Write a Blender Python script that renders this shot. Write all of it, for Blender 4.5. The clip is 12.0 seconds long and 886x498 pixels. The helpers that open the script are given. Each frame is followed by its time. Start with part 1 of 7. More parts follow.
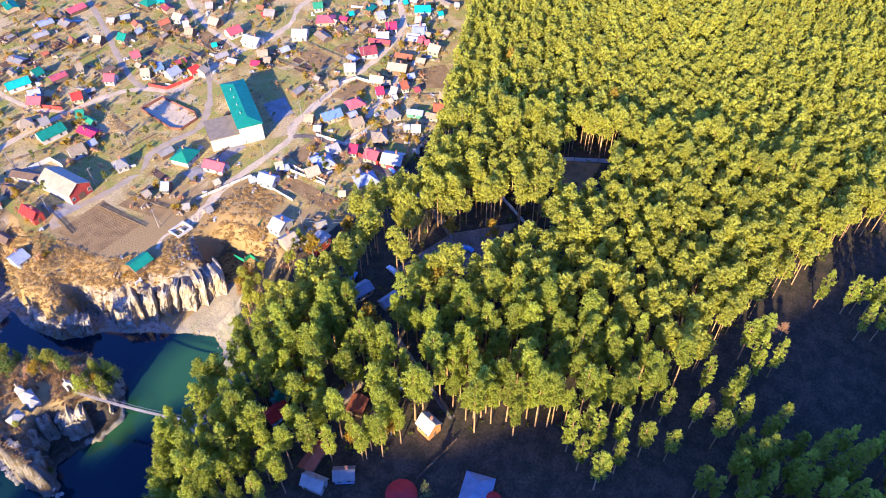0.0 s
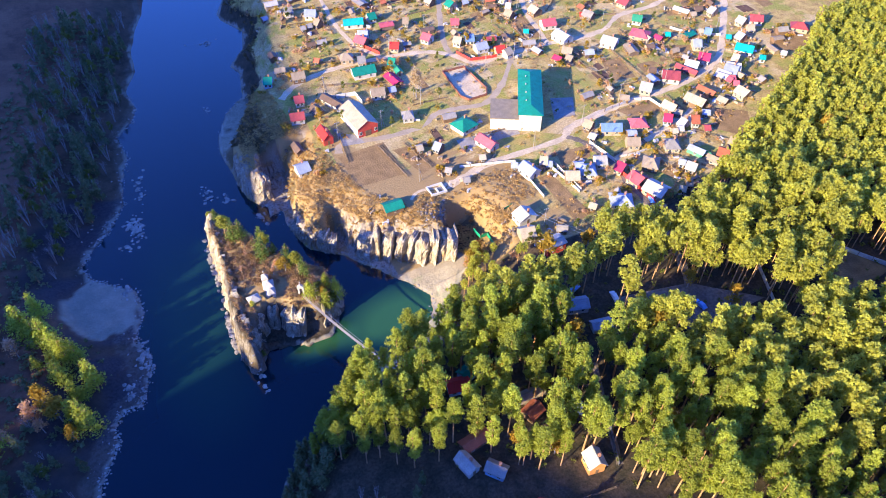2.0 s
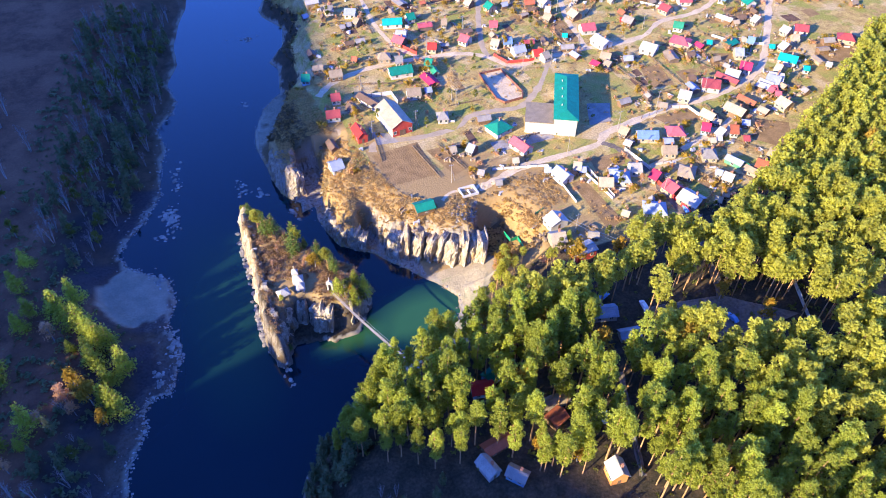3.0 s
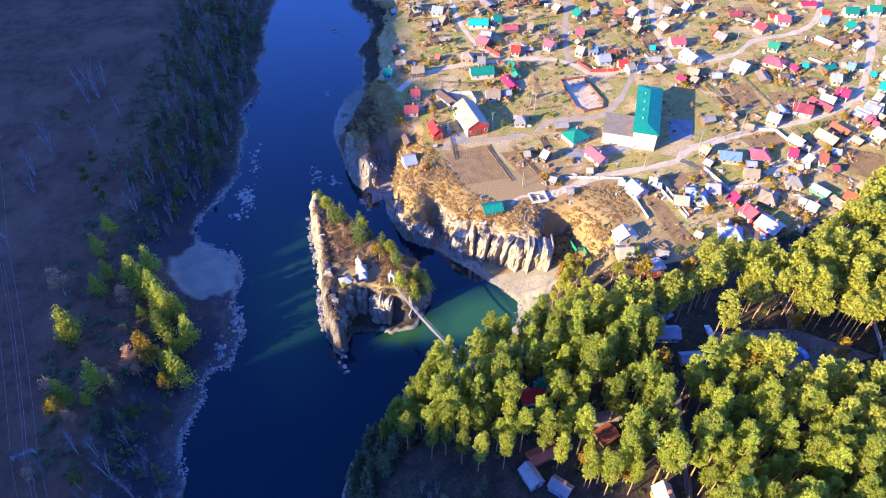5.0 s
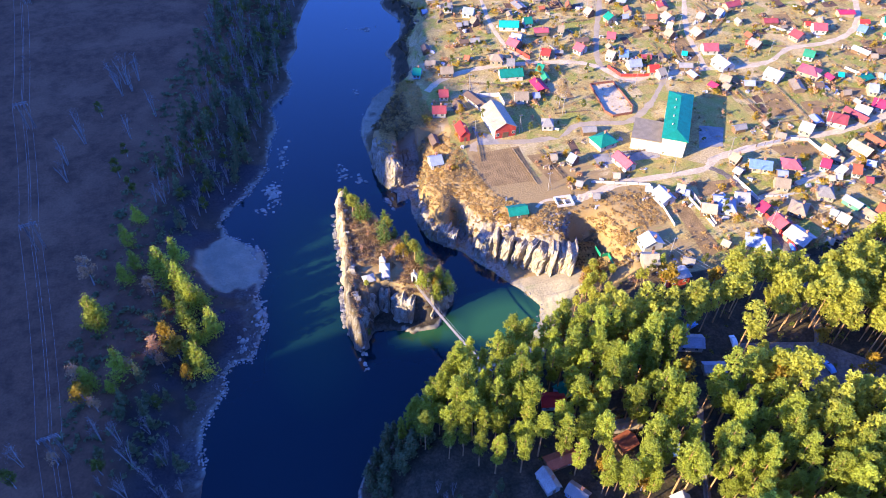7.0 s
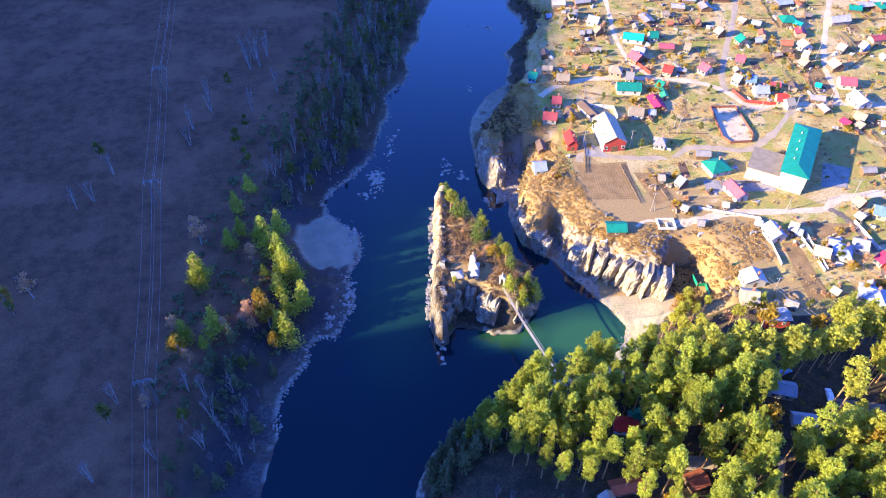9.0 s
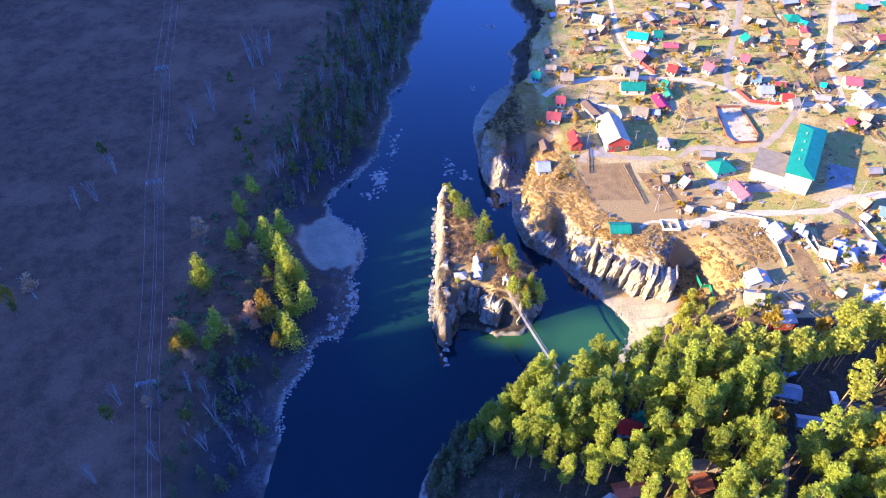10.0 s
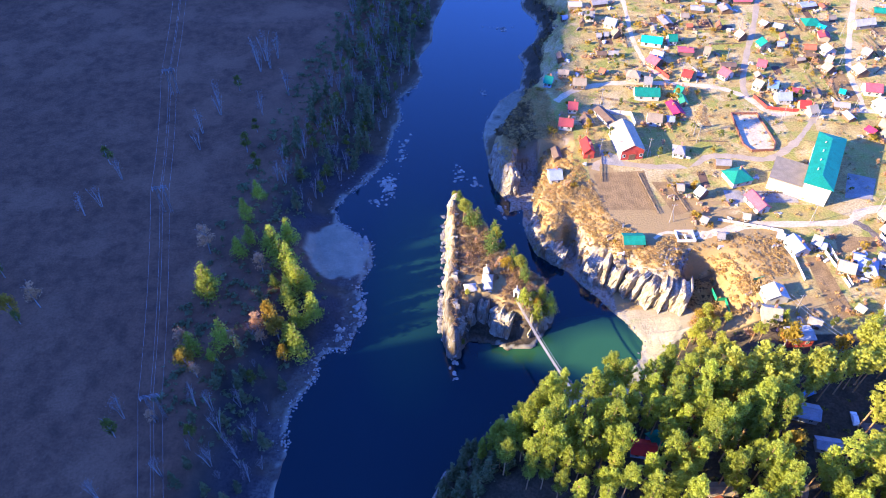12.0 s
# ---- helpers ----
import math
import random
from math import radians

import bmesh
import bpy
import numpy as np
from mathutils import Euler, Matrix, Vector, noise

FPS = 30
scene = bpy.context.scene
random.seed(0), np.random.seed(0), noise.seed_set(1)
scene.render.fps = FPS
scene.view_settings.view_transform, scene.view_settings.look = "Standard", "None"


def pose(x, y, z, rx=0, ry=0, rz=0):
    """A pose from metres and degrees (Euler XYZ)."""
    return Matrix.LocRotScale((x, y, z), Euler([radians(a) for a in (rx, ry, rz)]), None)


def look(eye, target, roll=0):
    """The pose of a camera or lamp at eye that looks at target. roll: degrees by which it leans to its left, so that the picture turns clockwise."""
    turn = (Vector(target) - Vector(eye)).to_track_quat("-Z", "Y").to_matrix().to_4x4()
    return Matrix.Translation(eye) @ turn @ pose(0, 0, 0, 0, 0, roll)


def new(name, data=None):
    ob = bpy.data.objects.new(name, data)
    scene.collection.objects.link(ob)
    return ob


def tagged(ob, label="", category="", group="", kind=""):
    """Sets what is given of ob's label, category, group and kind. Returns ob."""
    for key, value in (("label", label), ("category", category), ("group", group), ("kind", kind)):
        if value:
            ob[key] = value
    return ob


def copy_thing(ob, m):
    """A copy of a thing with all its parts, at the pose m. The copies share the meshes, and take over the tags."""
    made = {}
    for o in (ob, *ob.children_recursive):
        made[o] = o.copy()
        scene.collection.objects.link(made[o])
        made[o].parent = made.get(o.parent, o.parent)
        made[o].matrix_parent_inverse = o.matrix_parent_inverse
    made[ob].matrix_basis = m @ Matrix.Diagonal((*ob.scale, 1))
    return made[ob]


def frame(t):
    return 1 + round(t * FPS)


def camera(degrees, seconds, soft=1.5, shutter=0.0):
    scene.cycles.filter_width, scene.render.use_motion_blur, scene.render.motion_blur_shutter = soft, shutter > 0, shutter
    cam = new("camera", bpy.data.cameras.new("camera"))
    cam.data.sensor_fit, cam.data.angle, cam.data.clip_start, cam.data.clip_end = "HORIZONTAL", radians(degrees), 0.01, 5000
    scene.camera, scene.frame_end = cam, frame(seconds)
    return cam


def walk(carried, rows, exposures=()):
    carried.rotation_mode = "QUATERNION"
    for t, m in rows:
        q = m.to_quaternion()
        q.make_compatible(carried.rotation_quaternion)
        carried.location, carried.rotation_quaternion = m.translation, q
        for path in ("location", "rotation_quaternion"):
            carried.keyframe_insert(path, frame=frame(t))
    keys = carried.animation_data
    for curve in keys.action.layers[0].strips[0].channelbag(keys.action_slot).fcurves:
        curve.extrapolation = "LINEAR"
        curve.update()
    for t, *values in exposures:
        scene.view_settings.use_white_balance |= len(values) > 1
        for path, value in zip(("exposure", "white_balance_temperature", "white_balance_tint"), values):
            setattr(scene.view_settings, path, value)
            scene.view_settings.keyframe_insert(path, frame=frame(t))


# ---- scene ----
cam = camera(64.66, 12.0, soft=0.95)


def aim(x, y, z, heading, tilt, lean):
    """A drone pose: heading about the vertical, tilt below the horizon, small sideways lean."""
    return pose(x, y, z, 0, 0, heading) @ pose(0, 0, 0, 90 + tilt) @ pose(0, 0, 0, 0, 0, lean)


walk(cam, [
    (0.0, aim(-0.87, 0.73, 171.25, -52.56, -46.08, -0.52)),
    (0.5, aim(-0.83, 0.74, 171.25, -49.19, -46.00, -0.48)),
    (1.0, aim(-0.73, 0.75, 171.22, -39.82, -45.92, -0.15)),
    (1.5, aim(-0.58, 0.70, 171.17, -30.22, -45.80, 0.33)),
    (2.0, aim(-0.38, 0.66, 171.11, -25.56, -45.71, 0.33)),
    (2.5, aim(-0.24, 0.65, 171.07, -23.27, -45.63, 0.16)),
    (3.0, aim(-0.15, 0.63, 171.04, -22.03, -45.60, 0.04)),
    (5.0, aim(0.08, 0.44, 170.72, -14.45, -45.49, 0.15)),
    (5.5, aim(0.06, 0.43, 170.68, -13.61, -45.44, 0.18)),
    (6.0, aim(0.02, 0.40, 170.64, -13.22, -45.42, 0.14)),
    (6.5, aim(-0.03, 0.35, 170.60, -12.68, -45.39, 0.09)),
    (7.0, aim(-0.07, 0.32, 170.57, -11.74, -45.38, -0.02)),
    (7.5, aim(-0.08, 0.32, 170.55, -7.94, -45.38, 0.10)),
    (7.7, aim(-0.08, 0.33, 170.55, -5.92, -45.40, 0.21)),
    (9.5, aim(-0.01, 0.31, 172.22, -0.85, -45.63, 0.04)),
    (10.0, aim(-0.22, 1.69, 172.27, -0.71, -45.77, -0.04)),
    (10.5, aim(-0.40, 3.16, 172.29, -0.55, -45.86, -0.09)),
    (11.0, aim(-0.58, 4.78, 172.27, -0.45, -45.95, -0.15)),
    (11.5, aim(-0.75, 6.53, 172.22, -0.24, -46.01, -0.20)),
    (12.0, aim(-0.93, 8.34, 172.15, 0.15, -46.05, -0.25)),
], exposures=[(0.0, 1.75, 5700, 13), (2.0, 1.78, 5700, 13), (3.0, 1.83, 5700, 13), (7.5, 1.98, 5750, 13), (9.5, 2.15, 5750, 13), (12.0, 2.2, 5750, 13)])

# ---- world and sun ----
SUN_AZ, SUN_EL = radians(18.0), radians(20.0)   # the light travels towards SUN_AZ (from +x towards +y)
world = bpy.data.worlds.new("sky")
scene.world = world
world.use_nodes = True
wn = world.node_tree.nodes
sky = wn.new("ShaderNodeTexSky")
sky.sky_type = "NISHITA"
sky.sun_disc = False
sky.sun_elevation = SUN_EL
sky.sun_rotation = radians(252.0)
sky.air_density, sky.dust_density, sky.ozone_density = 1.0, 0.3, 5.0
wn["Background"].inputs["Strength"].default_value = 0.135
tone = wn.new("ShaderNodeMix")
tone.data_type, tone.blend_type = "RGBA", "MULTIPLY"
tone.inputs[0].default_value = 1.0
tone.inputs[7].default_value = (0.60, 0.78, 1.60, 1)   # clear, deep blue autumn sky
world.node_tree.links.new(sky.outputs["Color"], tone.inputs[6])
world.node_tree.links.new(tone.outputs[2], wn["Background"].inputs["Color"])
sun_data = bpy.data.lights.new("sun", "SUN")
sun_data.energy = 5.0
sun_data.angle = radians(0.5)
sun_data.color = (1.0, 0.78, 0.44)
sun = new("sun", sun_data)
sun.matrix_world = look((-300, -100, 200), Vector((-300, -100, 200)) + Vector((math.cos(SUN_AZ), math.sin(SUN_AZ), -math.tan(SUN_EL))))

rng = np.random.default_rng(7)
rnd = random.Random(11)


# ---- materials ----
def material(name, color, rough=0.8, scale=2.0, vary=0.35, fine=0.0, bump=0.3, other=None, metal=0.0, world_space=False, object_vary=0.0, island_vary=0.0, spec=0.3, patch=0.0):
    """A procedural surface: a base colour, blotches at one scale, grain at a finer one, and relief."""
    m = bpy.data.materials.new(name)
    m.use_nodes = True
    nt = m.node_tree
    n, ln = nt.nodes, nt.links
    b = n["Principled BSDF"]
    b.inputs["Roughness"].default_value = rough
    b.inputs["Metallic"].default_value = metal
    b.inputs["Specular IOR Level"].default_value = spec
    if world_space:
        src = n.new("ShaderNodeNewGeometry").outputs["Position"]
    else:
        src = n.new("ShaderNodeTexCoord").outputs["Object"]
    big = n.new("ShaderNodeTexNoise")
    big.inputs["Scale"].default_value = scale
    big.inputs["Detail"].default_value = 5
    ln.new(src, big.inputs["Vector"])
    small = n.new("ShaderNodeTexNoise")
    small.inputs["Scale"].default_value = scale * 7.3
    small.inputs["Detail"].default_value = 3
    ln.new(src, small.inputs["Vector"])
    ramp = n.new("ShaderNodeMapRange")
    ramp.inputs["From Min"].default_value, ramp.inputs["From Max"].default_value = 0.35, 0.65
    ln.new(big.outputs["Fac"], ramp.inputs["Value"])
    mix = n.new("ShaderNodeMix")
    mix.data_type = "RGBA"
    dark = other if other else tuple(c * (1 - vary) for c in color)
    mix.inputs[6].default_value = (*color, 1)
    mix.inputs[7].default_value = (*dark, 1)
    ln.new(ramp.outputs["Result"], mix.inputs[0])
    val = n.new("ShaderNodeMapRange")
    val.inputs["From Min"].default_value, val.inputs["From Max"].default_value = 0.3, 0.7
    val.inputs["To Min"].default_value, val.inputs["To Max"].default_value = 1 - 0.5 * vary - fine, 1 + 0.5 * vary + fine
    ln.new(small.outputs["Fac"], val.inputs["Value"])
    hsv = n.new("ShaderNodeHueSaturation")
    ln.new(mix.outputs[2], hsv.inputs["Color"])
    ln.new(val.outputs["Result"], hsv.inputs["Value"])
    out = hsv.outputs["Color"]
    for amount, socket in ((object_vary, "object"), (island_vary, "island")):
        if amount:
            if socket == "object":
                r = n.new("ShaderNodeObjectInfo").outputs["Random"]
            else:
                r = n.new("ShaderNodeNewGeometry").outputs["Random Per Island"]
            mr = n.new("ShaderNodeMapRange")
            mr.inputs["To Min"].default_value, mr.inputs["To Max"].default_value = 1 - amount, 1 + amount
            ln.new(r, mr.inputs["Value"])
            h2 = n.new("ShaderNodeHueSaturation")
            ln.new(out, h2.inputs["Color"])
            ln.new(mr.outputs["Result"], h2.inputs["Value"])
            out = h2.outputs["Color"]
    ln.new(out, b.inputs["Base Color"])
    if bump:
        bp = n.new("ShaderNodeBump")
        bp.inputs["Strength"].default_value = bump
        bp.inputs["Distance"].default_value = 0.25 / scale
        ln.new(small.outputs["Fac"], bp.inputs["Height"])
        ln.new(bp.outputs["Normal"], b.inputs["Normal"])
    return m


def foliage(name, light, dark, scale=0.11, translucent=0.5, vary=0.25, object_vary=0.0):
    """Leaves: two tones over tree-sized patches, each leaf a little apart, some light coming through."""
    m = material(name, light, rough=0.75, scale=scale, vary=vary, other=dark, world_space=True, island_vary=0.14, object_vary=object_vary, bump=0, spec=0.15)
    n, ln = m.node_tree.nodes, m.node_tree.links
    b = n["Principled BSDF"]
    tr = n.new("ShaderNodeBsdfTranslucent")
    mx = n.new("ShaderNodeMixShader")
    mx.inputs[0].default_value = translucent
    ln.new(b.inputs["Base Color"].links[0].from_socket, tr.inputs["Color"])
    ln.new(b.outputs[0], mx.inputs[1])
    ln.new(tr.outputs[0], mx.inputs[2])
    ln.new(mx.outputs[0], n["Material Output"].inputs["Surface"])
    return m


def ground_material():
    """Dry autumn grass, bare earth, forest litter, pale rock and river sand, blended by the sheet's own zone attributes."""
    m = bpy.data.materials.new("ground")
    m.use_nodes = True
    n, ln = m.node_tree.nodes, m.node_tree.links
    b = n["Principled BSDF"]
    b.inputs["Roughness"].default_value = 0.95
    b.inputs["Specular IOR Level"].default_value = 0.1
    pos = n.new("ShaderNodeNewGeometry").outputs["Position"]

    def noisy(scale, detail=5, rough=0.6):
        t = n.new("ShaderNodeTexNoise")
        t.inputs["Scale"].default_value, t.inputs["Detail"].default_value, t.inputs["Roughness"].default_value = scale, detail, rough
        ln.new(pos, t.inputs["Vector"])
        return t.outputs["Fac"]

    def ramped(value, lo, hi):
        r = n.new("ShaderNodeMapRange")
        r.inputs["From Min"].default_value, r.inputs["From Max"].default_value = lo, hi
        ln.new(value, r.inputs["Value"])
        return r.outputs["Result"]

    def mixed(fac, a, c):
        x = n.new("ShaderNodeMix")
        x.data_type = "RGBA"
        ln.new(fac, x.inputs[0])
        for i, v in ((6, a), (7, c)):
            if isinstance(v, tuple):
                x.inputs[i].default_value = (*v, 1)
            else:
                ln.new(v, x.inputs[i])
        return x.outputs[2]

    def zone(name):
        a = n.new("ShaderNodeAttribute")
        a.attribute_name = name
        return a.outputs["Fac"]

    n1, n2, n3, n4 = noisy(0.05), noisy(0.22), noisy(1.3), noisy(0.09, 3)
    grass = mixed(ramped(n2, 0.38, 0.62), (0.395, 0.295, 0.10), (0.255, 0.175, 0.068))
    grass = mixed(ramped(n4, 0.49, 0.58), grass, (0.23, 0.22, 0.05))
    grass = mixed(ramped(n1, 0.52, 0.6), grass, (0.41, 0.31, 0.15))
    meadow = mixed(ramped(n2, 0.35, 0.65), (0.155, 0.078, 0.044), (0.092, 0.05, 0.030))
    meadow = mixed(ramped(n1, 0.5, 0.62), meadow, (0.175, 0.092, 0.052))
    litter = mixed(ramped(n2, 0.4, 0.6), (0.075, 0.055, 0.034), (0.04, 0.035, 0.022))
    rock = mixed(ramped(n3, 0.38, 0.62), (0.40, 0.36, 0.30), (0.15, 0.125, 0.10))
    rock = mixed(ramped(n2, 0.5, 0.64), rock, (0.24, 0.16, 0.08))
    stretch = n.new("ShaderNodeMapping")
    stretch.inputs["Scale"].default_value = (0.9, 0.9, 0.12)
    ln.new(pos, stretch.inputs["Vector"])
    seam = n.new("ShaderNodeTexNoise")
    seam.inputs["Scale"].default_value, seam.inputs["Detail"].default_value = 1.0, 6
    ln.new(stretch.outputs["Vector"], seam.inputs["Vector"])
    rock = mixed(ramped(seam.outputs["Fac"], 0.53, 0.66), rock, (0.09, 0.07, 0.055))
    sand = mixed(ramped(n2, 0.35, 0.65), (0.37, 0.335, 0.245), (0.29, 0.265, 0.195))
    brush = mixed(ramped(n3, 0.35, 0.65), (0.34, 0.235, 0.10), (0.22, 0.145, 0.062))
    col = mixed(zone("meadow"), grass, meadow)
    col = mixed(zone("forest"), col, litter)
    # near-black tone of the wet shelf rock, also used on the bank slope
    wet = mixed(ramped(n3, 0.35, 0.65), (0.065, 0.055, 0.055), (0.026, 0.023, 0.026))
    col = mixed(zone("wet"), col, wet)
    col = mixed(zone("brush"), col, brush)
    col = mixed(zone("rock"), col, rock)
    col = mixed(zone("sand"), col, sand)
    hsv = n.new("ShaderNodeHueSaturation")
    v = n.new("ShaderNodeMapRange")
    v.inputs["From Min"].default_value, v.inputs["From Max"].default_value = 0.3, 0.7
    for end, amount in (("To Min", -1), ("To Max", 1)):
        s = n.new("ShaderNodeMapRange")
        s.inputs["To Min"].default_value, s.inputs["To Max"].default_value = 1 + 0.38 * amount, 1 + 0.07 * amount
        calm = n.new("ShaderNodeMath")
        calm.operation = "MULTIPLY_ADD"
        calm.use_clamp = True
        ln.new(zone("meadow"), calm.inputs[0])
        calm.inputs[1].default_value = 0.65
        ln.new(zone("sand"), calm.inputs[2])
        ln.new(calm.outputs[0], s.inputs["Value"])
        ln.new(s.outputs["Result"], v.inputs[end])
    ln.new(n3, v.inputs["Value"])
    ln.new(v.outputs["Result"], hsv.inputs["Value"])
    ln.new(col, hsv.inputs["Color"])
    ln.new(hsv.outputs["Color"], b.inputs["Base Color"])
    bp = n.new("ShaderNodeBump")
    bp.inputs["Strength"].default_value, bp.inputs["Distance"].default_value = 0.5, 0.4
    ln.new(n3, bp.inputs["Height"])
    ln.new(bp.outputs["Normal"], b.inputs["Normal"])
    return m


def cliff_material():
    """Pale grey-cream rock with upright seams, rusty stains and dark cracks."""
    m = material("pale_cliff_rock", (0.44, 0.385, 0.295), rough=0.92, scale=0.5, vary=0.35, fine=0.15, bump=0.9, other=(0.25, 0.205, 0.145), world_space=True, spec=0.15)
    n, ln = m.node_tree.nodes, m.node_tree.links
    b = n["Principled BSDF"]
    base = b.inputs["Base Color"].links[0].from_socket
    pos = n.new("ShaderNodeNewGeometry").outputs["Position"]
    for scale, lo, hi, dark in (((1.1, 1.1, 0.14), 0.56, 0.68, (0.15, 0.115, 0.085)), ((0.25, 0.25, 0.12), 0.56, 0.7, (0.33, 0.21, 0.10))):
        mp = n.new("ShaderNodeMapping")
        mp.inputs["Scale"].default_value = scale
        ln.new(pos, mp.inputs["Vector"])
        t = n.new("ShaderNodeTexNoise")
        t.inputs["Scale"].default_value, t.inputs["Detail"].default_value = 1.0, 6
        ln.new(mp.outputs["Vector"], t.inputs["Vector"])
        r = n.new("ShaderNodeMapRange")
        r.inputs["From Min"].default_value, r.inputs["From Max"].default_value = lo, hi
        ln.new(t.outputs["Fac"], r.inputs["Value"])
        x = n.new("ShaderNodeMix")
        x.data_type = "RGBA"
        ln.new(r.outputs["Result"], x.inputs[0])
        ln.new(base, x.inputs[6])
        x.inputs[7].default_value = (*dark, 1)
        base = x.outputs[2]
    ln.new(base, b.inputs["Base Color"])
    return m


def water_material():
    """Deep clear mountain river: a dark teal body under a smooth, lightly rippled surface."""
    m = bpy.data.materials.new("river_water")
    m.use_nodes = True
    n, ln = m.node_tree.nodes, m.node_tree.links
    b = n["Principled BSDF"]
    b.inputs["Roughness"].default_value = 0.08
    b.inputs["IOR"].default_value = 1.33
    b.inputs["Coat IOR"].default_value, b.inputs["Coat Roughness"].default_value = 1.5, 0.08
    lw = n.new("ShaderNodeLayerWeight")
    lw.inputs["Blend"].default_value = 0.5
    gl = n.new("ShaderNodeMapRange")
    gl.inputs["From Min"].default_value, gl.inputs["From Max"].default_value = 0.16, 0.52
    ln.new(lw.outputs["Facing"], gl.inputs["Value"])
    ln.new(gl.outputs["Result"], b.inputs["Coat Weight"])
    pos = n.new("ShaderNodeNewGeometry").outputs["Position"]
    big = n.new("ShaderNodeTexNoise")
    big.inputs["Scale"].default_value, big.inputs["Detail"].default_value = 0.03, 4
    ln.new(pos, big.inputs["Vector"])
    a = n.new("ShaderNodeAttribute")
    a.attribute_name = "shallow"
    deep = n.new("ShaderNodeMix")
    deep.data_type = "RGBA"
    deep.inputs[6].default_value = (0.0004, 0.007, 0.014, 1)
    deep.inputs[7].default_value = (0.0006, 0.012, 0.020, 1)
    ln.new(big.outputs["Fac"], deep.inputs[0])
    mx = n.new("ShaderNodeMix")
    mx.data_type = "RGBA"
    mx.inputs[7].default_value = (0.022, 0.078, 0.030, 1)
    ln.new(deep.outputs[2], mx.inputs[6])
    ln.new(a.outputs["Fac"], mx.inputs[0])
    ln.new(mx.outputs[2], b.inputs["Base Color"])
    rip = n.new("ShaderNodeTexNoise")
    rip.inputs["Scale"].default_value, rip.inputs["Detail"].default_value = 0.9, 4
    ln.new(pos, rip.inputs["Vector"])
    bp = n.new("ShaderNodeBump")
    bp.inputs["Strength"].default_value, bp.inputs["Distance"].default_value = 0.12, 0.15
    ln.new(rip.outputs["Fac"], bp.inputs["Height"])
    ln.new(bp.outputs["Normal"], b.inputs["Normal"])
    return m


M_GROUND, M_WATER = ground_material(), water_material()
M_PINE = foliage("pine_needles", (0.46, 0.45, 0.066), (0.33, 0.33, 0.054), translucent=0.6, vary=0.18, object_vary=0.16)
M_PINE_NEAR = foliage("green_pine_needles", (0.42, 0.455, 0.062), (0.30, 0.335, 0.05), translucent=0.58, vary=0.2, object_vary=0.2)
# darker copy of the pine needles: the bank's shade is in the colour
M_PINE_SHADED = foliage("bank_conifer_needles", (0.19, 0.215, 0.10), (0.13, 0.155, 0.075))
M_FIR = foliage("dark_fir_needles", (0.17, 0.225, 0.05), (0.11, 0.16, 0.04))
M_YELLOW = foliage("yellow_leaves", (0.42, 0.26, 0.03), (0.30, 0.22, 0.03))
M_RUST = foliage("rusty_leaves", (0.60, 0.36, 0.19), (0.48, 0.27, 0.13))
M_SHRUB = foliage("autumn_brush", (0.60, 0.42, 0.165), (0.46, 0.30, 0.115), scale=0.25, translucent=0.6)
M_ISLBRUSH = foliage("russet_island_brush", (0.36, 0.22, 0.11), (0.22, 0.14, 0.07), scale=0.3)
M_STRAW = foliage("straw_twigs", (0.58, 0.44, 0.24), (0.44, 0.32, 0.16), translucent=0.45)
M_DRYSCRUB = foliage("dark_dry_scrub", (0.22, 0.15, 0.07), (0.12, 0.10, 0.045), scale=0.25)
M_GREENSHRUB = foliage("green_garden_leaves", (0.17, 0.19, 0.03), (0.12, 0.13, 0.03), scale=0.25)
M_TWIG = foliage("bare_birch_twigs", (0.24, 0.20, 0.19), (0.17, 0.14, 0.13), translucent=0.4)
M_BARK = material("pine_bark", (0.46, 0.27, 0.13), rough=0.9, scale=1.5, vary=0.4)
M_BIRCH = material("birch_bark", (0.33, 0.30, 0.28), rough=0.85, scale=1.2, vary=0.45)
M_CLIFF = cliff_material()
M_STONE = material("pale_boulder", (0.30, 0.27, 0.23), rough=0.9, scale=0.8, vary=0.45, world_space=True, island_vary=0.25)
M_ROAD = material("dirt_road", (0.52, 0.41, 0.26), rough=0.95, scale=0.18, vary=0.22, fine=0.06, bump=0.02, spec=0.08, world_space=True)
M_ASPHALT = material("worn_asphalt", (0.36, 0.285, 0.19), rough=0.9, scale=0.2, vary=0.2, bump=0.02, spec=0.1, world_space=True)
M_PAVED = material("grey_paving", (0.30, 0.27, 0.235), rough=0.9, scale=0.3, vary=0.35, bump=0.02, spec=0.1, world_space=True)
M_SOIL = material("ploughed_soil", (0.265, 0.17, 0.075), rough=0.98, spec=0.08, scale=0.3, vary=0.3, fine=0.1, world_space=True)
# darker bare soil, its tone also standing in for house and tree shadows
M_DARKSOIL = material("damp_garden_soil", (0.14, 0.085, 0.055), rough=0.98, spec=0.08, scale=0.3, vary=0.3, fine=0.1, world_space=True)
M_YARD = material("trodden_yard_dirt", (0.19, 0.15, 0.115), rough=0.95, scale=0.15, vary=0.35, fine=0.08, world_space=True)
M_LAWN = material("green_lawn", (0.24, 0.23, 0.055), rough=0.95, spec=0.08, scale=0.2, vary=0.3, fine=0.1, other=(0.33, 0.24, 0.08), world_space=True)
M_GLASS = material("window_glass", (0.03, 0.04, 0.05), rough=0.12, vary=0.1, bump=0, spec=0.6)
M_STEEL = material("galvanised_steel", (0.32, 0.31, 0.31), rough=0.45, scale=1.0, vary=0.2, metal=0.7)
M_CONCRETE = material("pale_concrete", (0.55, 0.52, 0.47), rough=0.9, scale=0.8, vary=0.2)
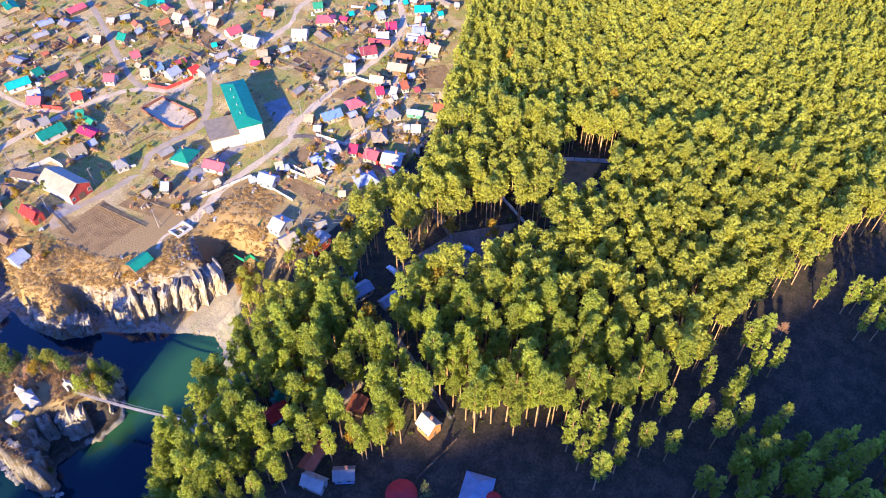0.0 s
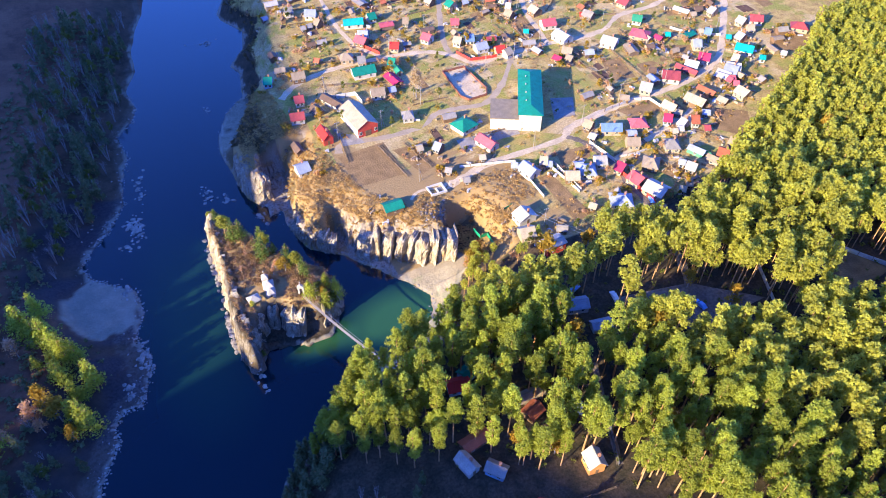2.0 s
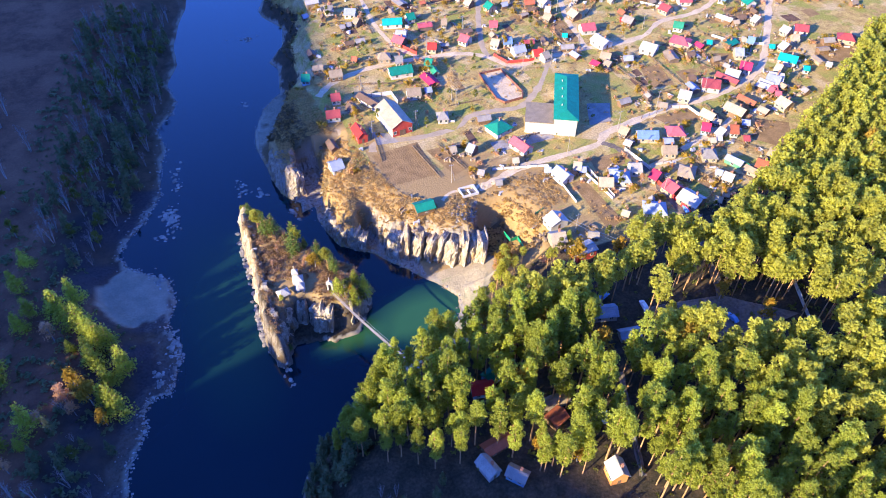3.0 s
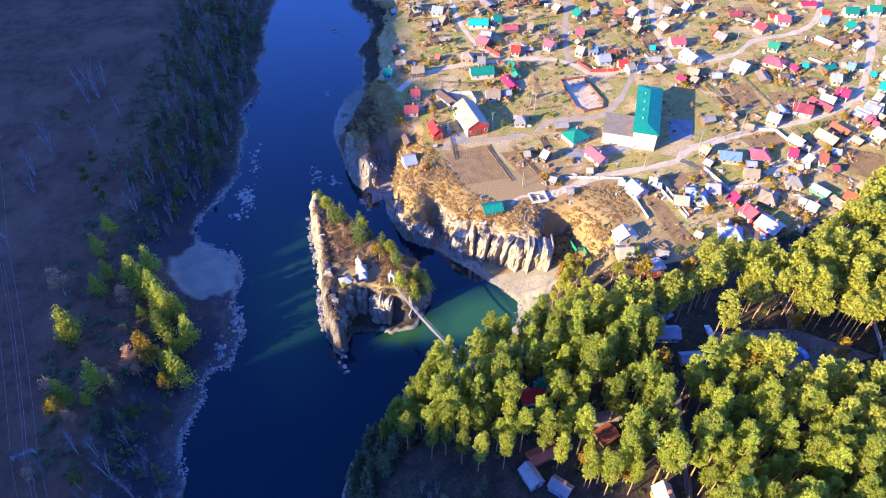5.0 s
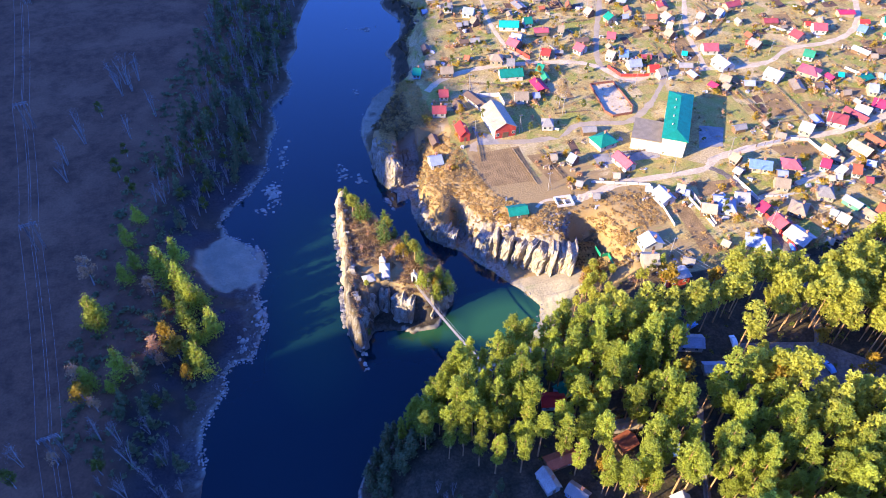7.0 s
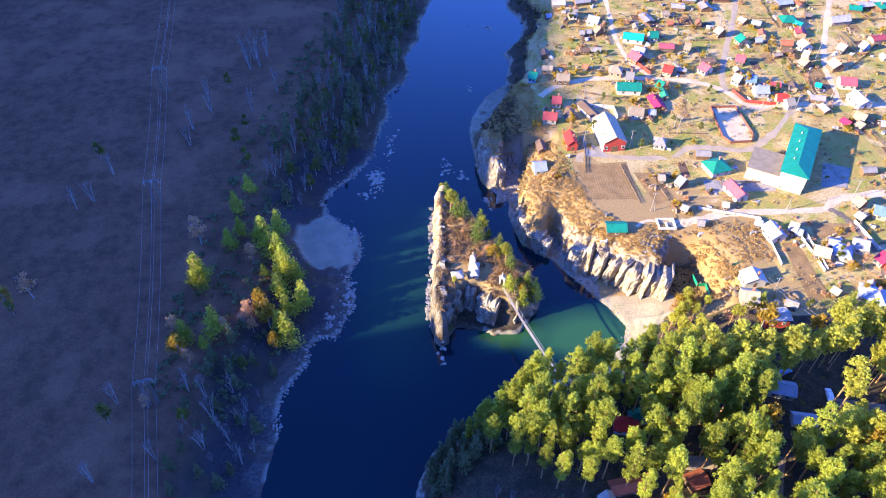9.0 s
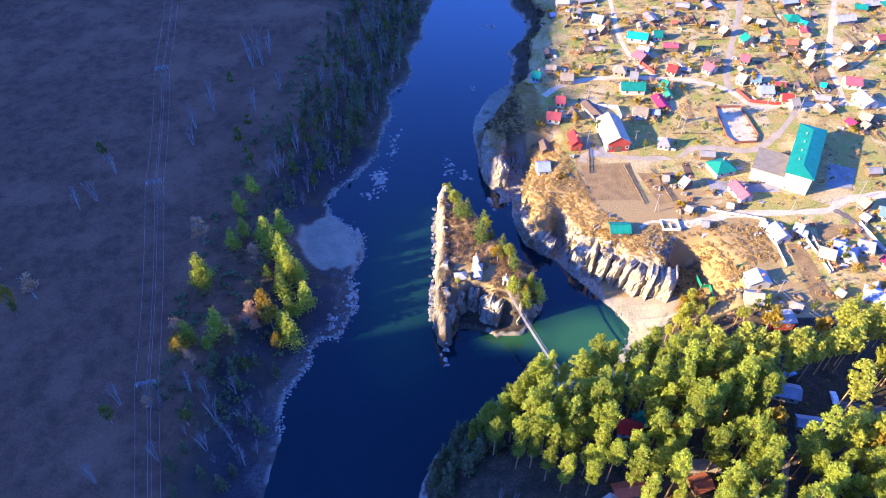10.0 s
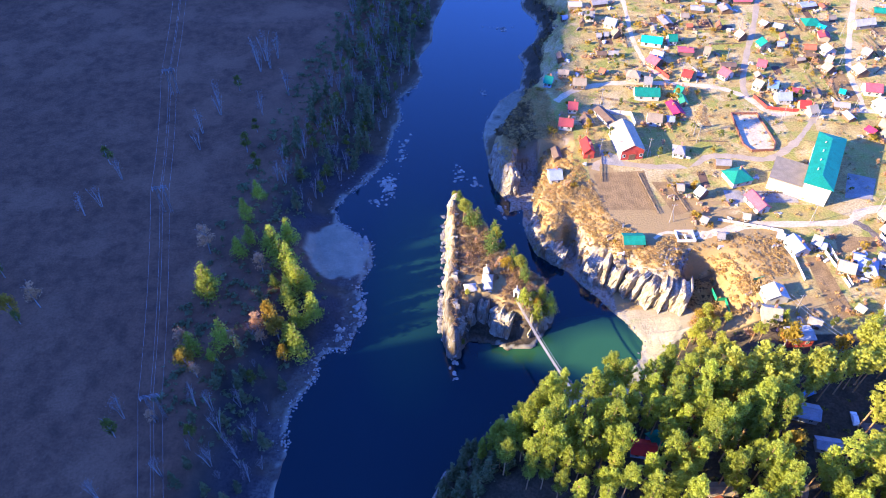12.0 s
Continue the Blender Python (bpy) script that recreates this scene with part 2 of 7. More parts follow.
M_POLE = material("grey_pole_concrete", (0.33, 0.30, 0.27), rough=0.9, scale=0.8, vary=0.25)
M_WOOD = material("weathered_wood", (0.20, 0.14, 0.09), rough=0.9, scale=1.4, vary=0.4, object_vary=0.25)
M_RINK = material("red_brown_boards", (0.24, 0.10, 0.065), rough=0.85, scale=1.4, vary=0.35)

ROOFS = {}
WALLS = {}


def roof_mat(c):
    """Painted or plain sheet roofing in the named colour."""
    palette = {
        "teal": (0.008, 0.185, 0.125), "cyan": (0.01, 0.30, 0.28), "green": (0.03, 0.22, 0.12), "red": (0.46, 0.03, 0.025),
        "pink": (0.46, 0.09, 0.11), "magenta": (0.42, 0.025, 0.08), "maroon": (0.27, 0.05, 0.06), "rust": (0.34, 0.10, 0.05),
        "white": (0.37, 0.35, 0.315), "grey": (0.25, 0.23, 0.21), "blue": (0.13, 0.21, 0.36), "bluegrey": (0.27, 0.30, 0.36),
        "beige": (0.28, 0.22, 0.15), "brown": (0.14, 0.09, 0.06), "cream": (0.36, 0.30, 0.21), "tar": (0.24, 0.19, 0.12),
    }
    if c not in ROOFS:
        ROOFS[c] = material("roof_" + c, palette[c], rough=0.75, scale=0.5, vary=0.22, fine=0.05, object_vary=0.12, bump=0.1)
    return ROOFS[c]


def wall_mat(c):
    palette = {
        "white": (0.46, 0.43, 0.39), "cream": (0.36, 0.28, 0.19), "wood": (0.17, 0.105, 0.06), "red": (0.42, 0.06, 0.04),
        "grey": (0.40, 0.37, 0.33), "blue": (0.25, 0.36, 0.50), "brick": (0.42, 0.20, 0.12), "orange": (0.55, 0.24, 0.07),
        "green": (0.10, 0.30, 0.18), "yellow": (0.60, 0.42, 0.10), "dark": (0.14, 0.10, 0.08),
    }
    if c not in WALLS:
        WALLS[c] = material("wall_" + c, palette[c], rough=0.9, scale=0.7, vary=0.2, object_vary=0.1)
    return WALLS[c]


# ---- mesh helpers ----
def mesh_ob(name, verts, faces, mats, index=None, parent=None, smooth=False):
    """One mesh object from vertices and faces; index gives each face's material slot."""
    me = bpy.data.meshes.new(name)
    me.from_pydata([tuple(v) for v in verts], [], [tuple(f) for f in faces])
    for m in (mats if isinstance(mats, (list, tuple)) else [mats]):
        me.materials.append(m)
    if index is not None:
        me.polygons.foreach_set("material_index", np.asarray(index, dtype=np.int32))
    if smooth:
        me.polygons.foreach_set("use_smooth", np.ones(len(me.polygons), dtype=bool))
    me.update()
    ob = new(name, me)
    ob.parent = parent
    return ob


def quads_mesh(name, verts, quads, mat):
    """A mesh of faces with one number of sides, built fast from arrays."""
    quads = np.asarray(quads, dtype=np.int32)
    sides = quads.shape[1]
    me = bpy.data.meshes.new(name)
    me.vertices.add(len(verts))
    me.vertices.foreach_set("co", np.asarray(verts, dtype=np.float32).ravel())
    me.loops.add(len(quads) * sides)
    me.loops.foreach_set("vertex_index", quads.ravel())
    me.polygons.add(len(quads))
    me.polygons.foreach_set("loop_start", np.arange(len(quads), dtype=np.int32) * sides)
    me.materials.append(mat)
    me.update(calc_edges=True)
    return me


class Shape:
    """Collects boxes, prisms and tubes into one mesh."""

    def __init__(self):
        self.v, self.f = [], []

    def add(self, verts, faces):
        k = len(self.v)
        self.v += [tuple(p) for p in verts]
        self.f += [tuple(i + k for i in q) for q in faces]
        return self

    def box(self, x0, y0, z0, x1, y1, z1, m=None):
        p = [Vector(q) for q in ((x0, y0, z0), (x1, y0, z0), (x1, y1, z0), (x0, y1, z0), (x0, y0, z1), (x1, y0, z1), (x1, y1, z1), (x0, y1, z1))]
        if m is not None:
            p = [m @ q for q in p]
        return self.add(p, ((3, 2, 1, 0), (4, 5, 6, 7), (0, 1, 5, 4), (1, 2, 6, 5), (2, 3, 7, 6), (3, 0, 4, 7)))

    def tube(self, points, radii, sides=6):
        """A tapering tube along a line of points."""
        k = len(self.v)
        pts = [Vector(p) for p in points]
        for i, p in enumerate(pts):
            d = (pts[min(i + 1, len(pts) - 1)] - pts[max(i - 1, 0)]).normalized()
            a = d.orthogonal().normalized()
            c = d.cross(a)
            for s in range(sides):
                t = 2 * math.pi * s / sides
                self.v.append(tuple(p + (a * math.cos(t) + c * math.sin(t)) * radii[i]))
        for i in range(len(pts) - 1):
            for s in range(sides):
                s2 = (s + 1) % sides
                self.f.append((k + i * sides + s, k + i * sides + s2, k + (i + 1) * sides + s2, k + (i + 1) * sides + s))
        self.f.append(tuple(k + s for s in reversed(range(sides))))
        self.f.append(tuple(k + (len(pts) - 1) * sides + s for s in range(sides)))
        return self

    def ob(self, name, mat, parent=None, label="", smooth=False):
        o = mesh_ob(name, self.v, self.f, mat, parent=parent, smooth=smooth)
        if label:
            tagged(o, label)
        return o


def empty(name, x, y, z, turn=0.0):
    e = new(name)
    e.empty_display_size = 0.5
    e.matrix_basis = pose(x, y, z, 0, 0, turn)
    return e


# ---- the lie of the land ----
WATER_Z = -16.0
LEFT_BANK = [(-110, -500), (-70, -60), (-55, 40), (-47.1, 107.7), (-48.7, 114.9), (-47.6, 122.9), (-44.7, 128.0), (-41.8, 133.4), (-42.1, 140.0), (-38.4, 144.1), (-33.7, 143.6), (-31.8, 148.1), (-29.3, 155.3), (-28.4, 161.7), (-31.7, 171.0), (-27.2, 182.1), (-28.5, 192.5), (-36.7, 199.5), (-41.4, 203.7), (-44.5, 211.9), (-40.6, 218.7), (-35.4, 225.8), (-32.4, 233.1),
             (-34, 226), (-26, 241), (-24.6, 256), (-22, 267), (-20.1, 271.6), (-22.8, 287.7), (-15, 297.3), (-11.6, 307.4), (-14.2, 323.4), (-7.1, 340.4), (-6.7, 358.6),
             (-1, 383.4), (30, 470), (60, 600), (150, 900), (600, 2600)]
RIGHT_BANK = [(660, 2600), (210, 900), (115, 600), (82, 470), (42.5, 382.8), (43.4, 374.1), (50.7, 357.8), (46.6, 339.7), (36.6, 325.5), (39.4, 317.3), (35.7, 296.7), (25.5, 286.2), (18, 268.9), (16.3, 258.2),
              (18.6, 233.6), (20.1, 223.8), (23.1, 218.3), (25.6, 216.0), (25.1, 209.9), (30.5, 212), (29.6, 203.6), (30.8, 195), (33.8, 186.2), (38.3, 182), (43.9, 178.1), (47.7, 172), (52.6, 166.3), (56.8, 159.5), (60.5, 155), (65, 147), (62.8, 140), (54, 131), (37, 128), (27.5, 123), (15, 117),
              (9, 107), (-1, 101), (-5, 92), (-10, 70), (-20, 20), (-40, -60), (-80, -500)]
ISLAND = [(4, 216), (0, 203), (0.5, 180), (-1.5, 159), (-1.5, 147), (-0.5, 141.5), (2, 139.5), (5, 141), (7, 147), (13, 146), (19, 143.2), (26, 143.6), (31, 147.5), (36, 154), (36.5, 160), (35, 169), (27, 174), (19, 187), (13, 201), (8, 211)]
ISLAND_TOP = [(4, 212), (2, 200), (2.5, 180), (2, 160), (5, 152.5), (8, 156), (12, 158.5), (16, 156.5), (20, 152), (25, 150.5), (31, 153), (34, 160), (32, 167), (25, 171), (17, 184), (11, 198), (7, 208)]
TERRACE = [(40, 262), (38, 242), (36.5, 224), (33.5, 214), (31.6, 203), (32, 190), (34, 184), (38, 181), (41.7, 180), (44.9, 189), (46.8, 180), (49, 175), (54, 171.5), (60, 168.5), (64.5, 165.5), (68.5, 163), (74, 160.5), (80.5, 160), (82.5, 167), (86, 171), (90, 170), (92, 164), (92.5, 156), (97, 148), (106, 137), (130, 130), (430, 130), (430, 600), (120, 600), (60, 400), (48, 300)]
SPUR = [(18.6, 243), (19.2, 232), (20.8, 225), (23.4, 219.6), (27.5, 219), (29, 230), (31, 243), (25, 248)]


def polygon_distance(px, py, poly):
    """Distance to the outline, positive inside."""
    d2 = np.full(px.shape, 1e12)
    inside = np.zeros(px.shape, dtype=bool)
    for (ax, ay), (bx, by) in zip(poly, poly[1:] + poly[:1]):
        ex, ey = bx - ax, by - ay
        t = np.clip(((px - ax) * ex + (py - ay) * ey) / (ex * ex + ey * ey), 0, 1)
        d2 = np.minimum(d2, (px - ax - t * ex) ** 2 + (py - ay - t * ey) ** 2)
        cross = ((ay > py) != (by > py)) & (px < (bx - ax) * (py - ay) / (by - ay + 1e-12) + ax)
        inside ^= cross
    d = np.sqrt(d2)
    return np.where(inside, d, -d)


def smooth01(a):
    a = np.clip(a, 0, 1)
    return a * a * (3 - 2 * a)


_lattice = np.random.default_rng(3).random((256, 256))


def value_noise(x, y, s):
    """Smooth noise from 0 to 1 with cells of s metres."""
    u, v = x / s, y / s
    i, j = np.floor(u).astype(int), np.floor(v).astype(int)
    a, b = smooth01(u - i), smooth01(v - j)
    g = lambda m, k: _lattice[(i + m) % 256, (j + k) % 256]
    return (g(0, 0) * (1 - a) + g(1, 0) * a) * (1 - b) + (g(0, 1) * (1 - a) + g(1, 1) * a) * b


def crest(p):
    """Height of the unseen western mountain's crest across the sun's direction, with notches cut to let sun streaks
    through.
    """
    return np.interp(p, [-600, -200, -90, -55, -38, -12, 27, 48, 58, 75, 86, 94, 102, 110, 118, 123, 135, 141, 142.3, 143.3, 150.2, 151.4, 153.5, 155, 163, 165, 169, 171, 178, 180, 184, 184.7, 189, 190, 201, 205, 218, 230, 241, 258, 300, 340, 420, 900],
                     [172, 117, 74, 56, 52, 42, 28, 26, 27, 29, 28, 27, 22, 12, 10, 1, 0, 3, 0, -26, -26, 0, 0, -22, -21, 0, 0, -22, -22, 0, 0, -34, -34, 0, 2, 34, 44, 47, 46, 49, 56, 60, 68, 90]) + 152.9


def terrain(x, y):
    """Ground height and zone weights at arrays of places."""
    x, y = np.asarray(x, float), np.asarray(y, float)
    wob = (value_noise(x, y, 4.0) - 0.5) * 2.4 + (value_noise(x + 91, y + 17, 1.6) - 0.5) * 1.2
    river = polygon_distance(x, y, LEFT_BANK + RIGHT_BANK)
    isl = polygon_distance(x, y, ISLAND)
    mid = np.interp(y, [-500, 40, 94, 140, 226, 300, 387, 470, 600, 900, 2600], [-95, -40, -25, 5, 0, 12, 22, 55, 88, 180, 630])
    left = x < mid
    d = -river + wob
    # right bank: a soft slope and a beach, and the village terrace that breaks off in cliffs
    run = np.interp(y, [80, 118, 128, 133, 160, 235, 260, 300], [16, 18, 24, 34, 34, 18, 24, 20])
    t = np.clip(d / run, 0, 1)
    h_soft = WATER_Z + 0.4 * (d > 0) + 15.6 * np.where((y > 128) & (y < 200), t ** 1.6, smooth01(t))
    along = np.where(x < 60, 0.53 * x - 0.85 * y, 0.53 * 60 - 0.85 * 155.5 + (x - 60)) + (value_noise(x, y, 7.0) - 0.5) * 6 + (value_noise(x + 5, y, 2.6) - 0.5) * 2.2
    inland = polygon_distance(x, y, TERRACE)
    slant = along + 0.9 * inland
    saw = 0.55 * (1 - np.abs(2 * value_noise(slant, 0.15 * inland, 4.3) - 1)) + 0.45 * (1 - np.abs(2 * value_noise(slant + 33, 0.2 * inland, 1.9) - 1))
    tall = np.interp(along, [-190, -165, -150, -122, -112, -90, -60], [0.3, 0.5, 0.8, 0.9, 1.0, 1.0, 1.0])
    dc = inland + wob * 0.9 - 2.0 * tall * (1 - saw) ** 1.2 - 0.9 * value_noise(along, y, 1.9)
    wall = 0.32 + 0.5 * tall
    h_cliff = WATER_Z + 0.4 + 15.6 * (wall * smooth01((dc + 1.0) / (3.0 + 2.2 * tall)) + (1 - wall) * np.clip((dc - 1.5) / np.interp(tall, [0.3, 1], [12.5, 9]), 0, 1) ** 0.8)
    in_cliff = (y > 150) & (y < 235)
    h_right = np.where(in_cliff & (dc > -1.5), np.maximum(h_soft * 0 + WATER_Z + 0.3, h_cliff), np.where(in_cliff, np.minimum(h_soft, WATER_Z + 0.3 + 0.09 * np.clip(d, 0, 60)), h_soft))
    h_right = np.where(y < 150, h_soft, h_right)
    # a rock spur north of the gully, and a pale gravel bar along the bank above it
    spur = polygon_distance(x, y, SPUR) + 0.8 * wob
    h_right = np.maximum(h_right, np.where(spur > -1, WATER_Z + 0.4 + 12.8 * smooth01((spur + 1) / 3.4), h_right))
    bar = smooth01(2.2 * (1 - np.hypot(((x - 27) * 0.47 + (y - 275) * 0.88) / 24, ((x - 27) * 0.88 - (y - 275) * 0.47) / 7.5)))
    h_right = np.where(d > 0, h_right * (1 - bar) + (WATER_Z + 0.35) * bar, h_right)
    # left bank: stony shelf and beach, scrubby slope, meadow rising gently to the mountain
    beach = smooth01(1.9 * (1 - np.hypot((x + 40) / 16, (y - 189) / 19)))
    tl = np.clip((d - 3 - 14 * beach) / 22, 0, 1)
    h_left = WATER_Z + 0.5 * smooth01(d / 2) + 7.5 * smooth01(tl) + 0.035 * np.clip(d - 20, 0, 400)
    h = np.where(left, h_left, h_right)
    h = np.where(river > 0, WATER_Z - np.minimum(4.0, 0.45 * river) * (1 - 0.75 * smooth01(1 - np.hypot((x - 62) / 16, (y - 143) / 12))), np.where(d < 0.3, WATER_Z + 0.25, h))
    # the island: a wooded block with a sharp western rib and a hollow cut into its southern end
    di = isl + 0.7 * wob
    core = polygon_distance(x, y, ISLAND_TOP) + 0.6 * wob + 1.6 * (value_noise(x + 40, y, 2.1) - 0.5)
    crag = (value_noise(x, y, 1.5) - 0.5) * 1.3 + (value_noise(x + 7, y + 3, 3.4) - 0.5) * 1.8
    h_top = WATER_Z + 0.4 + (11.6 - 2.5 * smooth01((y - 194) / 20) - 2.0 * smooth01((x - 27) / 7)) * smooth01((core + 3.0) / 3.6)
    h_rib = WATER_Z + 0.4 + (13.0 - 0.4 * smooth01((151 - y) / 8) - 3 * smooth01((y - 200) / 14)) * smooth01(di / 1.9) * np.exp(-(np.clip(x - 2.6, 0, 99) / 2.3) ** 2)
    h_i = np.maximum(np.maximum(h_top, h_rib) + crag * smooth01((7 - core) / 5) * smooth01(di / 1.5), WATER_Z + 0.5 * smooth01(di / 2))
    h = np.where(isl > -1.0, np.maximum(h, np.where(di > 0, h_i, h)), h)
    # mountain out of view that shades the valley from the west, its crest shaped for that
    q = x * math.cos(SUN_AZ) + y * math.sin(SUN_AZ)
    p = -x * math.sin(SUN_AZ) + y * math.cos(SUN_AZ)
    m = smooth01((-q - 175) / 245)
    h = np.where(q < -175, h * (1 - m) + crest(p) * m, h)
    h = h + np.where((river < -25) & left, (value_noise(x, y, 14) - 0.5) * 1.2, 0)
    zones = {}
    shore = np.where(left, 0.8 + 3.5 * value_noise(x, y, 9) + 5.5 * value_noise(x, y, 5) * ((y > 90) & (y < 186)), 1.2)
    zones["rock"] = np.where((river <= 0) & (d < shore), np.where(left, 0.14, 0.9), 0) + (isl > -1) * (di < 1.2)
    zones["rock"] = np.maximum(zones["rock"], 0.9 * ((~left) & in_cliff & (dc < 0.3) & (river <= 0) & (x < 58) & (isl < -1)))
    zones["rock"] = np.clip(zones["rock"], 0, 1)
    right_beach = (~left) & (y > 122) & (y < 160) & (river <= 0) & (x > 48) & (x < 63 + (y - 130) * 0.8 + (value_noise(x, y, 3.0) - 0.5) * 5) & (dc < 0.5) & (d < 24)
    zones["sand"] = np.clip(np.where(right_beach, 1.0, 0) + 0.85 * smooth01((beach - 0.3 + (value_noise(x, y, 3.5) - 0.5) * 0.5) * 3.5) * left * (river <= 0), 0, 1)
    zones["sand"] = np.maximum(zones["sand"], bar * (~left) * (river <= 0) * smooth01(2.5 * value_noise(x, y, 4.0) + 0.1))
    zones["sand"] = np.maximum(zones["sand"], 0.5 * (left & (river <= 0) & (d < 0.9) & (y > 80) & (y < 400)))
    zones["sand"] = np.clip(zones["sand"] + ((di > 0.3) & (core < -3.2) & (di < 1.6) & (y < 151) & (x > 16)), 0, 0.6)
    zones["brush"] = np.where((~left) & (y > 156) & (y < 244) & (river <= 0) & (np.minimum(d, dc + 4) < np.interp(y, [156, 175, 200, 230, 300], [18, 30, 32, 24, 26]) + (value_noise(x, y, 6) - 0.5) * 10), 1.0, 0) + (isl > -1) * smooth01((core + 0.5) / 1.5)
    # wet shelf by the water; the same dark tone fades out 26 m inland
    zones["wet"] = np.where(left & (river <= 0), smooth01((26 - d) / 14) * smooth01(1.2 * value_noise(x + 40, y, 6.0) + 0.2) * (1 - beach) * ((y > 85) & (y < 245)), 0)
    vacant = (x > 78) & (x < 118) & (y > 144) & (y < 184)
    zones["brush"] = np.clip(zones["brush"] + vacant * smooth01((value_noise(x, y, 5.0) - 0.25) * 3), 0, 1)
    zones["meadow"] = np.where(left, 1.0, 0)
    edge = np.interp(x, [-60, 20, 58, 62, 80, 90, 98, 106, 146, 184, 213, 285, 400, 3000], [100, 112, 124, 129, 155, 158, 149, 138, 137, 145, 160, 196, 250, 250])
    scrubby = (~left) & (river <= 0) & (y > 232) & (y < 400) & (d < np.interp(y, [232, 250, 300, 400], [6, 16, 9, 8]))
    zones["forest"] = np.where(((~left) & (y < edge)) | scrubby, 1.0, 0) + np.where(left & (river <= 0), 0.85 * smooth01((26 - d) / 8), 0) * (1 - beach)
    # shade in the gully and the cove, put into the ground as dark litter
    gully_shade = (~left) & (river <= 0) & (x < 37) & (y > 208) & (y < 268) & (spur < 1)
    gully_shade |= (x > 80.5) & (x < 93) & (y > 158) & (y < 172) & (dc < 4)
    zones["forest"] = np.where(gully_shade, 1.0, zones["forest"])
    zones["brush"] = np.where(gully_shade, 0.25, zones["brush"])
    zones["forest"] = np.clip(zones["forest"] + (isl > -1) * smooth01((1.5 - core) / 2), 0, 1)
    return h, zones


def ground_z(x, y):
    return float(terrain(np.array([x]), np.array([y]))[0][0])


def spaced(stops):
    """Grid lines between stops, each span with its own step."""
    out = []
    for a, b, s in stops:
        out += list(np.linspace(a, b, max(1, int(round((b - a) / s))), endpoint=False))
    return np.array(out + [stops[-1][1]])


def build_ground():
    gx = spaced([(-3500, -700, 250), (-700, -480, 30), (-480, -420, 2.5), (-420, -260, 20), (-260, -64, 4), (-64, -10, 1.4), (-10, 84, 0.75), (84, 420, 4), (420, 800, 40), (800, 3500, 300)])
    gy = spaced([(-3500, -500, 300), (-500, -60, 30), (-60, 0, 4), (0, 70, 1.5), (70, 88, 4), (88, 136, 1.4), (136, 235, 0.75), (235, 400, 2.2), (400, 800, 25), (800, 3500, 300)])
    X, Y = np.meshgrid(gx, gy, indexing="ij")
    h, zones = terrain(X, Y)
    sx, sy = np.gradient(h, gx, gy)
    steep = smooth01((np.hypot(sx, sy) - 0.95 + (value_noise(X, Y, 2.5) - 0.5) * 0.6) / 0.5) * ((X > -8) & (Y > 138) & (Y < 245)) * np.where(polygon_distance(X, Y, ISLAND) > -2, 1.0, np.interp(X, [44, 50, 81, 84], [0.0, 1.0, 1.0, 0.0]))
    zones["rock"] = np.clip(zones["rock"] + steep, 0, np.where(polygon_distance(X, Y, ISLAND) > -1.5, np.interp(X, [3.5, 8], [0.5, 0.18]), 1.0))
    nx, ny = X.shape
    idx = np.arange(nx * ny).reshape(nx, ny)
    quads = np.stack([idx[:-1, :-1], idx[1:, :-1], idx[1:, 1:], idx[:-1, 1:]], -1).reshape(-1, 4)
    me = quads_mesh("ground", np.stack([X, Y, h], -1).reshape(-1, 3), quads, M_GROUND)
    for k, v in zones.items():
        a = me.attributes.new(k, "FLOAT", "POINT")
        a.data.foreach_set("value", v.astype(np.float32).ravel())
    me.polygons.foreach_set("use_smooth", np.ones(len(quads), dtype=bool))
    tagged(new("ground", me), "autumn valley ground with dry grass, rock cliffs and river banks", "ground", kind="structure")
    # river surface
    wx = spaced([(-400, -60, 40), (-60, 80, 2), (80, 900, 60)])
    wy = spaced([(-600, 80, 40), (80, 250, 2), (250, 400, 6), (400, 3000, 80)])
    X, Y = np.meshgrid(wx, wy, indexing="ij")
    nx, ny = X.shape
    idx = np.arange(nx * ny).reshape(nx, ny)
    quads = np.stack([idx[:-1, :-1], idx[1:, :-1], idx[1:, 1:], idx[:-1, 1:]], -1).reshape(-1, 4)
    me = quads_mesh("river", np.stack([X, Y, 0 * X + WATER_Z], -1).reshape(-1, 3), quads, M_WATER)
    sh = 1.5 * np.clip(1 - np.hypot((X - 52) / 26, (Y - 140) / 19), 0, 1) + np.clip(1 - np.hypot((X - 24) / 14, (Y - 144) / 7), 0, 1) + 0.24 * np.clip(1.3 - np.hypot((X + 12) / 17, (Y - 172) / 45), 0, 1)
    a = me.attributes.new("shallow", "FLOAT", "POINT")
    a.data.foreach_set("value", np.clip(sh * 1.2, 0, 1).astype(np.float32).ravel())
    tagged(new("water", me), "deep blue-green mountain river with a smooth surface", "river", kind="structure")


build_ground()


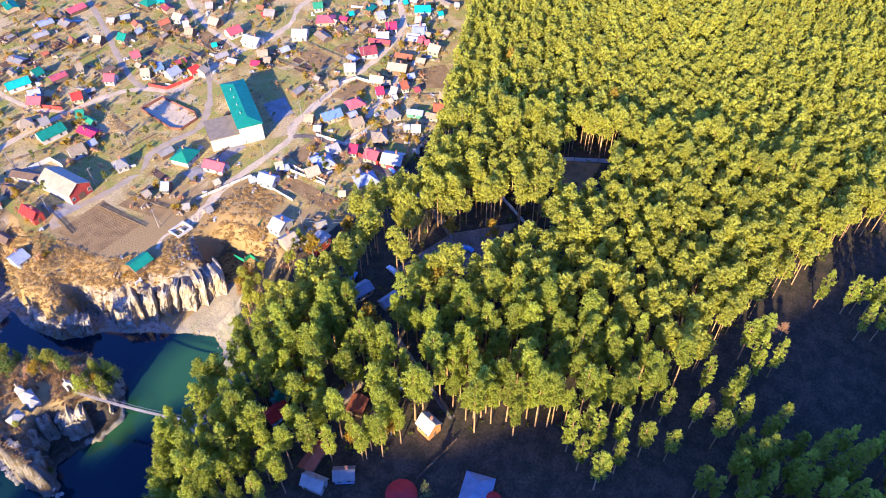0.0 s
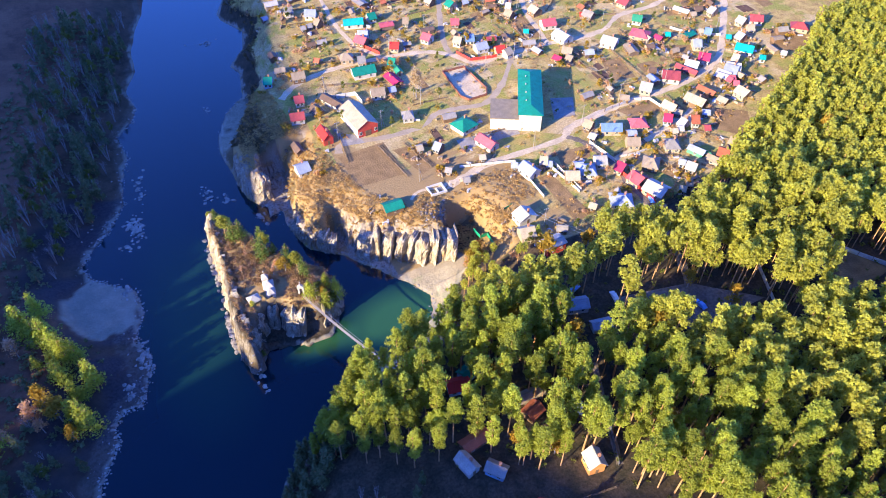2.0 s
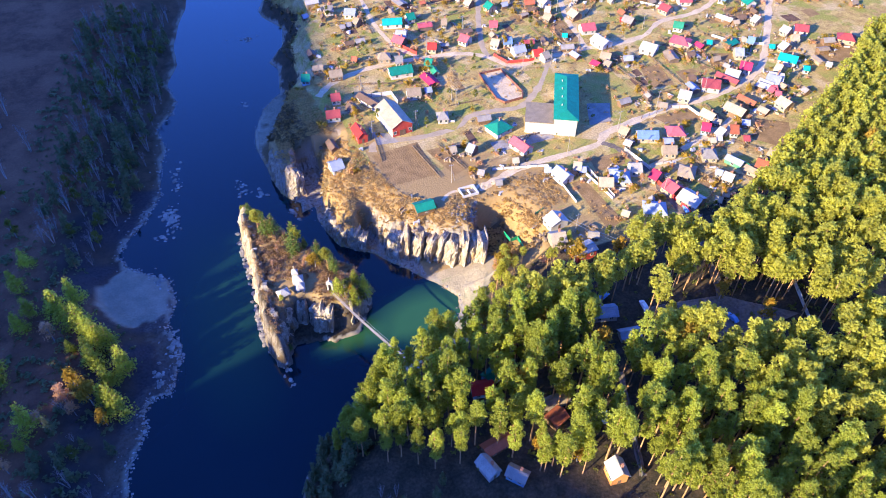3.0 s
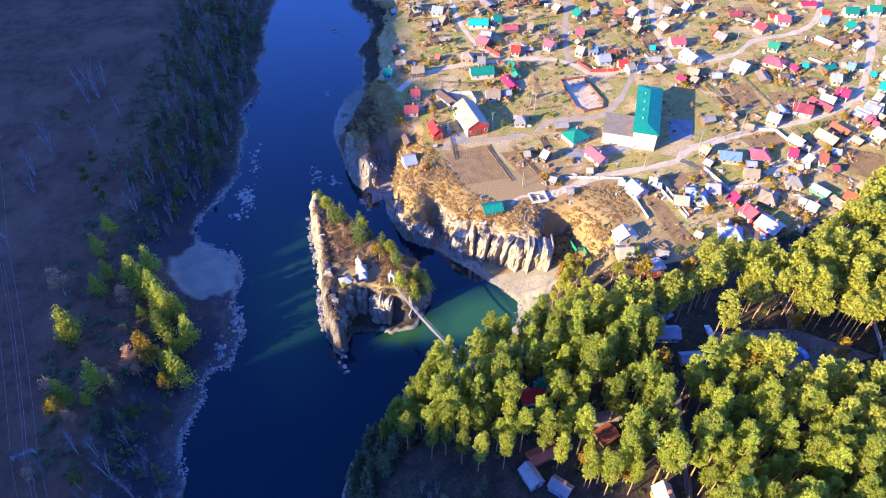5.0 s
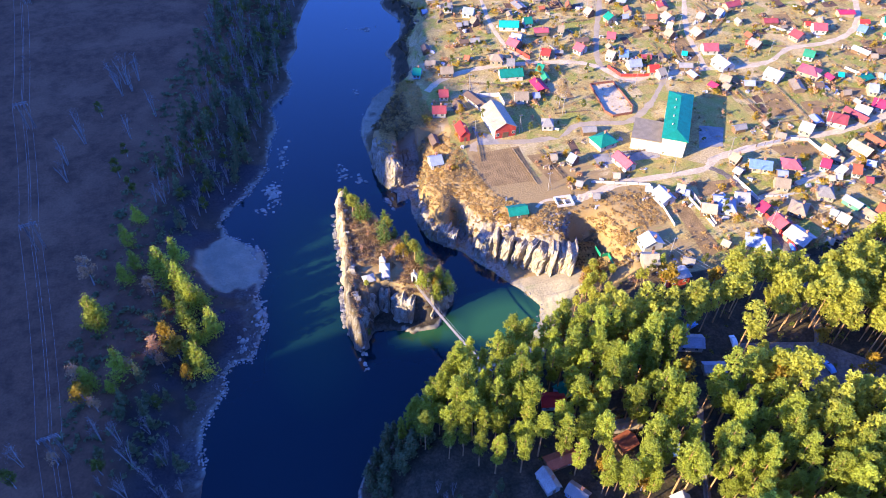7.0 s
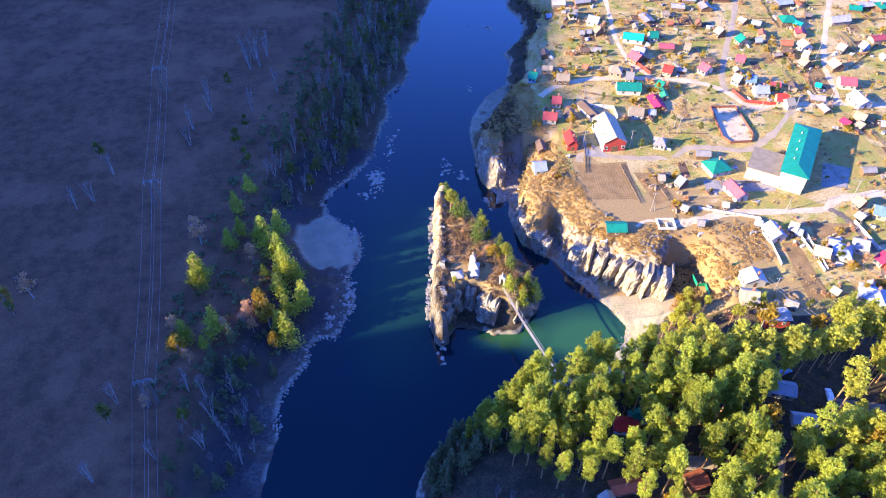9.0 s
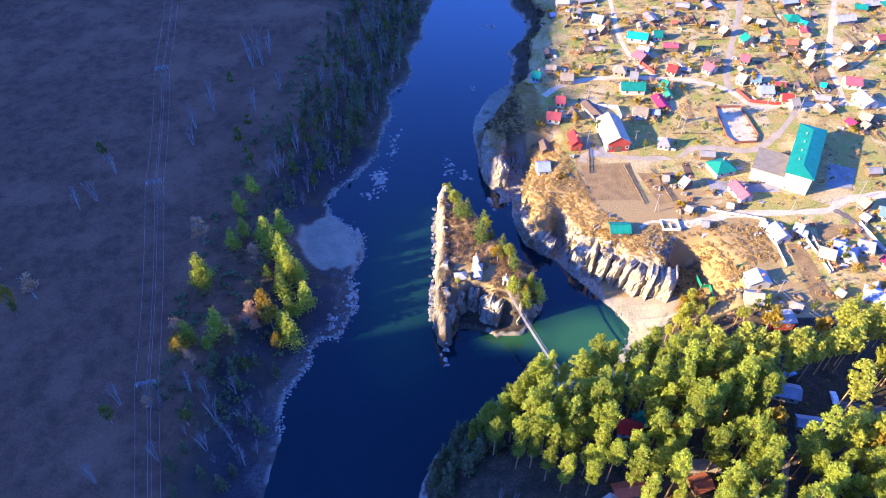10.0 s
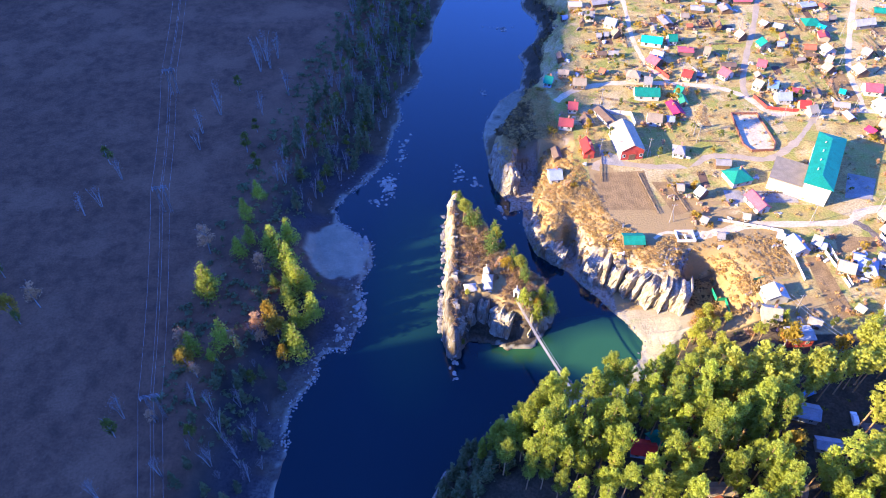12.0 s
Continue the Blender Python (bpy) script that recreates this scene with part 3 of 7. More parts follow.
# ---- the rock walls ----
def rock_wall(places, foot, top, seed, proud=1.4, lean=0.8, depth=4.0, rag=1.5, label="pale upright rock buttress with a dark cleft beside it"):
    """A row of leaning rock buttresses along a line of places, each one sheer to the sun and split off by a cleft."""
    r = random.Random(seed)
    for k, ((ax, ay), (bx, by)) in enumerate(zip(places, places[1:])):
        L = math.hypot(bx - ax, by - ay)
        ux, uy = (bx - ax) / L, (by - ay) / L
        ox, oy = uy, -ux
        cols, rows = max(8, int(L / 0.45)), 14
        crown, jut, slant = top + r.uniform(-2.2, 0.6), proud * r.uniform(0.45, 1.35), lean * r.uniform(0.2, 1.5)
        v = []
        for j in range(rows + 1):
            f = j / rows
            z = foot + (crown - foot) * f
            for i in range(cols + 1):
                u = i / cols
                tooth = jut * (u / 0.84 if u < 0.84 else 1 - 1.4 * (u - 0.84) / 0.16)
                ledge = 0.55 * round(2.2 * noise.noise((u * L * 0.55 + seed, f * 2.4, k * 3.1))) + 0.5 * noise.noise((u * L * 1.3, f * 5.0, k + seed))
                ragged = rag * (noise.noise((u * L * 0.6, seed + 9.0, k * 1.7)) + 0.5 * noise.noise((u * L * 1.7, seed, k * 0.7)) - 0.3 * (2 * u - 1) ** 2) * f * f
                out = tooth + ledge - 0.13 * (z - foot) - (1.2 * (f - 0.9) / 0.1 if f > 0.9 else 0)
                s = u * L + slant * f
                v.append((ax + ux * s + ox * out, ay + uy * s + oy * out, z + ragged))
        for i in range(cols + 1):
            x, y, z = v[rows * (cols + 1) + i]
            v.append((x - ox * depth, y - oy * depth, z - 0.2))
        w = cols + 1
        f = [(j * w + i, j * w + i + 1, (j + 1) * w + i + 1, (j + 1) * w + i) for j in range(rows + 1) for i in range(cols)]
        for i in (0, cols):
            x, y, z = v[i]
            v.append((x - ox * depth, y - oy * depth, z))
            n = len(v) - 1
            side = [j * w + i for j in range(rows + 2)] + [n]
            f.append(tuple(side if i else reversed(side)))
        tagged(mesh_ob("rock_buttress", v, f, M_CLIFF), label, "cliff", kind="structure")


rock_wall([(47.4, 174.8), (52.8, 171.0), (55.2, 170.0), (59.4, 168.0), (62.4, 165.2), (64.2, 163.4), (69.4, 160.6), (73.0, 159.4), (80.2, 157.8)], -16.3, -3.8, 3, 1.7, 1.6, 6.5, 1.6)
rock_wall([(31.8, 202.0), (31.6, 195.0), (33.0, 188.6), (35.0, 184.8), (38.8, 181.8), (42.0, 180.4)], -16.3, -7.6, 11, 0.7, 0.4, 2.5, 1.6, "weathered brown rock wall above the river")
rock_wall([(18.4, 239.0), (18.8, 232.0), (20.2, 226.0), (22.4, 220.6), (25.6, 217.6), (29.0, 219.0)], -16.3, -3.6, 17, 0.8, 0.5, 2.5, 2.0, "pale rock wall of a spur in the river")
rock_wall([(0.6, 206.0), (0.2, 202.5), (-0.4, 197.5), (0.0, 192.0), (0.2, 188.5), (-0.2, 183.0), (-0.2, 178.0), (-0.8, 172.0), (-0.6, 168.5), (-1.2, 163.0), (-1.0, 159.0), (-1.2, 154.0), (-0.2, 148.0), (1.6, 143.5)], -16.3, -2.6, 23, 0.7, 0.3, 1.6, 2.6, "pale jagged rock rib along the island")
rock_wall([(2.6, 145.0), (6.4, 150.6), (9.6, 155.6), (13.4, 154.4), (15.4, 149.4), (19.8, 147.2), (21.6, 152.0), (24.6, 149.0), (28.4, 148.6), (32.6, 151.6), (35.6, 156.4)], -16.3, -5.6, 29, 0.8, 0.4, 2.4, 2.4, "dark fractured rock wall at the island's hollow end")


# ---- trees ----
def leaf_cloud(r, centres, radii, count, size, up=0.35):
    """Small leaf faces spread over the shells of several clumps; returns vertices and faces."""
    which = r.choice(len(centres), count, p=np.asarray(radii) ** 2 / np.sum(np.asarray(radii) ** 2))
    d = r.normal(size=(count, 3))
    d[:, 2] += up
    d /= np.linalg.norm(d, axis=1)[:, None]
    c = np.asarray(centres)[which] + d * (np.asarray(radii)[which] * r.uniform(0.15, 1.3, count))[:, None] * np.array([1, 1, 0.85])
    nrm = d + r.normal(size=(count, 3)) * 0.75
    nrm /= np.linalg.norm(nrm, axis=1)[:, None]
    a = np.cross(nrm, r.normal(size=(count, 3)))
    a /= np.linalg.norm(a, axis=1)[:, None]
    b = np.cross(nrm, a)
    s = size * r.uniform(0.6, 1.25, count)[:, None]
    v = np.stack([c + a * s, c - a * s * 0.5 + b * s * 0.87 + nrm * s * 0.15, c - a * s * 0.5 - b * s * 0.87], 1).reshape(-1, 3)
    return v, np.arange(count * 3).reshape(-1, 3)


def pine_crown(seed, leaves, size, height=22.0, narrow=1.0, bare=0.53):
    """A Scots pine's crown: irregular needle clumps round the upper trunk."""
    r = np.random.default_rng(seed)
    n = int(r.integers(64, 78))
    base = height * (bare + r.uniform(-0.07, 0.07))
    lean = r.normal(size=2) * 0.35
    centres, radii = [], []
    for i in range(n):
        f = ((i + r.uniform(0, 1.0)) / n) ** 0.9
        z = base + (height - base - 0.5) * f
        spread = narrow * 2.65 * (math.sin(math.pi * (0.16 + 0.8 * f)) ** 0.75) * r.uniform(0.8, 1.15)
        t = i * 2.4 + r.uniform(-0.9, 0.9)
        k = spread * math.sqrt(r.uniform(0.08, 1.0))
        centres.append((k * math.cos(t) + lean[0] * f, k * math.sin(t) + lean[1] * f, z + 0.25 * k))
        radii.append(narrow * r.uniform(0.55, 1.0) * (1.15 - 0.4 * f))
    return leaf_cloud(r, centres, radii, leaves, size)


def pine_trunk(seed, height=22.0, sides=5):
    r = random.Random(seed)
    s = Shape()
    bend = (r.uniform(-0.4, 0.4), r.uniform(-0.4, 0.4))
    s.tube([(0, 0, -1), (bend[0] * 0.4, bend[1] * 0.4, height * 0.35), (bend[0], bend[1], height * 0.7), (0, 0, height - 1.2)], [0.26, 0.2, 0.14, 0.04], sides)
    for k in range(5):
        z = height * r.uniform(0.5, 0.85)
        t = r.uniform(0, 6.28)
        s.tube([(bend[0] * 0.9, bend[1] * 0.9, z), (1.9 * math.cos(t), 1.9 * math.sin(t), z + 0.7)], [0.07, 0.03], 3)
    return s


def joined_quads(name, chunks, mat):
    """Many leaf clouds in one mesh."""
    off, vs, qs = 0, [], []
    for v, q in chunks:
        vs.append(v)
        qs.append(q + off)
        off += len(v)
    return quads_mesh(name, np.concatenate(vs), np.concatenate(qs), mat)


def placed(v, x, y, z, s, turn, sz=None):
    c, k = math.cos(turn), math.sin(turn)
    w = v * np.array([s, s, sz or s])
    return np.stack([w[:, 0] * c - w[:, 1] * k + x, w[:, 0] * k + w[:, 1] * c + y, w[:, 2] + z], 1)


def scatter(polygon, step, r, keep=lambda x, y: True):
    """Jittered grid places inside a polygon."""
    xs, ys = [p[0] for p in polygon], [p[1] for p in polygon]
    out = []
    gx = np.arange(min(xs), max(xs), step)
    gy = np.arange(min(ys), max(ys), step)
    X, Y = np.meshgrid(gx, gy, indexing="ij")
    X = X + r.uniform(-0.45, 0.45, X.shape) * step
    Y = Y + r.uniform(-0.45, 0.45, Y.shape) * step
    ins = polygon_distance(X, Y, polygon) > 0
    return [(float(a), float(b)) for a, b in zip(X[ins], Y[ins]) if keep(a, b)]


FOREST = [(8, 100), (20, 110), (36, 116), (57, 120), (62, 126), (69, 134), (77, 145), (83, 152), (88, 151), (94, 141), (99, 132), (106, 131), (118, 130), (135, 125), (150, 123), (163, 129), (188, 145), (222, 162), (252, 178), (297, 206), (360, 222), (470, 120), (470, 30), (300, -10), (226, -19), (215, -9), (182, 2), (151, 10), (139, 12), (116, 17), (103, 23), (93, 33), (79, 52), (76, 62), (60, 66), (48, 77), (34, 79), (20, 87), (12, 94)]
GAPS = [(95, 131.5, 13, 4.5, 18), (92, 141.5, 7, 3.5, 18), (108, 132, 6.5, 6, 0), (108, 128, 5, 5, 0), (133, 93, 24, 11, -33), (126, 88, 10, 7, 0), (188, 80, 18, 10, 23), (43, 75, 8, 7, 0), (63, 82, 8, 4.0, 57), (71, 60, 8, 6, 0), (99, 102, 15, 8, 46), (117, 113, 7, 4, 45), (84, 76, 20, 2.6, 66), (150, 134, 4, 10, 0), (49, 95, 8, 4.5, 57), (101, 127, 8, 4, 50)]


def open_ground(x, y):
    """True where the forest has a clearing, a yard or a lane."""
    for cx, cy, a, b, turn in GAPS:
        t = radians(turn)
        u, v = (x - cx) * math.cos(t) + (y - cy) * math.sin(t), -(x - cx) * math.sin(t) + (y - cy) * math.cos(t)
        if (u / a) ** 2 + (v / b) ** 2 < 1:
            return True
    return False


def build_forest():
    r = np.random.default_rng(21)
    spots = scatter(FOREST, 4.0, r, lambda x, y: not open_ground(x, y) and r.random() < (1.25 if x > 115 else 1.2) - 0.45 * float(value_noise(np.array(x), np.array(y), 9.0)))
    zs = terrain(np.array([p[0] for p in spots]), np.array([p[1] for p in spots]))[0]
    spots = [(x, y, float(z)) for (x, y), z in zip(spots, zs) if z > WATER_Z + 2]
    young = [(x, y) for x, y in scatter(FOREST, 3.1, r, lambda x, y: math.hypot(x, y) > 232 and not open_ground(x, y) and r.random() < 0.95)]
    yz = terrain(np.array([p[0] for p in young]), np.array([p[1] for p in young]))[0]
    spots = [p for p in spots if math.hypot(p[0], p[1]) < 232] + [(x, y, float(z)) for (x, y), z in zip(young, yz)]
    spots.sort(key=lambda p: p[0] ** 2 + (p[1] - 10) ** 2)
    # the nearest ones are trees of their own
    kinds = []
    for k in range(6):
        v, q = pine_crown(100 + k, 2900, 0.25, narrow=(0.78, 0.95, 0.86, 1.0, 0.72, 0.9)[k], bare=(0.3, 0.5, 0.42, 0.52, 0.34, 0.46)[k])
        crown = quads_mesh("crown", v, q, M_PINE_NEAR)
        t = pine_trunk(100 + k)
        trunk = bpy.data.meshes.new("trunk")
        trunk.from_pydata(t.v, [], t.f)
        trunk.materials.append(M_BARK)
        kinds.append((crown, trunk))
    for i, (x, y, z) in enumerate(spots[:290]):
        s = r.uniform(0.66, 1.15) * ((0.5 if x > 83 else 0.62) if 64 < x < 106 and 119 < y < 155 else 1.0)
        tree = empty("pine_tree", x, y, z, r.uniform(0, 360))
        tree.scale = (s, s, s * r.uniform(0.85, 1.12))
        tagged(tree, "tall pine with a bare reddish trunk and sunlit yellow-green crown", "tree", "pine forest")
        crown, trunk = kinds[i % 6]
        new("crown", crown).parent = tree
        new("trunk", trunk).parent = tree
    protos = [pine_crown(300 + k, 620, 0.5) for k in range(8)]
    far_protos = [pine_crown(400 + k, 190, 0.8, narrow=1.05) for k in range(8)]
    chunks, trunks = [], Shape()
    for i, (x, y, z) in enumerate(spots[290:]):
        d = math.hypot(x, y)
        v, q = (protos if d < 232 else far_protos)[i % 8]
        s = (r.uniform(0.66, 1.1) if d < 232 else r.uniform(0.55, 0.86)) * ((0.5 if x > 83 else 0.62) if 64 < x < 106 and 119 < y < 155 else 1.0)
        chunks.append((placed(v, x, y, z, s, r.uniform(0, 6.28), s * r.uniform(0.85, 1.02)), q))
        trunks.tube([(x, y, z - 0.5), (x + r.uniform(-.3, .3), y + r.uniform(-.3, .3), z + 17 * s)], [0.24 * s, 0.1], 4)
    tagged(new("pine_forest", joined_quads("pine_forest", chunks, M_PINE)), "dense sunlit pine forest crowns", "forest", kind="stuff")
    tagged(trunks.ob("pine_trunks", M_BARK), "reddish trunks of the pine forest", "forest", kind="stuff")


build_forest()


# ---- buildings, first the school ----
def gable(L, W, h, rise, over=0.4, thick=0.14, hip=0.0):
    """Roof slabs of a house along x: two slopes, or four with a hip."""
    a, b = L / 2 + over, W / 2 + over
    e = h - rise * over / (W / 2)
    r = L / 2 + over - hip
    top = [(-a, -b, e), (a, -b, e), (a, b, e), (-a, b, e), (-r, 0, h + rise), (r, 0, h + rise)]
    low = [(x, y, z - thick) for x, y, z in top]
    f = [(0, 1, 5, 4), (2, 3, 4, 5), (6, 10, 11, 7), (8, 11, 10, 9)]
    if hip > 0:
        f += [(1, 2, 5), (3, 0, 4), (7, 11, 8), (9, 10, 6)]
    else:
        f += [(1, 5, 11, 7), (5, 2, 8, 11), (4, 0, 6, 10), (3, 4, 10, 9)]
    f += [(0, 6, 7, 1), (2, 8, 9, 3)]
    if hip > 0:
        f += [(1, 7, 8, 2), (3, 9, 6, 0)]
    s = Shape()
    s.add(top + low, f)
    return s


def house_walls(L, W, h, rise, hip):
    a, b = L / 2, W / 2
    s = Shape()
    if hip > 0:
        s.box(-a, -b, -0.5, a, b, h)
        return s
    v = [(-a, -b, -0.5), (a, -b, -0.5), (a, b, -0.5), (-a, b, -0.5), (-a, -b, h), (a, -b, h), (a, b, h), (-a, b, h), (-a, 0, h + rise - 0.05), (a, 0, h + rise - 0.05)]
    s.add(v, [(0, 1, 5, 4), (2, 3, 7, 6), (1, 2, 6, 9, 5), (3, 0, 4, 8, 7), (4, 5, 9, 8), (6, 7, 8, 9), (3, 2, 1, 0)])
    return s


def window_parts(parent, m, w, h, mat_frame):
    """A window: a frame proud of the wall, with its pane."""
    fr = Shape()
    t = 0.12
    for x0, z0, x1, z1 in ((-w / 2 - t, -h / 2 - t, w / 2 + t, -h / 2), (-w / 2 - t, h / 2, w / 2 + t, h / 2 + t), (-w / 2 - t, -h / 2, -w / 2, h / 2), (w / 2, -h / 2, w / 2 + t, h / 2), (-0.04, -h / 2, 0.04, h / 2)):
        fr.box(x0, -0.08, z0, x1, 0.02, z1, m)
    win = fr.ob("window", mat_frame, parent)
    p = Shape()
    p.box(-w / 2, -0.03, -h / 2, w / 2, 0.0, h / 2, m)
    p.ob("pane", M_GLASS, win)
    return win


BUILT = []


def house(x, y, L, W, turn, roof, wall, h=2.9, rise=1.8, hip=0.0, chimney=True, windows=2, label="", name="house", category="house"):
    """A village house: walls, roof slabs, windows, door and chimney."""
    e = empty(name, x, y, ground_z(x, y), turn)
    h *= 0.9 if wall not in ("orange", "red") else 1.1
    BUILT.append((x, y, max(L, W)))
    house_walls(L, W, h, rise, hip).ob("wall", wall_mat(wall), e)
    gable(L, W, h, rise, hip=hip).ob("roof", roof_mat(roof), e)
    if hip == 0:
        s = Shape()
        s.box(-L / 2 - 0.42, -0.12, h + rise - 0.02, L / 2 + 0.42, 0.12, h + rise + 0.07)
        s.ob("ridge_cap", roof_mat(roof), e)
    for i in range(windows):
        u = (i + 0.5) / windows * L - L / 2
        for side in (-1, 1):
            window_parts(e, pose(u, side * W / 2, h * 0.55, 0, 0, 0 if side < 0 else 180), 0.9, 1.1, wall_mat("white"))
    d = Shape()
    d.box(L / 2, -0.45, 0, L / 2 + 0.06, 0.45, 2.0)
    d.ob("door", wall_mat("wood"), e)
    if chimney:
        c = Shape()
        c.box(L * 0.15 - 0.3, W * 0.12 - 0.3, h, L * 0.15 + 0.3, W * 0.12 + 0.3, h + rise + 0.7)
        c.box(L * 0.15 - 0.38, W * 0.12 - 0.38, h + rise + 0.7, L * 0.15 + 0.38, W * 0.12 + 0.38, h + rise + 0.85)
        c.ob("chimney", wall_mat("brick"), e)
    tagged(e, label or f"{wall} walled village house with a {roof} pitched roof", category, "village houses")
    return e


def school():
    e = empty("school", 140.5, 211.8, 0, 60.8)
    L, W, h = 33.4, 9.0, 8.3
    s = Shape()
    s.box(-L / 2, -W / 2, -0.5, L / 2, W / 2, h)
    s.ob("main_wall", wall_mat("white"), e)
    gable(L, W, h, 1.5, over=0.6, hip=5.0).ob("roof", roof_mat("teal"), e, "teal painted hipped sheet roof")
    s = Shape()
    s.box(-L / 2 + 0.3, W / 2, -0.5, -L / 2 + 14, W / 2 + 11.5, 5.2)
    s.ob("wing_wall", wall_mat("white"), e)
    s = Shape()
    s.box(-L / 2, W / 2 + 0.003, 5.2, -L / 2 + 14.3, W / 2 + 11.8, 5.5)
    s.ob("wing_roof", roof_mat("tar"), e, "flat grey felt roof")
    for u in range(10):
        for lev in (2.1, 5.6):
            for side in (-1, 1):
                if side > 0 and u < 5:
                    continue
                window_parts(e, pose(-L / 2 + 2.0 + u * 3.25, side * W / 2, lev + 0.4, 0, 0, 0 if side < 0 else 180), 1.5, 1.7, wall_mat("white"))
    for k in range(4):
        for side in (1.9,):
            s = Shape()
            s.box(-9 + k * 6, side - 0.15, h + 0.4, -8.7 + k * 6, side + 0.15, h + 1.5)
            s.box(-9.05 + k * 6, side - 0.2, h + 1.5, -8.65 + k * 6, side + 0.2, h + 1.6)
            s.ob("vent", wall_mat("grey"), e)
    return tagged(e, "white school building with a teal hipped roof and flat-roofed wing", "school")


school()


def barn():
    e = empty("hall", 71.0, 230.8, 0, -84)
    house_walls(17, 9.0, 4.6, 2.6, 0).ob("wall", wall_mat("white"), e)
    gable(17, 9.0, 4.6, 2.6, over=0.35).ob("roof", roof_mat("cream"), e, "pale cream sheet metal pitched roof")
    f = Shape()
    f.add([(8.56, -4.4, 0.2), (8.56, 4.4, 0.2), (8.56, 4.4, 4.4), (8.56, 0, 6.8), (8.56, -4.4, 4.4), (8.5, -4.4, 0.2), (8.5, 4.4, 0.2), (8.5, 4.4, 4.4), (8.5, 0, 6.8), (8.5, -4.4, 4.4)],
          [(0, 1, 2, 3, 4), (0, 5, 6, 1), (1, 6, 7, 2), (2, 7, 8, 3), (3, 8, 9, 4), (4, 9, 5, 0)])
    f.ob("gable_front", wall_mat("red"), e, "red painted gable end")
    d = Shape()
    d.box(8.56, -1.3, 0, 8.64, 1.3, 2.6)
    d.ob("door", wall_mat("wood"), e)
    for k in (-3.4, 3.4):
        window_parts(e, pose(8.58, k, 2.0, 0, 0, 90), 1.1, 1.2, wall_mat("white"))
    tagged(e, "village hall with a pale cream pitched roof and red gable end", "hall")
    house(66.6, 247.0, 15, 4.2, -66, "brown", "white", 2.6, 0.9, chimney=False, windows=3, label="long low outbuilding with a dark roof beside the hall", name="outbuilding", category="shed")


barn()
house(109.0, 210.0, 8.0, 7.6, 17, "teal", "white", 2.9, 2.2, hip=3.6, label="white house with a teal four-sided roof by the school")
house(112.0, 195.6, 8.4, 4.8, -73, "pink", "white", 2.8, 1.7, label="small white house with a faded pink roof by the school")
house(64.0, 177.5, 6.6, 5.0, 0, "teal", "wood", 2.4, 1.3, chimney=False, windows=1, label="wooden shed with a bright teal roof on the cliff top", name="shed", category="shed")
house(105.4, 135.4, 7.4, 4.8, 4, "white", "red", 3.4, 0.5, chimney=False, label="red walled house with a flat white roof at the forest edge")
house(97.2, 308.6, 9.1, 4.6, -14, "cyan", "white", 2.9, 1.9)
house(107.2, 310.3, 3.6, 5.1, 2, "teal", "white", 2.9, 1.9)
house(94.8, 290.6, 5.4, 5.5, -53, "pink", "wood", 2.9, 1.9)
house(97.4, 295.5, 4.5, 4.6, -33, "bluegrey", "white", 2.9, 1.9)
house(107.0, 279.1, 3.7, 4.6, -28, "red", "cream", 2.9, 1.9)
house(124.3, 280.1, 4.2, 5.5, -55, "pink", "white", 2.9, 1.9)
house(86.1, 265.4, 10.0, 6.4, -4, "teal", "white", 2.9, 1.9)
house(100.6, 266.5, 2.7, 4.6, -40, "teal", "cream", 2.9, 1.9)
house(100.6, 261.8, 8.2, 2.8, -90, "green", "cream", 2.3, 1.0, chimney=False, windows=1)
house(83.1, 279.3, 5.4, 5.5, -14, "beige", "cream", 2.9, 1.9, hip=2.4)
house(88.4, 273.9, 3.0, 5.5, -14, "grey", "grey", 2.9, 1.9)
house(51.4, 282.2, 2.0, 3.7, -14, "beige", "wood", 2.3, 1.0, chimney=False, windows=1)
house(53.6, 282.1, 2.0, 3.7, -14, "beige", "cream", 2.3, 1.0, chimney=False, windows=1)
house(45.2, 275.0, 3.2, 4.6, -21, "teal", "blue", 2.9, 1.9)
house(58.2, 273.0, 5.3, 4.6, -5, "beige", "wood", 2.9, 1.9)
house(81.0, 326.1, 5.2, 5.5, -26, "bluegrey", "white", 2.9, 1.9)
house(81.5, 315.6, 2.6, 4.6, -60, "beige", "wood", 2.9, 1.9)
house(73.2, 314.3, 2.0, 2.8, 0, "grey", "wood", 2.3, 1.0, chimney=False, windows=1)
house(76.7, 315.2, 2.0, 2.8, -1, "grey", "wood", 2.3, 1.0, chimney=False, windows=1)
house(72.0, 297.7, 3.8, 2.2, -0, "brown", "wood", 2.3, 1.0, chimney=False, windows=1)
house(77.3, 298.0, 3.9, 2.2, -0, "grey", "wood", 2.3, 1.0, chimney=False, windows=1)
house(70.2, 283.1, 2.2, 2.8, -35, "rust", "wood", 2.3, 1.0, chimney=False, windows=1)
house(71.7, 333.2, 3.8, 4.6, -6, "grey", "white", 2.9, 1.9)
house(53.1, 255.1, 3.5, 4.6, -8, "maroon", "white", 2.9, 1.9)
house(48.8, 243.4, 5.3, 4.6, -10, "maroon", "white", 2.9, 1.9)
house(85.5, 246.5, 5.5, 5.5, -10, "beige", "white", 2.9, 1.9)
house(92.2, 246.6, 2.6, 3.7, -6, "bluegrey", "cream", 2.3, 1.0, chimney=False, windows=1)
house(121.0, 298.8, 2.4, 4.6, -25, "beige", "cream", 2.9, 1.9)
house(90.6, 225.5, 4.2, 5.1, -14, "grey", "white", 2.9, 1.9, hip=1.9)
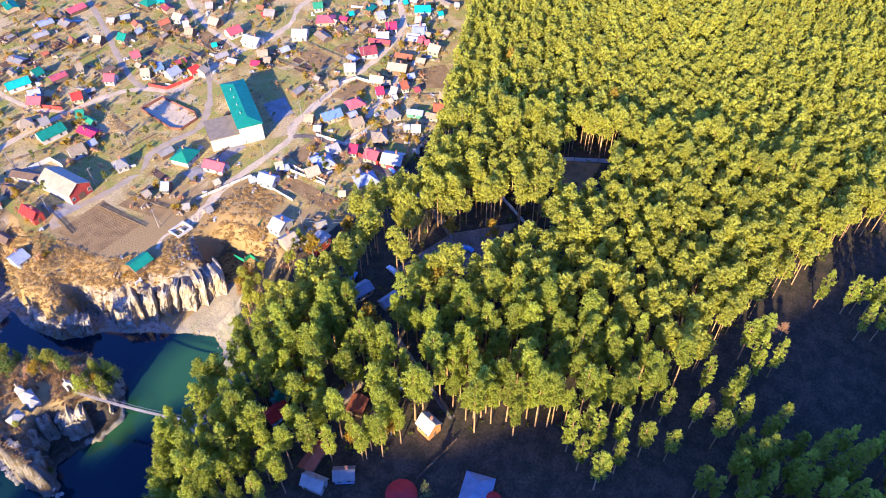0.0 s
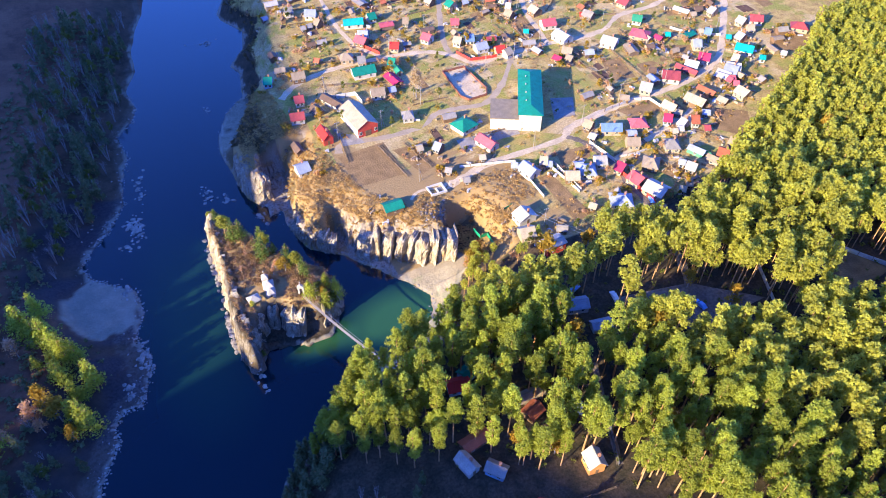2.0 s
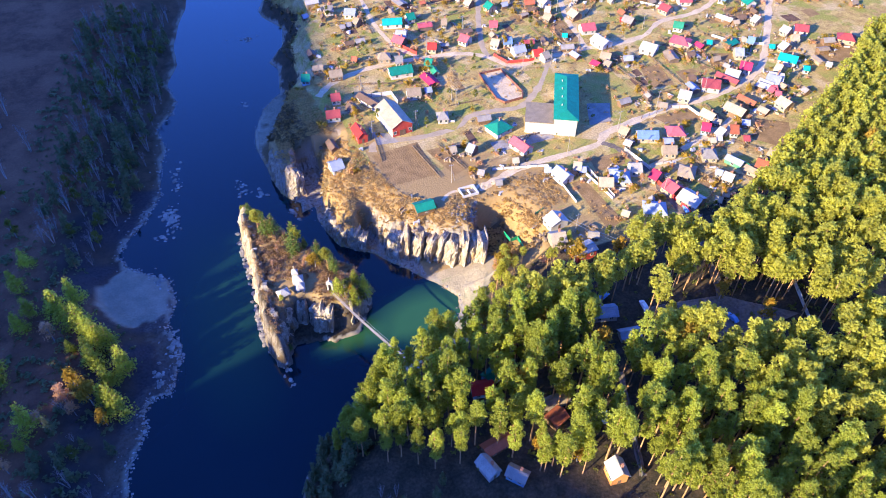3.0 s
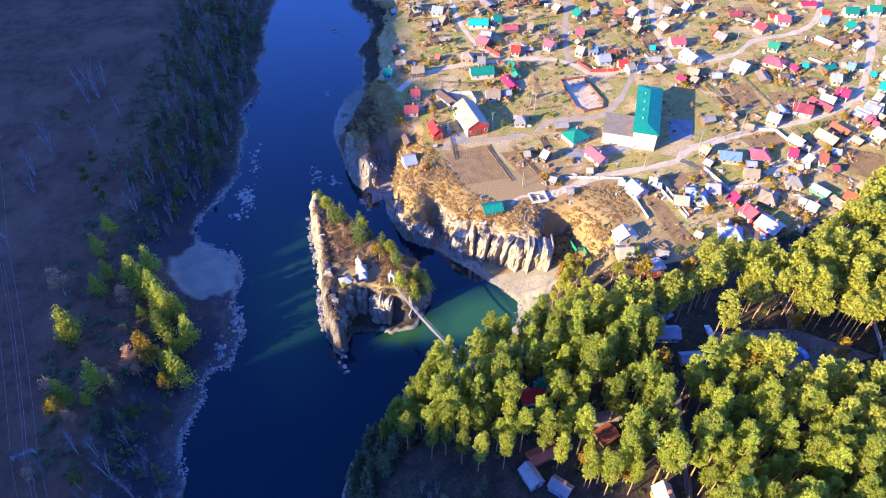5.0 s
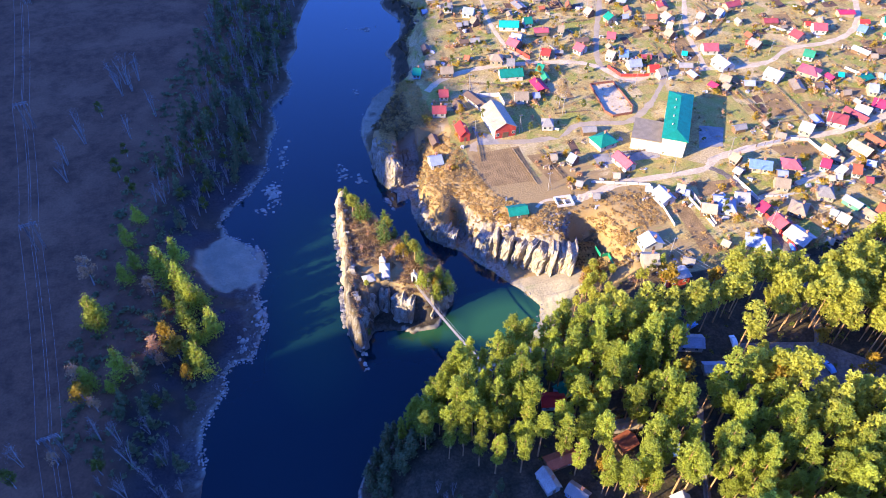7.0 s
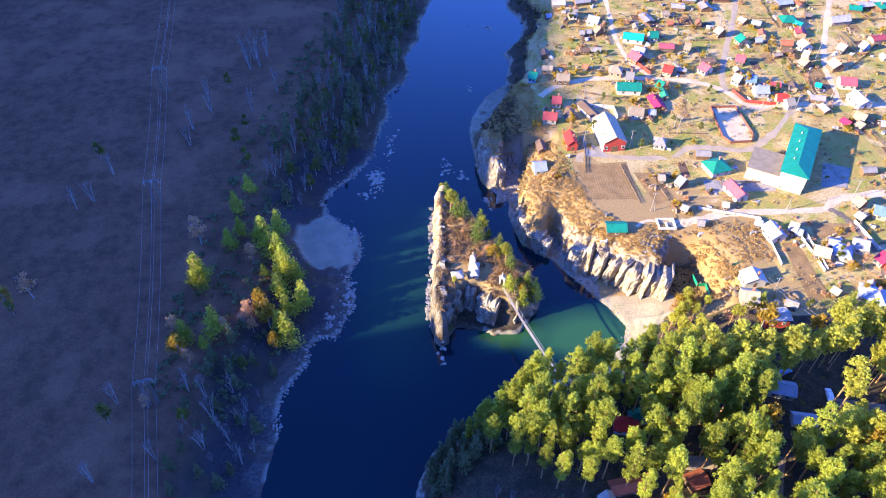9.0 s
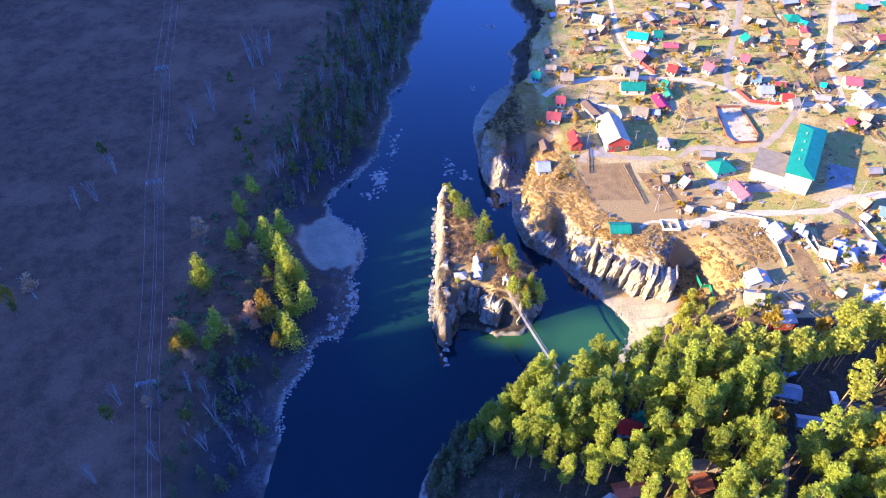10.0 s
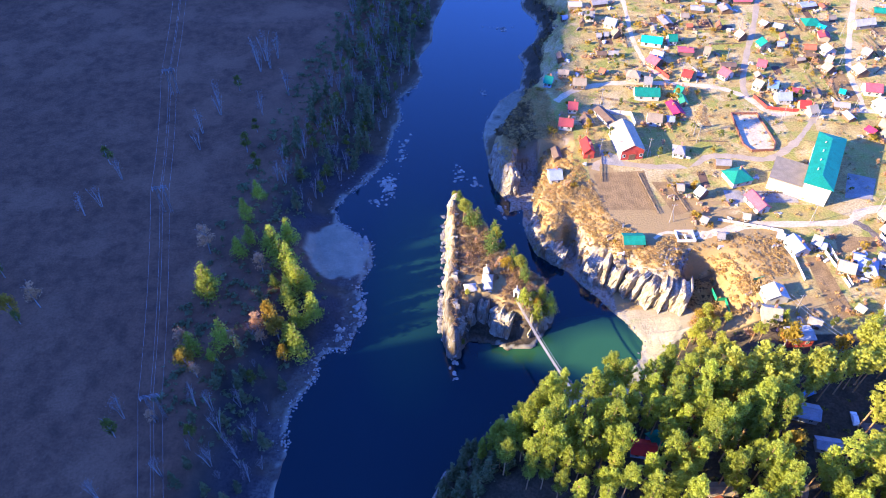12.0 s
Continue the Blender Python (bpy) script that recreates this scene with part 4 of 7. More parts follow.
house(41.3, 214.1, 4.5, 6.0, 6, "bluegrey", "white", 2.9, 1.9)
house(55.1, 226.8, 7.5, 4.0, -86, "red", "red", 2.9, 1.9)
house(43.6, 227.8, 5.9, 2.9, -84, "brown", "wood", 2.3, 1.0, chimney=False, windows=1)
house(57.9, 245.7, 5.0, 3.7, -79, "brown", "wood", 2.3, 1.0, chimney=False, windows=1)
house(86.2, 203.9, 2.0, 3.7, -6, "cream", "wood", 2.3, 1.0, chimney=False, windows=1)
house(93.1, 200.7, 2.6, 4.6, -56, "bluegrey", "wood", 2.9, 1.9)
house(60.2, 338.8, 2.5, 3.7, 10, "bluegrey", "wood", 2.3, 1.0, chimney=False, windows=1)
house(81.5, 281.6, 2.9, 2.8, -169, "beige", "wood", 2.3, 1.0, chimney=False, windows=1)
house(149.1, 305.6, 4.2, 5.1, -76, "teal", "cream", 2.9, 1.9)
house(140.8, 313.3, 3.4, 4.6, -65, "cream", "wood", 2.9, 1.9)
house(142.5, 287.6, 3.5, 4.6, -22, "pink", "wood", 2.9, 1.9)
house(136.2, 271.2, 3.4, 4.6, -45, "cream", "white", 2.9, 1.9)
house(141.9, 270.9, 3.9, 5.5, -14, "blue", "white", 2.9, 1.9)
house(143.5, 261.8, 5.5, 5.5, -0, "bluegrey", "white", 2.9, 1.9)
house(151.6, 266.8, 4.2, 3.1, -14, "maroon", "wood", 2.3, 1.0, chimney=False, windows=1)
house(150.2, 255.5, 3.9, 4.6, -8, "red", "cream", 2.9, 1.9)
house(152.2, 252.2, 3.3, 4.6, 15, "cream", "white", 2.9, 1.9)
house(171.2, 284.1, 3.7, 4.1, -66, "beige", "wood", 2.9, 1.9)
house(177.3, 300.0, 4.8, 5.5, -77, "cream", "white", 2.9, 1.9)
house(174.5, 291.0, 2.2, 4.6, -39, "white", "cream", 2.9, 1.9)
house(184.9, 282.1, 5.1, 5.5, -79, "cream", "wood", 2.9, 1.9)
house(184.1, 268.1, 6.5, 6.4, -10, "pink", "white", 2.9, 1.9)
house(183.7, 254.0, 8.4, 6.4, -78, "white", "white", 2.9, 1.9)
house(171.4, 238.3, 3.6, 3.7, -64, "magenta", "wood", 2.3, 1.0, chimney=False, windows=1)
house(178.1, 241.0, 4.2, 4.6, -44, "beige", "wood", 2.9, 1.9)
house(176.7, 236.5, 2.8, 3.7, -58, "beige", "cream", 2.3, 1.0, chimney=False, windows=1)
house(170.5, 266.0, 2.0, 2.8, -29, "cyan", "wood", 2.3, 1.0, chimney=False, windows=1)
house(166.3, 256.3, 5.7, 3.7, -14, "grey", "wood", 2.3, 1.0, chimney=False, windows=1)
house(194.2, 297.0, 3.2, 4.6, -54, "grey", "wood", 2.9, 1.9)
house(205.4, 298.6, 2.8, 4.6, -62, "white", "blue", 2.9, 1.9)
house(204.7, 269.0, 2.0, 3.1, -29, "red", "wood", 2.3, 1.0, chimney=False, windows=1)
house(245.8, 275.1, 6.0, 6.4, -19, "pink", "white", 2.9, 1.9)
house(242.8, 280.3, 2.0, 2.8, -14, "red", "cream", 2.3, 1.0, chimney=False, windows=1)
house(284.3, 274.0, 6.3, 5.1, -19, "teal", "white", 2.9, 1.9)
house(297.1, 272.7, 5.5, 5.1, -20, "teal", "white", 2.9, 1.9)
house(275.1, 260.0, 4.6, 5.5, -94, "teal", "white", 2.9, 1.9)
house(265.2, 268.7, 3.4, 4.6, -49, "blue", "white", 2.9, 1.9)
house(271.5, 276.2, 4.3, 2.8, -14, "red", "cream", 2.3, 1.0, chimney=False, windows=1)
house(231.1, 270.2, 5.0, 5.5, -69, "maroon", "cream", 2.9, 1.9)
house(226.4, 252.8, 4.2, 4.6, -40, "green", "white", 2.9, 1.9)
house(206.8, 266.6, 5.1, 4.6, -64, "grey", "wood", 2.9, 1.9)
house(201.8, 240.7, 6.9, 7.4, -55, "white", "white", 2.9, 1.9)
house(218.9, 240.2, 8.6, 7.4, -51, "pink", "cream", 2.9, 1.9, hip=3.6)
house(220.2, 236.1, 3.7, 3.7, -80, "cream", "cream", 2.3, 1.0, chimney=False, windows=1)
house(225.2, 233.8, 3.7, 2.8, -77, "magenta", "wood", 2.3, 1.0, chimney=False, windows=1)
house(231.1, 234.6, 2.0, 2.9, -29, "cyan", "wood", 2.3, 1.0, chimney=False, windows=1)
house(253.1, 251.5, 7.9, 3.1, -63, "white", "wood", 2.3, 1.0, chimney=False, windows=1)
house(255.6, 245.9, 2.6, 2.8, -14, "beige", "wood", 2.3, 1.0, chimney=False, windows=1)
house(266.1, 243.3, 2.9, 5.5, -77, "white", "cream", 2.9, 1.9)
house(237.6, 221.3, 3.4, 6.4, -28, "bluegrey", "cream", 2.9, 1.9)
house(249.9, 227.6, 2.8, 4.6, -49, "blue", "cream", 2.9, 1.9)
house(247.7, 230.6, 2.0, 3.7, -14, "cream", "wood", 2.3, 1.0, chimney=False, windows=1)
house(232.7, 210.0, 4.6, 6.4, -44, "magenta", "white", 2.9, 1.9)
house(223.3, 207.2, 5.5, 4.6, -53, "white", "white", 2.9, 1.9)
house(219.1, 205.5, 10.0, 2.4, -67, "maroon", "wood", 2.3, 1.0, chimney=False, windows=1)
house(256.1, 220.3, 2.0, 2.8, -31, "cyan", "wood", 2.3, 1.0, chimney=False, windows=1)
house(245.3, 203.0, 2.5, 5.5, -59, "cream", "white", 2.9, 1.9)
house(209.1, 204.2, 7.2, 7.8, -36, "maroon", "white", 2.9, 1.9)
house(193.4, 201.0, 4.6, 6.9, -47, "white", "cream", 2.9, 1.9)
house(180.4, 198.8, 3.4, 3.7, -37, "beige", "wood", 2.3, 1.0, chimney=False, windows=1)
house(239.1, 197.7, 5.5, 7.8, -39, "white", "white", 2.9, 1.9)
house(206.2, 183.7, 8.3, 5.5, -68, "cream", "wood", 2.9, 1.9)
house(215.9, 188.2, 7.8, 2.2, -71, "rust", "wood", 2.3, 1.0, chimney=False, windows=1)
house(217.6, 179.5, 3.9, 3.7, -71, "cream", "wood", 2.3, 1.0, chimney=False, windows=1)
house(232.8, 191.5, 2.3, 3.7, -22, "pink", "wood", 2.3, 1.0, chimney=False, windows=1)
house(232.7, 196.0, 5.8, 3.7, -65, "white", "wood", 2.3, 1.0, chimney=False, windows=1)
house(193.0, 184.5, 5.7, 4.2, -70, "cream", "wood", 2.9, 1.9)
house(194.3, 180.3, 2.8, 2.8, -46, "beige", "wood", 2.3, 1.0, chimney=False, windows=1)
house(161.9, 182.6, 7.9, 5.1, -24, "blue", "cream", 2.9, 1.9)
house(174.0, 180.6, 6.7, 6.4, -21, "pink", "cream", 2.9, 1.9, hip=3.0)
house(187.0, 178.1, 2.9, 5.0, -38, "magenta", "blue", 2.9, 1.9)
house(196.4, 172.8, 2.9, 5.9, -26, "rust", "white", 2.9, 1.9)
house(190.9, 172.7, 2.6, 5.5, -75, "white", "white", 2.9, 1.9)
house(167.9, 176.7, 3.2, 3.7, -19, "bluegrey", "wood", 2.3, 1.0, chimney=False, windows=1)
house(164.4, 171.1, 4.7, 5.5, -25, "beige", "cream", 2.9, 1.9)
house(204.8, 175.3, 2.7, 3.7, -33, "bluegrey", "wood", 2.3, 1.0, chimney=False, windows=1)
house(177.5, 163.3, 5.2, 6.4, -26, "grey", "cream", 2.9, 1.9, hip=2.4)
house(197.9, 166.6, 2.0, 3.7, -24, "maroon", "wood", 2.3, 1.0, chimney=False, windows=1)
house(184.5, 170.5, 2.0, 2.8, -14, "cream", "cream", 2.3, 1.0, chimney=False, windows=1)
house(187.6, 170.6, 2.0, 2.8, -26, "white", "wood", 2.3, 1.0, chimney=False, windows=1)
house(105.9, 188.3, 2.0, 2.8, -14, "cream", "wood", 2.3, 1.0, chimney=False, windows=1)
house(154.9, 188.1, 3.2, 4.0, -63, "beige", "wood", 2.9, 1.9)
house(152.6, 181.4, 2.5, 3.7, -57, "white", "wood", 2.3, 1.0, chimney=False, windows=1)
house(118.4, 173.5, 6.6, 5.5, -77, "bluegrey", "white", 2.9, 1.9)
house(126.0, 175.7, 2.5, 4.6, -33, "cream", "cream", 2.9, 1.9)
house(127.2, 173.8, 2.0, 3.3, -22, "bluegrey", "wood", 2.3, 1.0, chimney=False, windows=1)
house(104.4, 152.8, 5.0, 7.0, -86, "white", "white", 2.9, 1.9)
house(100.3, 144.4, 4.8, 5.5, -9, "cream", "cream", 2.9, 1.9)
house(112.8, 141.3, 3.3, 2.8, -30, "grey", "wood", 2.3, 1.0, chimney=False, windows=1)
house(138.4, 164.0, 5.7, 6.4, -25, "bluegrey", "white", 2.9, 1.9, hip=2.6)
house(137.2, 168.3, 2.9, 3.7, -19, "bluegrey", "wood", 2.3, 1.0, chimney=False, windows=1)
house(131.1, 163.6, 4.8, 5.2, -24, "cream", "wood", 2.9, 1.9)
house(145.9, 166.7, 3.9, 5.5, -18, "white", "white", 2.9, 1.9)
house(94.6, 179.3, 2.0, 2.8, -14, "grey", "wood", 2.3, 1.0, chimney=False, windows=1)
house(114.8, 178.6, 2.0, 2.8, -26, "bluegrey", "wood", 2.3, 1.0, chimney=False, windows=1)
house(129.2, 146.4, 2.2, 2.8, -50, "cream", "wood", 2.3, 1.0, chimney=False, windows=1)
house(150.9, 159.9, 3.0, 5.5, -66, "magenta", "cream", 2.9, 1.9)
house(162.8, 157.3, 5.7, 6.8, -43, "beige", "wood", 2.9, 1.9, hip=2.6)
house(152.5, 151.8, 5.4, 6.1, -77, "pink", "cream", 2.9, 1.9)
house(155.3, 144.0, 7.7, 7.4, -67, "white", "cream", 2.9, 1.9)
house(139.9, 144.5, 7.7, 6.4, -29, "bluegrey", "white", 2.9, 1.9, hip=3.1)
house(184.6, 156.6, 6.4, 3.3, -65, "bluegrey", "green", 2.3, 1.0, chimney=False, windows=1)
house(186.9, 149.3, 5.1, 3.3, -69, "beige", "cream", 2.3, 1.0, chimney=False, windows=1)
house(192.1, 150.1, 3.8, 6.8, -54, "rust", "cream", 2.9, 1.9)
house(175.3, 148.6, 3.3, 4.0, -58, "white", "wood", 2.9, 1.9)
house(174.5, 152.9, 2.0, 3.1, -49, "bluegrey", "cream", 2.3, 1.0, chimney=False, windows=1)
house(168.8, 142.0, 2.0, 3.7, -32, "beige", "wood", 2.3, 1.0, chimney=False, windows=1)
house(164.5, 140.2, 2.0, 3.1, -45, "cream", "cream", 2.3, 1.0, chimney=False, windows=1)
house(200.6, 154.0, 2.8, 4.0, -63, "beige", "wood", 2.9, 1.9)
house(141.8, 149.0, 2.0, 1.8, -120, "grey", "wood", 2.3, 1.0, chimney=False, windows=1)
house(90.8, 186.6, 2.0, 2.8, -36, "grey", "wood", 2.3, 1.0, chimney=False, windows=1)
house(255.0, 208.1, 7.6, 5.9, -51, "cyan", "white", 2.9, 1.9)
house(257.6, 199.0, 2.2, 3.7, -35, "cyan", "white", 2.3, 1.0, chimney=False, windows=1)
house(280.3, 228.0, 5.9, 5.5, -35, "maroon", "white", 2.9, 1.9)
house(272.3, 229.2, 3.9, 4.6, -75, "white", "cream", 2.9, 1.9)
house(294.6, 213.2, 7.7, 5.9, -44, "maroon", "cream", 2.9, 1.9, hip=2.9)
house(261.1, 217.2, 3.3, 5.5, -80, "bluegrey", "brick", 2.9, 1.9)
house(236.9, 196.5, 5.4, 7.4, -53, "bluegrey", "white", 2.9, 1.9)
house(231.3, 190.6, 2.0, 3.7, -66, "pink", "wood", 2.3, 1.0, chimney=False, windows=1)
house(230.1, 194.7, 5.1, 3.7, -60, "white", "wood", 2.3, 1.0, chimney=False, windows=1)
house(228.8, 179.9, 5.3, 5.9, -80, "cream", "cream", 2.9, 1.9)
house(244.6, 174.0, 2.9, 4.6, -65, "grey", "white", 2.9, 1.9)
house(269.5, 197.6, 2.0, 3.7, -49, "white", "wood", 2.3, 1.0, chimney=False, windows=1)
house(270.9, 221.7, 2.7, 4.6, -25, "cream", "cream", 2.9, 1.9)
house(231.7, 187.4, 2.0, 3.7, -39, "pink", "wood", 2.3, 1.0, chimney=False, windows=1)
house(244.6, 184.7, 2.5, 2.8, -89, "grey", "wood", 2.3, 1.0, chimney=False, windows=1)
house(237.8, 191.4, 2.9, 2.8, -77, "beige", "wood", 2.3, 1.0, chimney=False, windows=1)
house(278.3, 194.4, 2.0, 4.6, -37, "beige", "wood", 2.9, 1.9)
house(118.7, 333.3, 3.4, 3.8, 0, "beige", "cream", 2.3, 1.0, chimney=False, windows=1)
house(178.7, 325.4, 7.6, 6.8, 0, "teal", "wood", 2.9, 1.9, hip=3.2)
house(182.4, 321.5, 3.4, 3.8, -43, "cyan", "blue", 2.3, 1.0, chimney=False, windows=1)
house(203.9, 324.6, 10.1, 4.5, 11, "white", "cream", 2.9, 1.9)
house(156.0, 325.6, 3.4, 3.8, -57, "white", "wood", 2.3, 1.0, chimney=False, windows=1)
house(161.9, 322.8, 4.0, 3.8, -29, "bluegrey", "cream", 2.3, 1.0, chimney=False, windows=1)
# cabins under the pines
house(43.2, 76.4, 5.6, 3.6, -75, "white", "white", 3.0, 1.9, label="white holiday cabin with a white roof among pines", name="cabin", category="cabin")
house(49.4, 71.8, 5.0, 3.4, -50, "grey", "blue", 3.0, 1.5, label="blue-grey cabin with a worn grey roof among pines", name="cabin", category="cabin")
house(73.2, 62.8, 4.6, 4.4, -98, "white", "orange", 3.6, 2.2, label="orange timber chalet with a steep white roof", name="cabin", category="cabin")
house(68.6, 87.6, 8.0, 3.2, 0, "beige", "wood", 2.4, 0.8, chimney=False, label="low shed with a weathered beige roof among pines", name="shed", category="shed")
house(66.6, 82.8, 4.8, 4.2, 20, "rust", "wood", 2.6, 1.4, chimney=False, label="wooden cabin with a rust-brown roof among pines", name="cabin", category="cabin")
house(48.2, 81.6, 8.0, 3.6, 10, "rust", "wood", 2.6, 0.9, chimney=False, label="long cabin with a rusty roof among pines", name="cabin", category="cabin")
house(51.6, 99.0, 6.0, 4.2, -10, "red", "blue", 2.8, 1.4, chimney=False, label="cabin with a red roof among pines", name="cabin", category="cabin")
house(56.5, 102.0, 5.5, 4.0, 20, "teal", "blue", 2.6, 1.2, chimney=False, label="cabin with a teal roof among pines", name="cabin", category="cabin")
house(110.5, 73.8, 3.0, 3.0, 30, "teal", "orange", 2.2, 0.8, chimney=False, windows=1, label="small hut with a teal roof deep in the pines", name="hut", category="hut")
house(98.0, 110.0, 7.5, 4.6, -15, "bluegrey", "grey", 3.0, 1.4, chimney=False, label="long building with a blue-grey roof in a clearing", name="cabin", category="cabin")
house(120.0, 127.0, 6.0, 4.0, 20, "grey", "wood", 2.6, 1.2, chimney=False, label="grey roofed shed at the forest edge", name="shed", category="shed")
house(101.0, 100.0, 6.0, 3.4, -10, "bluegrey", "grey", 2.6, 1.0, chimney=False, label="blue-grey roofed cabin in the trees", name="cabin", category="cabin")


# ---- roads, yards and garden plots ----
def ribbon(name, points, width, mat, label, z=0.05):
    """A strip of road along a smoothed line of places."""
    pts = [Vector((*p, 0)) for p in points]
    line = []
    for i in range(len(pts) - 1):
        p0, p1, p2, p3 = pts[max(i - 1, 0)], pts[i], pts[i + 1], pts[min(i + 2, len(pts) - 1)]
        for k in range(8):
            t = k / 8
            line.append(0.5 * ((2 * p1) + (p2 - p0) * t + (2 * p0 - 5 * p1 + 4 * p2 - p3) * t * t + (3 * p1 - p0 - 3 * p2 + p3) * t ** 3))
    line.append(pts[-1])
    v, f = [], []
    for i, p in enumerate(line):
        d = (line[min(i + 1, len(line) - 1)] - line[max(i - 1, 0)]).normalized()
        n = Vector((-d.y, d.x, 0)) * width / 2
        w = 1 + 0.18 * math.sin(i * 1.7) + rnd.uniform(-0.1, 0.1)
        for s in (-w, -0.4, 0.4, w):
            q = p + n * s
            v.append((q.x, q.y, max(ground_z(q.x, q.y), -0.4) + z - (0.04 if abs(s) == w else 0)))
    for i in range(len(line) - 1):
        for k in range(3):
            a = i * 4 + k
            f.append((a, a + 1, a + 5, a + 4))
    return tagged(mesh_ob(name, v, f, mat), label, "road", kind="structure")


ROADS = {
    "road_main": ([(84.3, 180.3), (93.8, 181.8), (109.1, 185.8), (140.5, 187.1), (149.7, 192.5), (170.3, 196.1), (184.3, 197.8), (205.9, 198.5), (221.7, 201.7), (241.7, 209.9), (264.1, 232.4), (285.9, 257.0), (309.2, 284.0), (350, 335)], 3.4),
    "road_north": ([(47, 262), (56.7, 270.7), (75.1, 276.0), (96.8, 275.6), (117.9, 272.4), (129.0, 264.9), (136.8, 252.9), (149.4, 253.7), (172.4, 254.5), (194.5, 252.5), (207.5, 254.5), (223.2, 263.1), (244.4, 264.6), (262.1, 271.9), (276.8, 288.2), (300, 330)], 3.0),
    "road_school": ([(57, 216), (60.6, 221.2), (78.7, 218.1), (93.4, 218.8), (102.8, 224.1), (112.8, 224.1), (125.4, 222.6), (138.0, 231.6), (147.3, 242.1), (154.3, 251.0)], 2.9),
    "road_hill": ([(175.9, 254.6), (179.2, 272.5), (183.1, 288.8), (193.2, 313.2), (215, 360)], 2.7),
    "lane_north": ([(129.7, 265.3), (131.3, 276.4), (141.1, 302.3), (150.5, 323.9), (172, 380)], 2.6),
    "road_west": ([(98.7, 277.2), (92.9, 288.2), (90.8, 297.6), (89.7, 315.3), (91.2, 338.8), (94, 390)], 2.2),
    "lane_forest": ([(144.4, 187.5), (148.9, 180.3), (151.7, 164.2), (149.9, 153.5), (149.6, 140.2), (146, 124), (138, 104), (128, 92)], 2.7),
    "lane_gardens": ([(153.3, 167.1), (173.3, 172.3), (195.3, 178.3), (212, 186)], 2.2),
    "lane_cabins": ([(92, 90), (85, 73), (80, 60)], 1.7),
    "path_river": ([(71.8, 179.0), (77.2, 182.1), (89.7, 179.9), (103.8, 184.0), (109.7, 186.0)], 1.2),
}
for key, (pts, w) in ROADS.items():
    ribbon(key, pts, w, M_ASPHALT if key in ("road_school", "lane_north") else M_YARD if key in ("lane_cabins", "lane_forest") else M_ROAD, "pale dusty village road" if w > 2.4 else "narrow dirt track")


def near_road(x, y, gap):
    for pts, w in ROADS.values():
        for (ax, ay), (bx, by) in zip(pts, pts[1:]):
            ex, ey = bx - ax, by - ay
            t = max(0, min(1, ((x - ax) * ex + (y - ay) * ey) / (ex * ex + ey * ey)))
            if math.hypot(x - ax - t * ex, y - ay - t * ey) < gap + w / 2:
                return True
    return False


def plot(corners, mat, label, z=0.025, furrows=0):
    """A garden plot: a low bed, ridged where it is ploughed."""
    a, b, c, d = [Vector((*p, 0)) for p in corners]
    n = max(2, furrows * 2)
    v, f = [], []
    for i in range(n + 1):
        s = i / n
        p, q = a.lerp(b, s), d.lerp(c, s)
        k = z + (0.014 if furrows and i % 2 else 0)
        for t in (0, 0.33, 0.66, 1):
            w = p.lerp(q, t)
            v.append((w.x + rnd.uniform(-.12, .12), w.y + rnd.uniform(-.25, .25), k))
    for i in range(n):
        for k in range(3):
            m = i * 4 + k
            f.append((m, m + 4, m + 5, m + 1))
    return tagged(mesh_ob("garden_plot", v, f, mat), label, "garden", kind="structure")


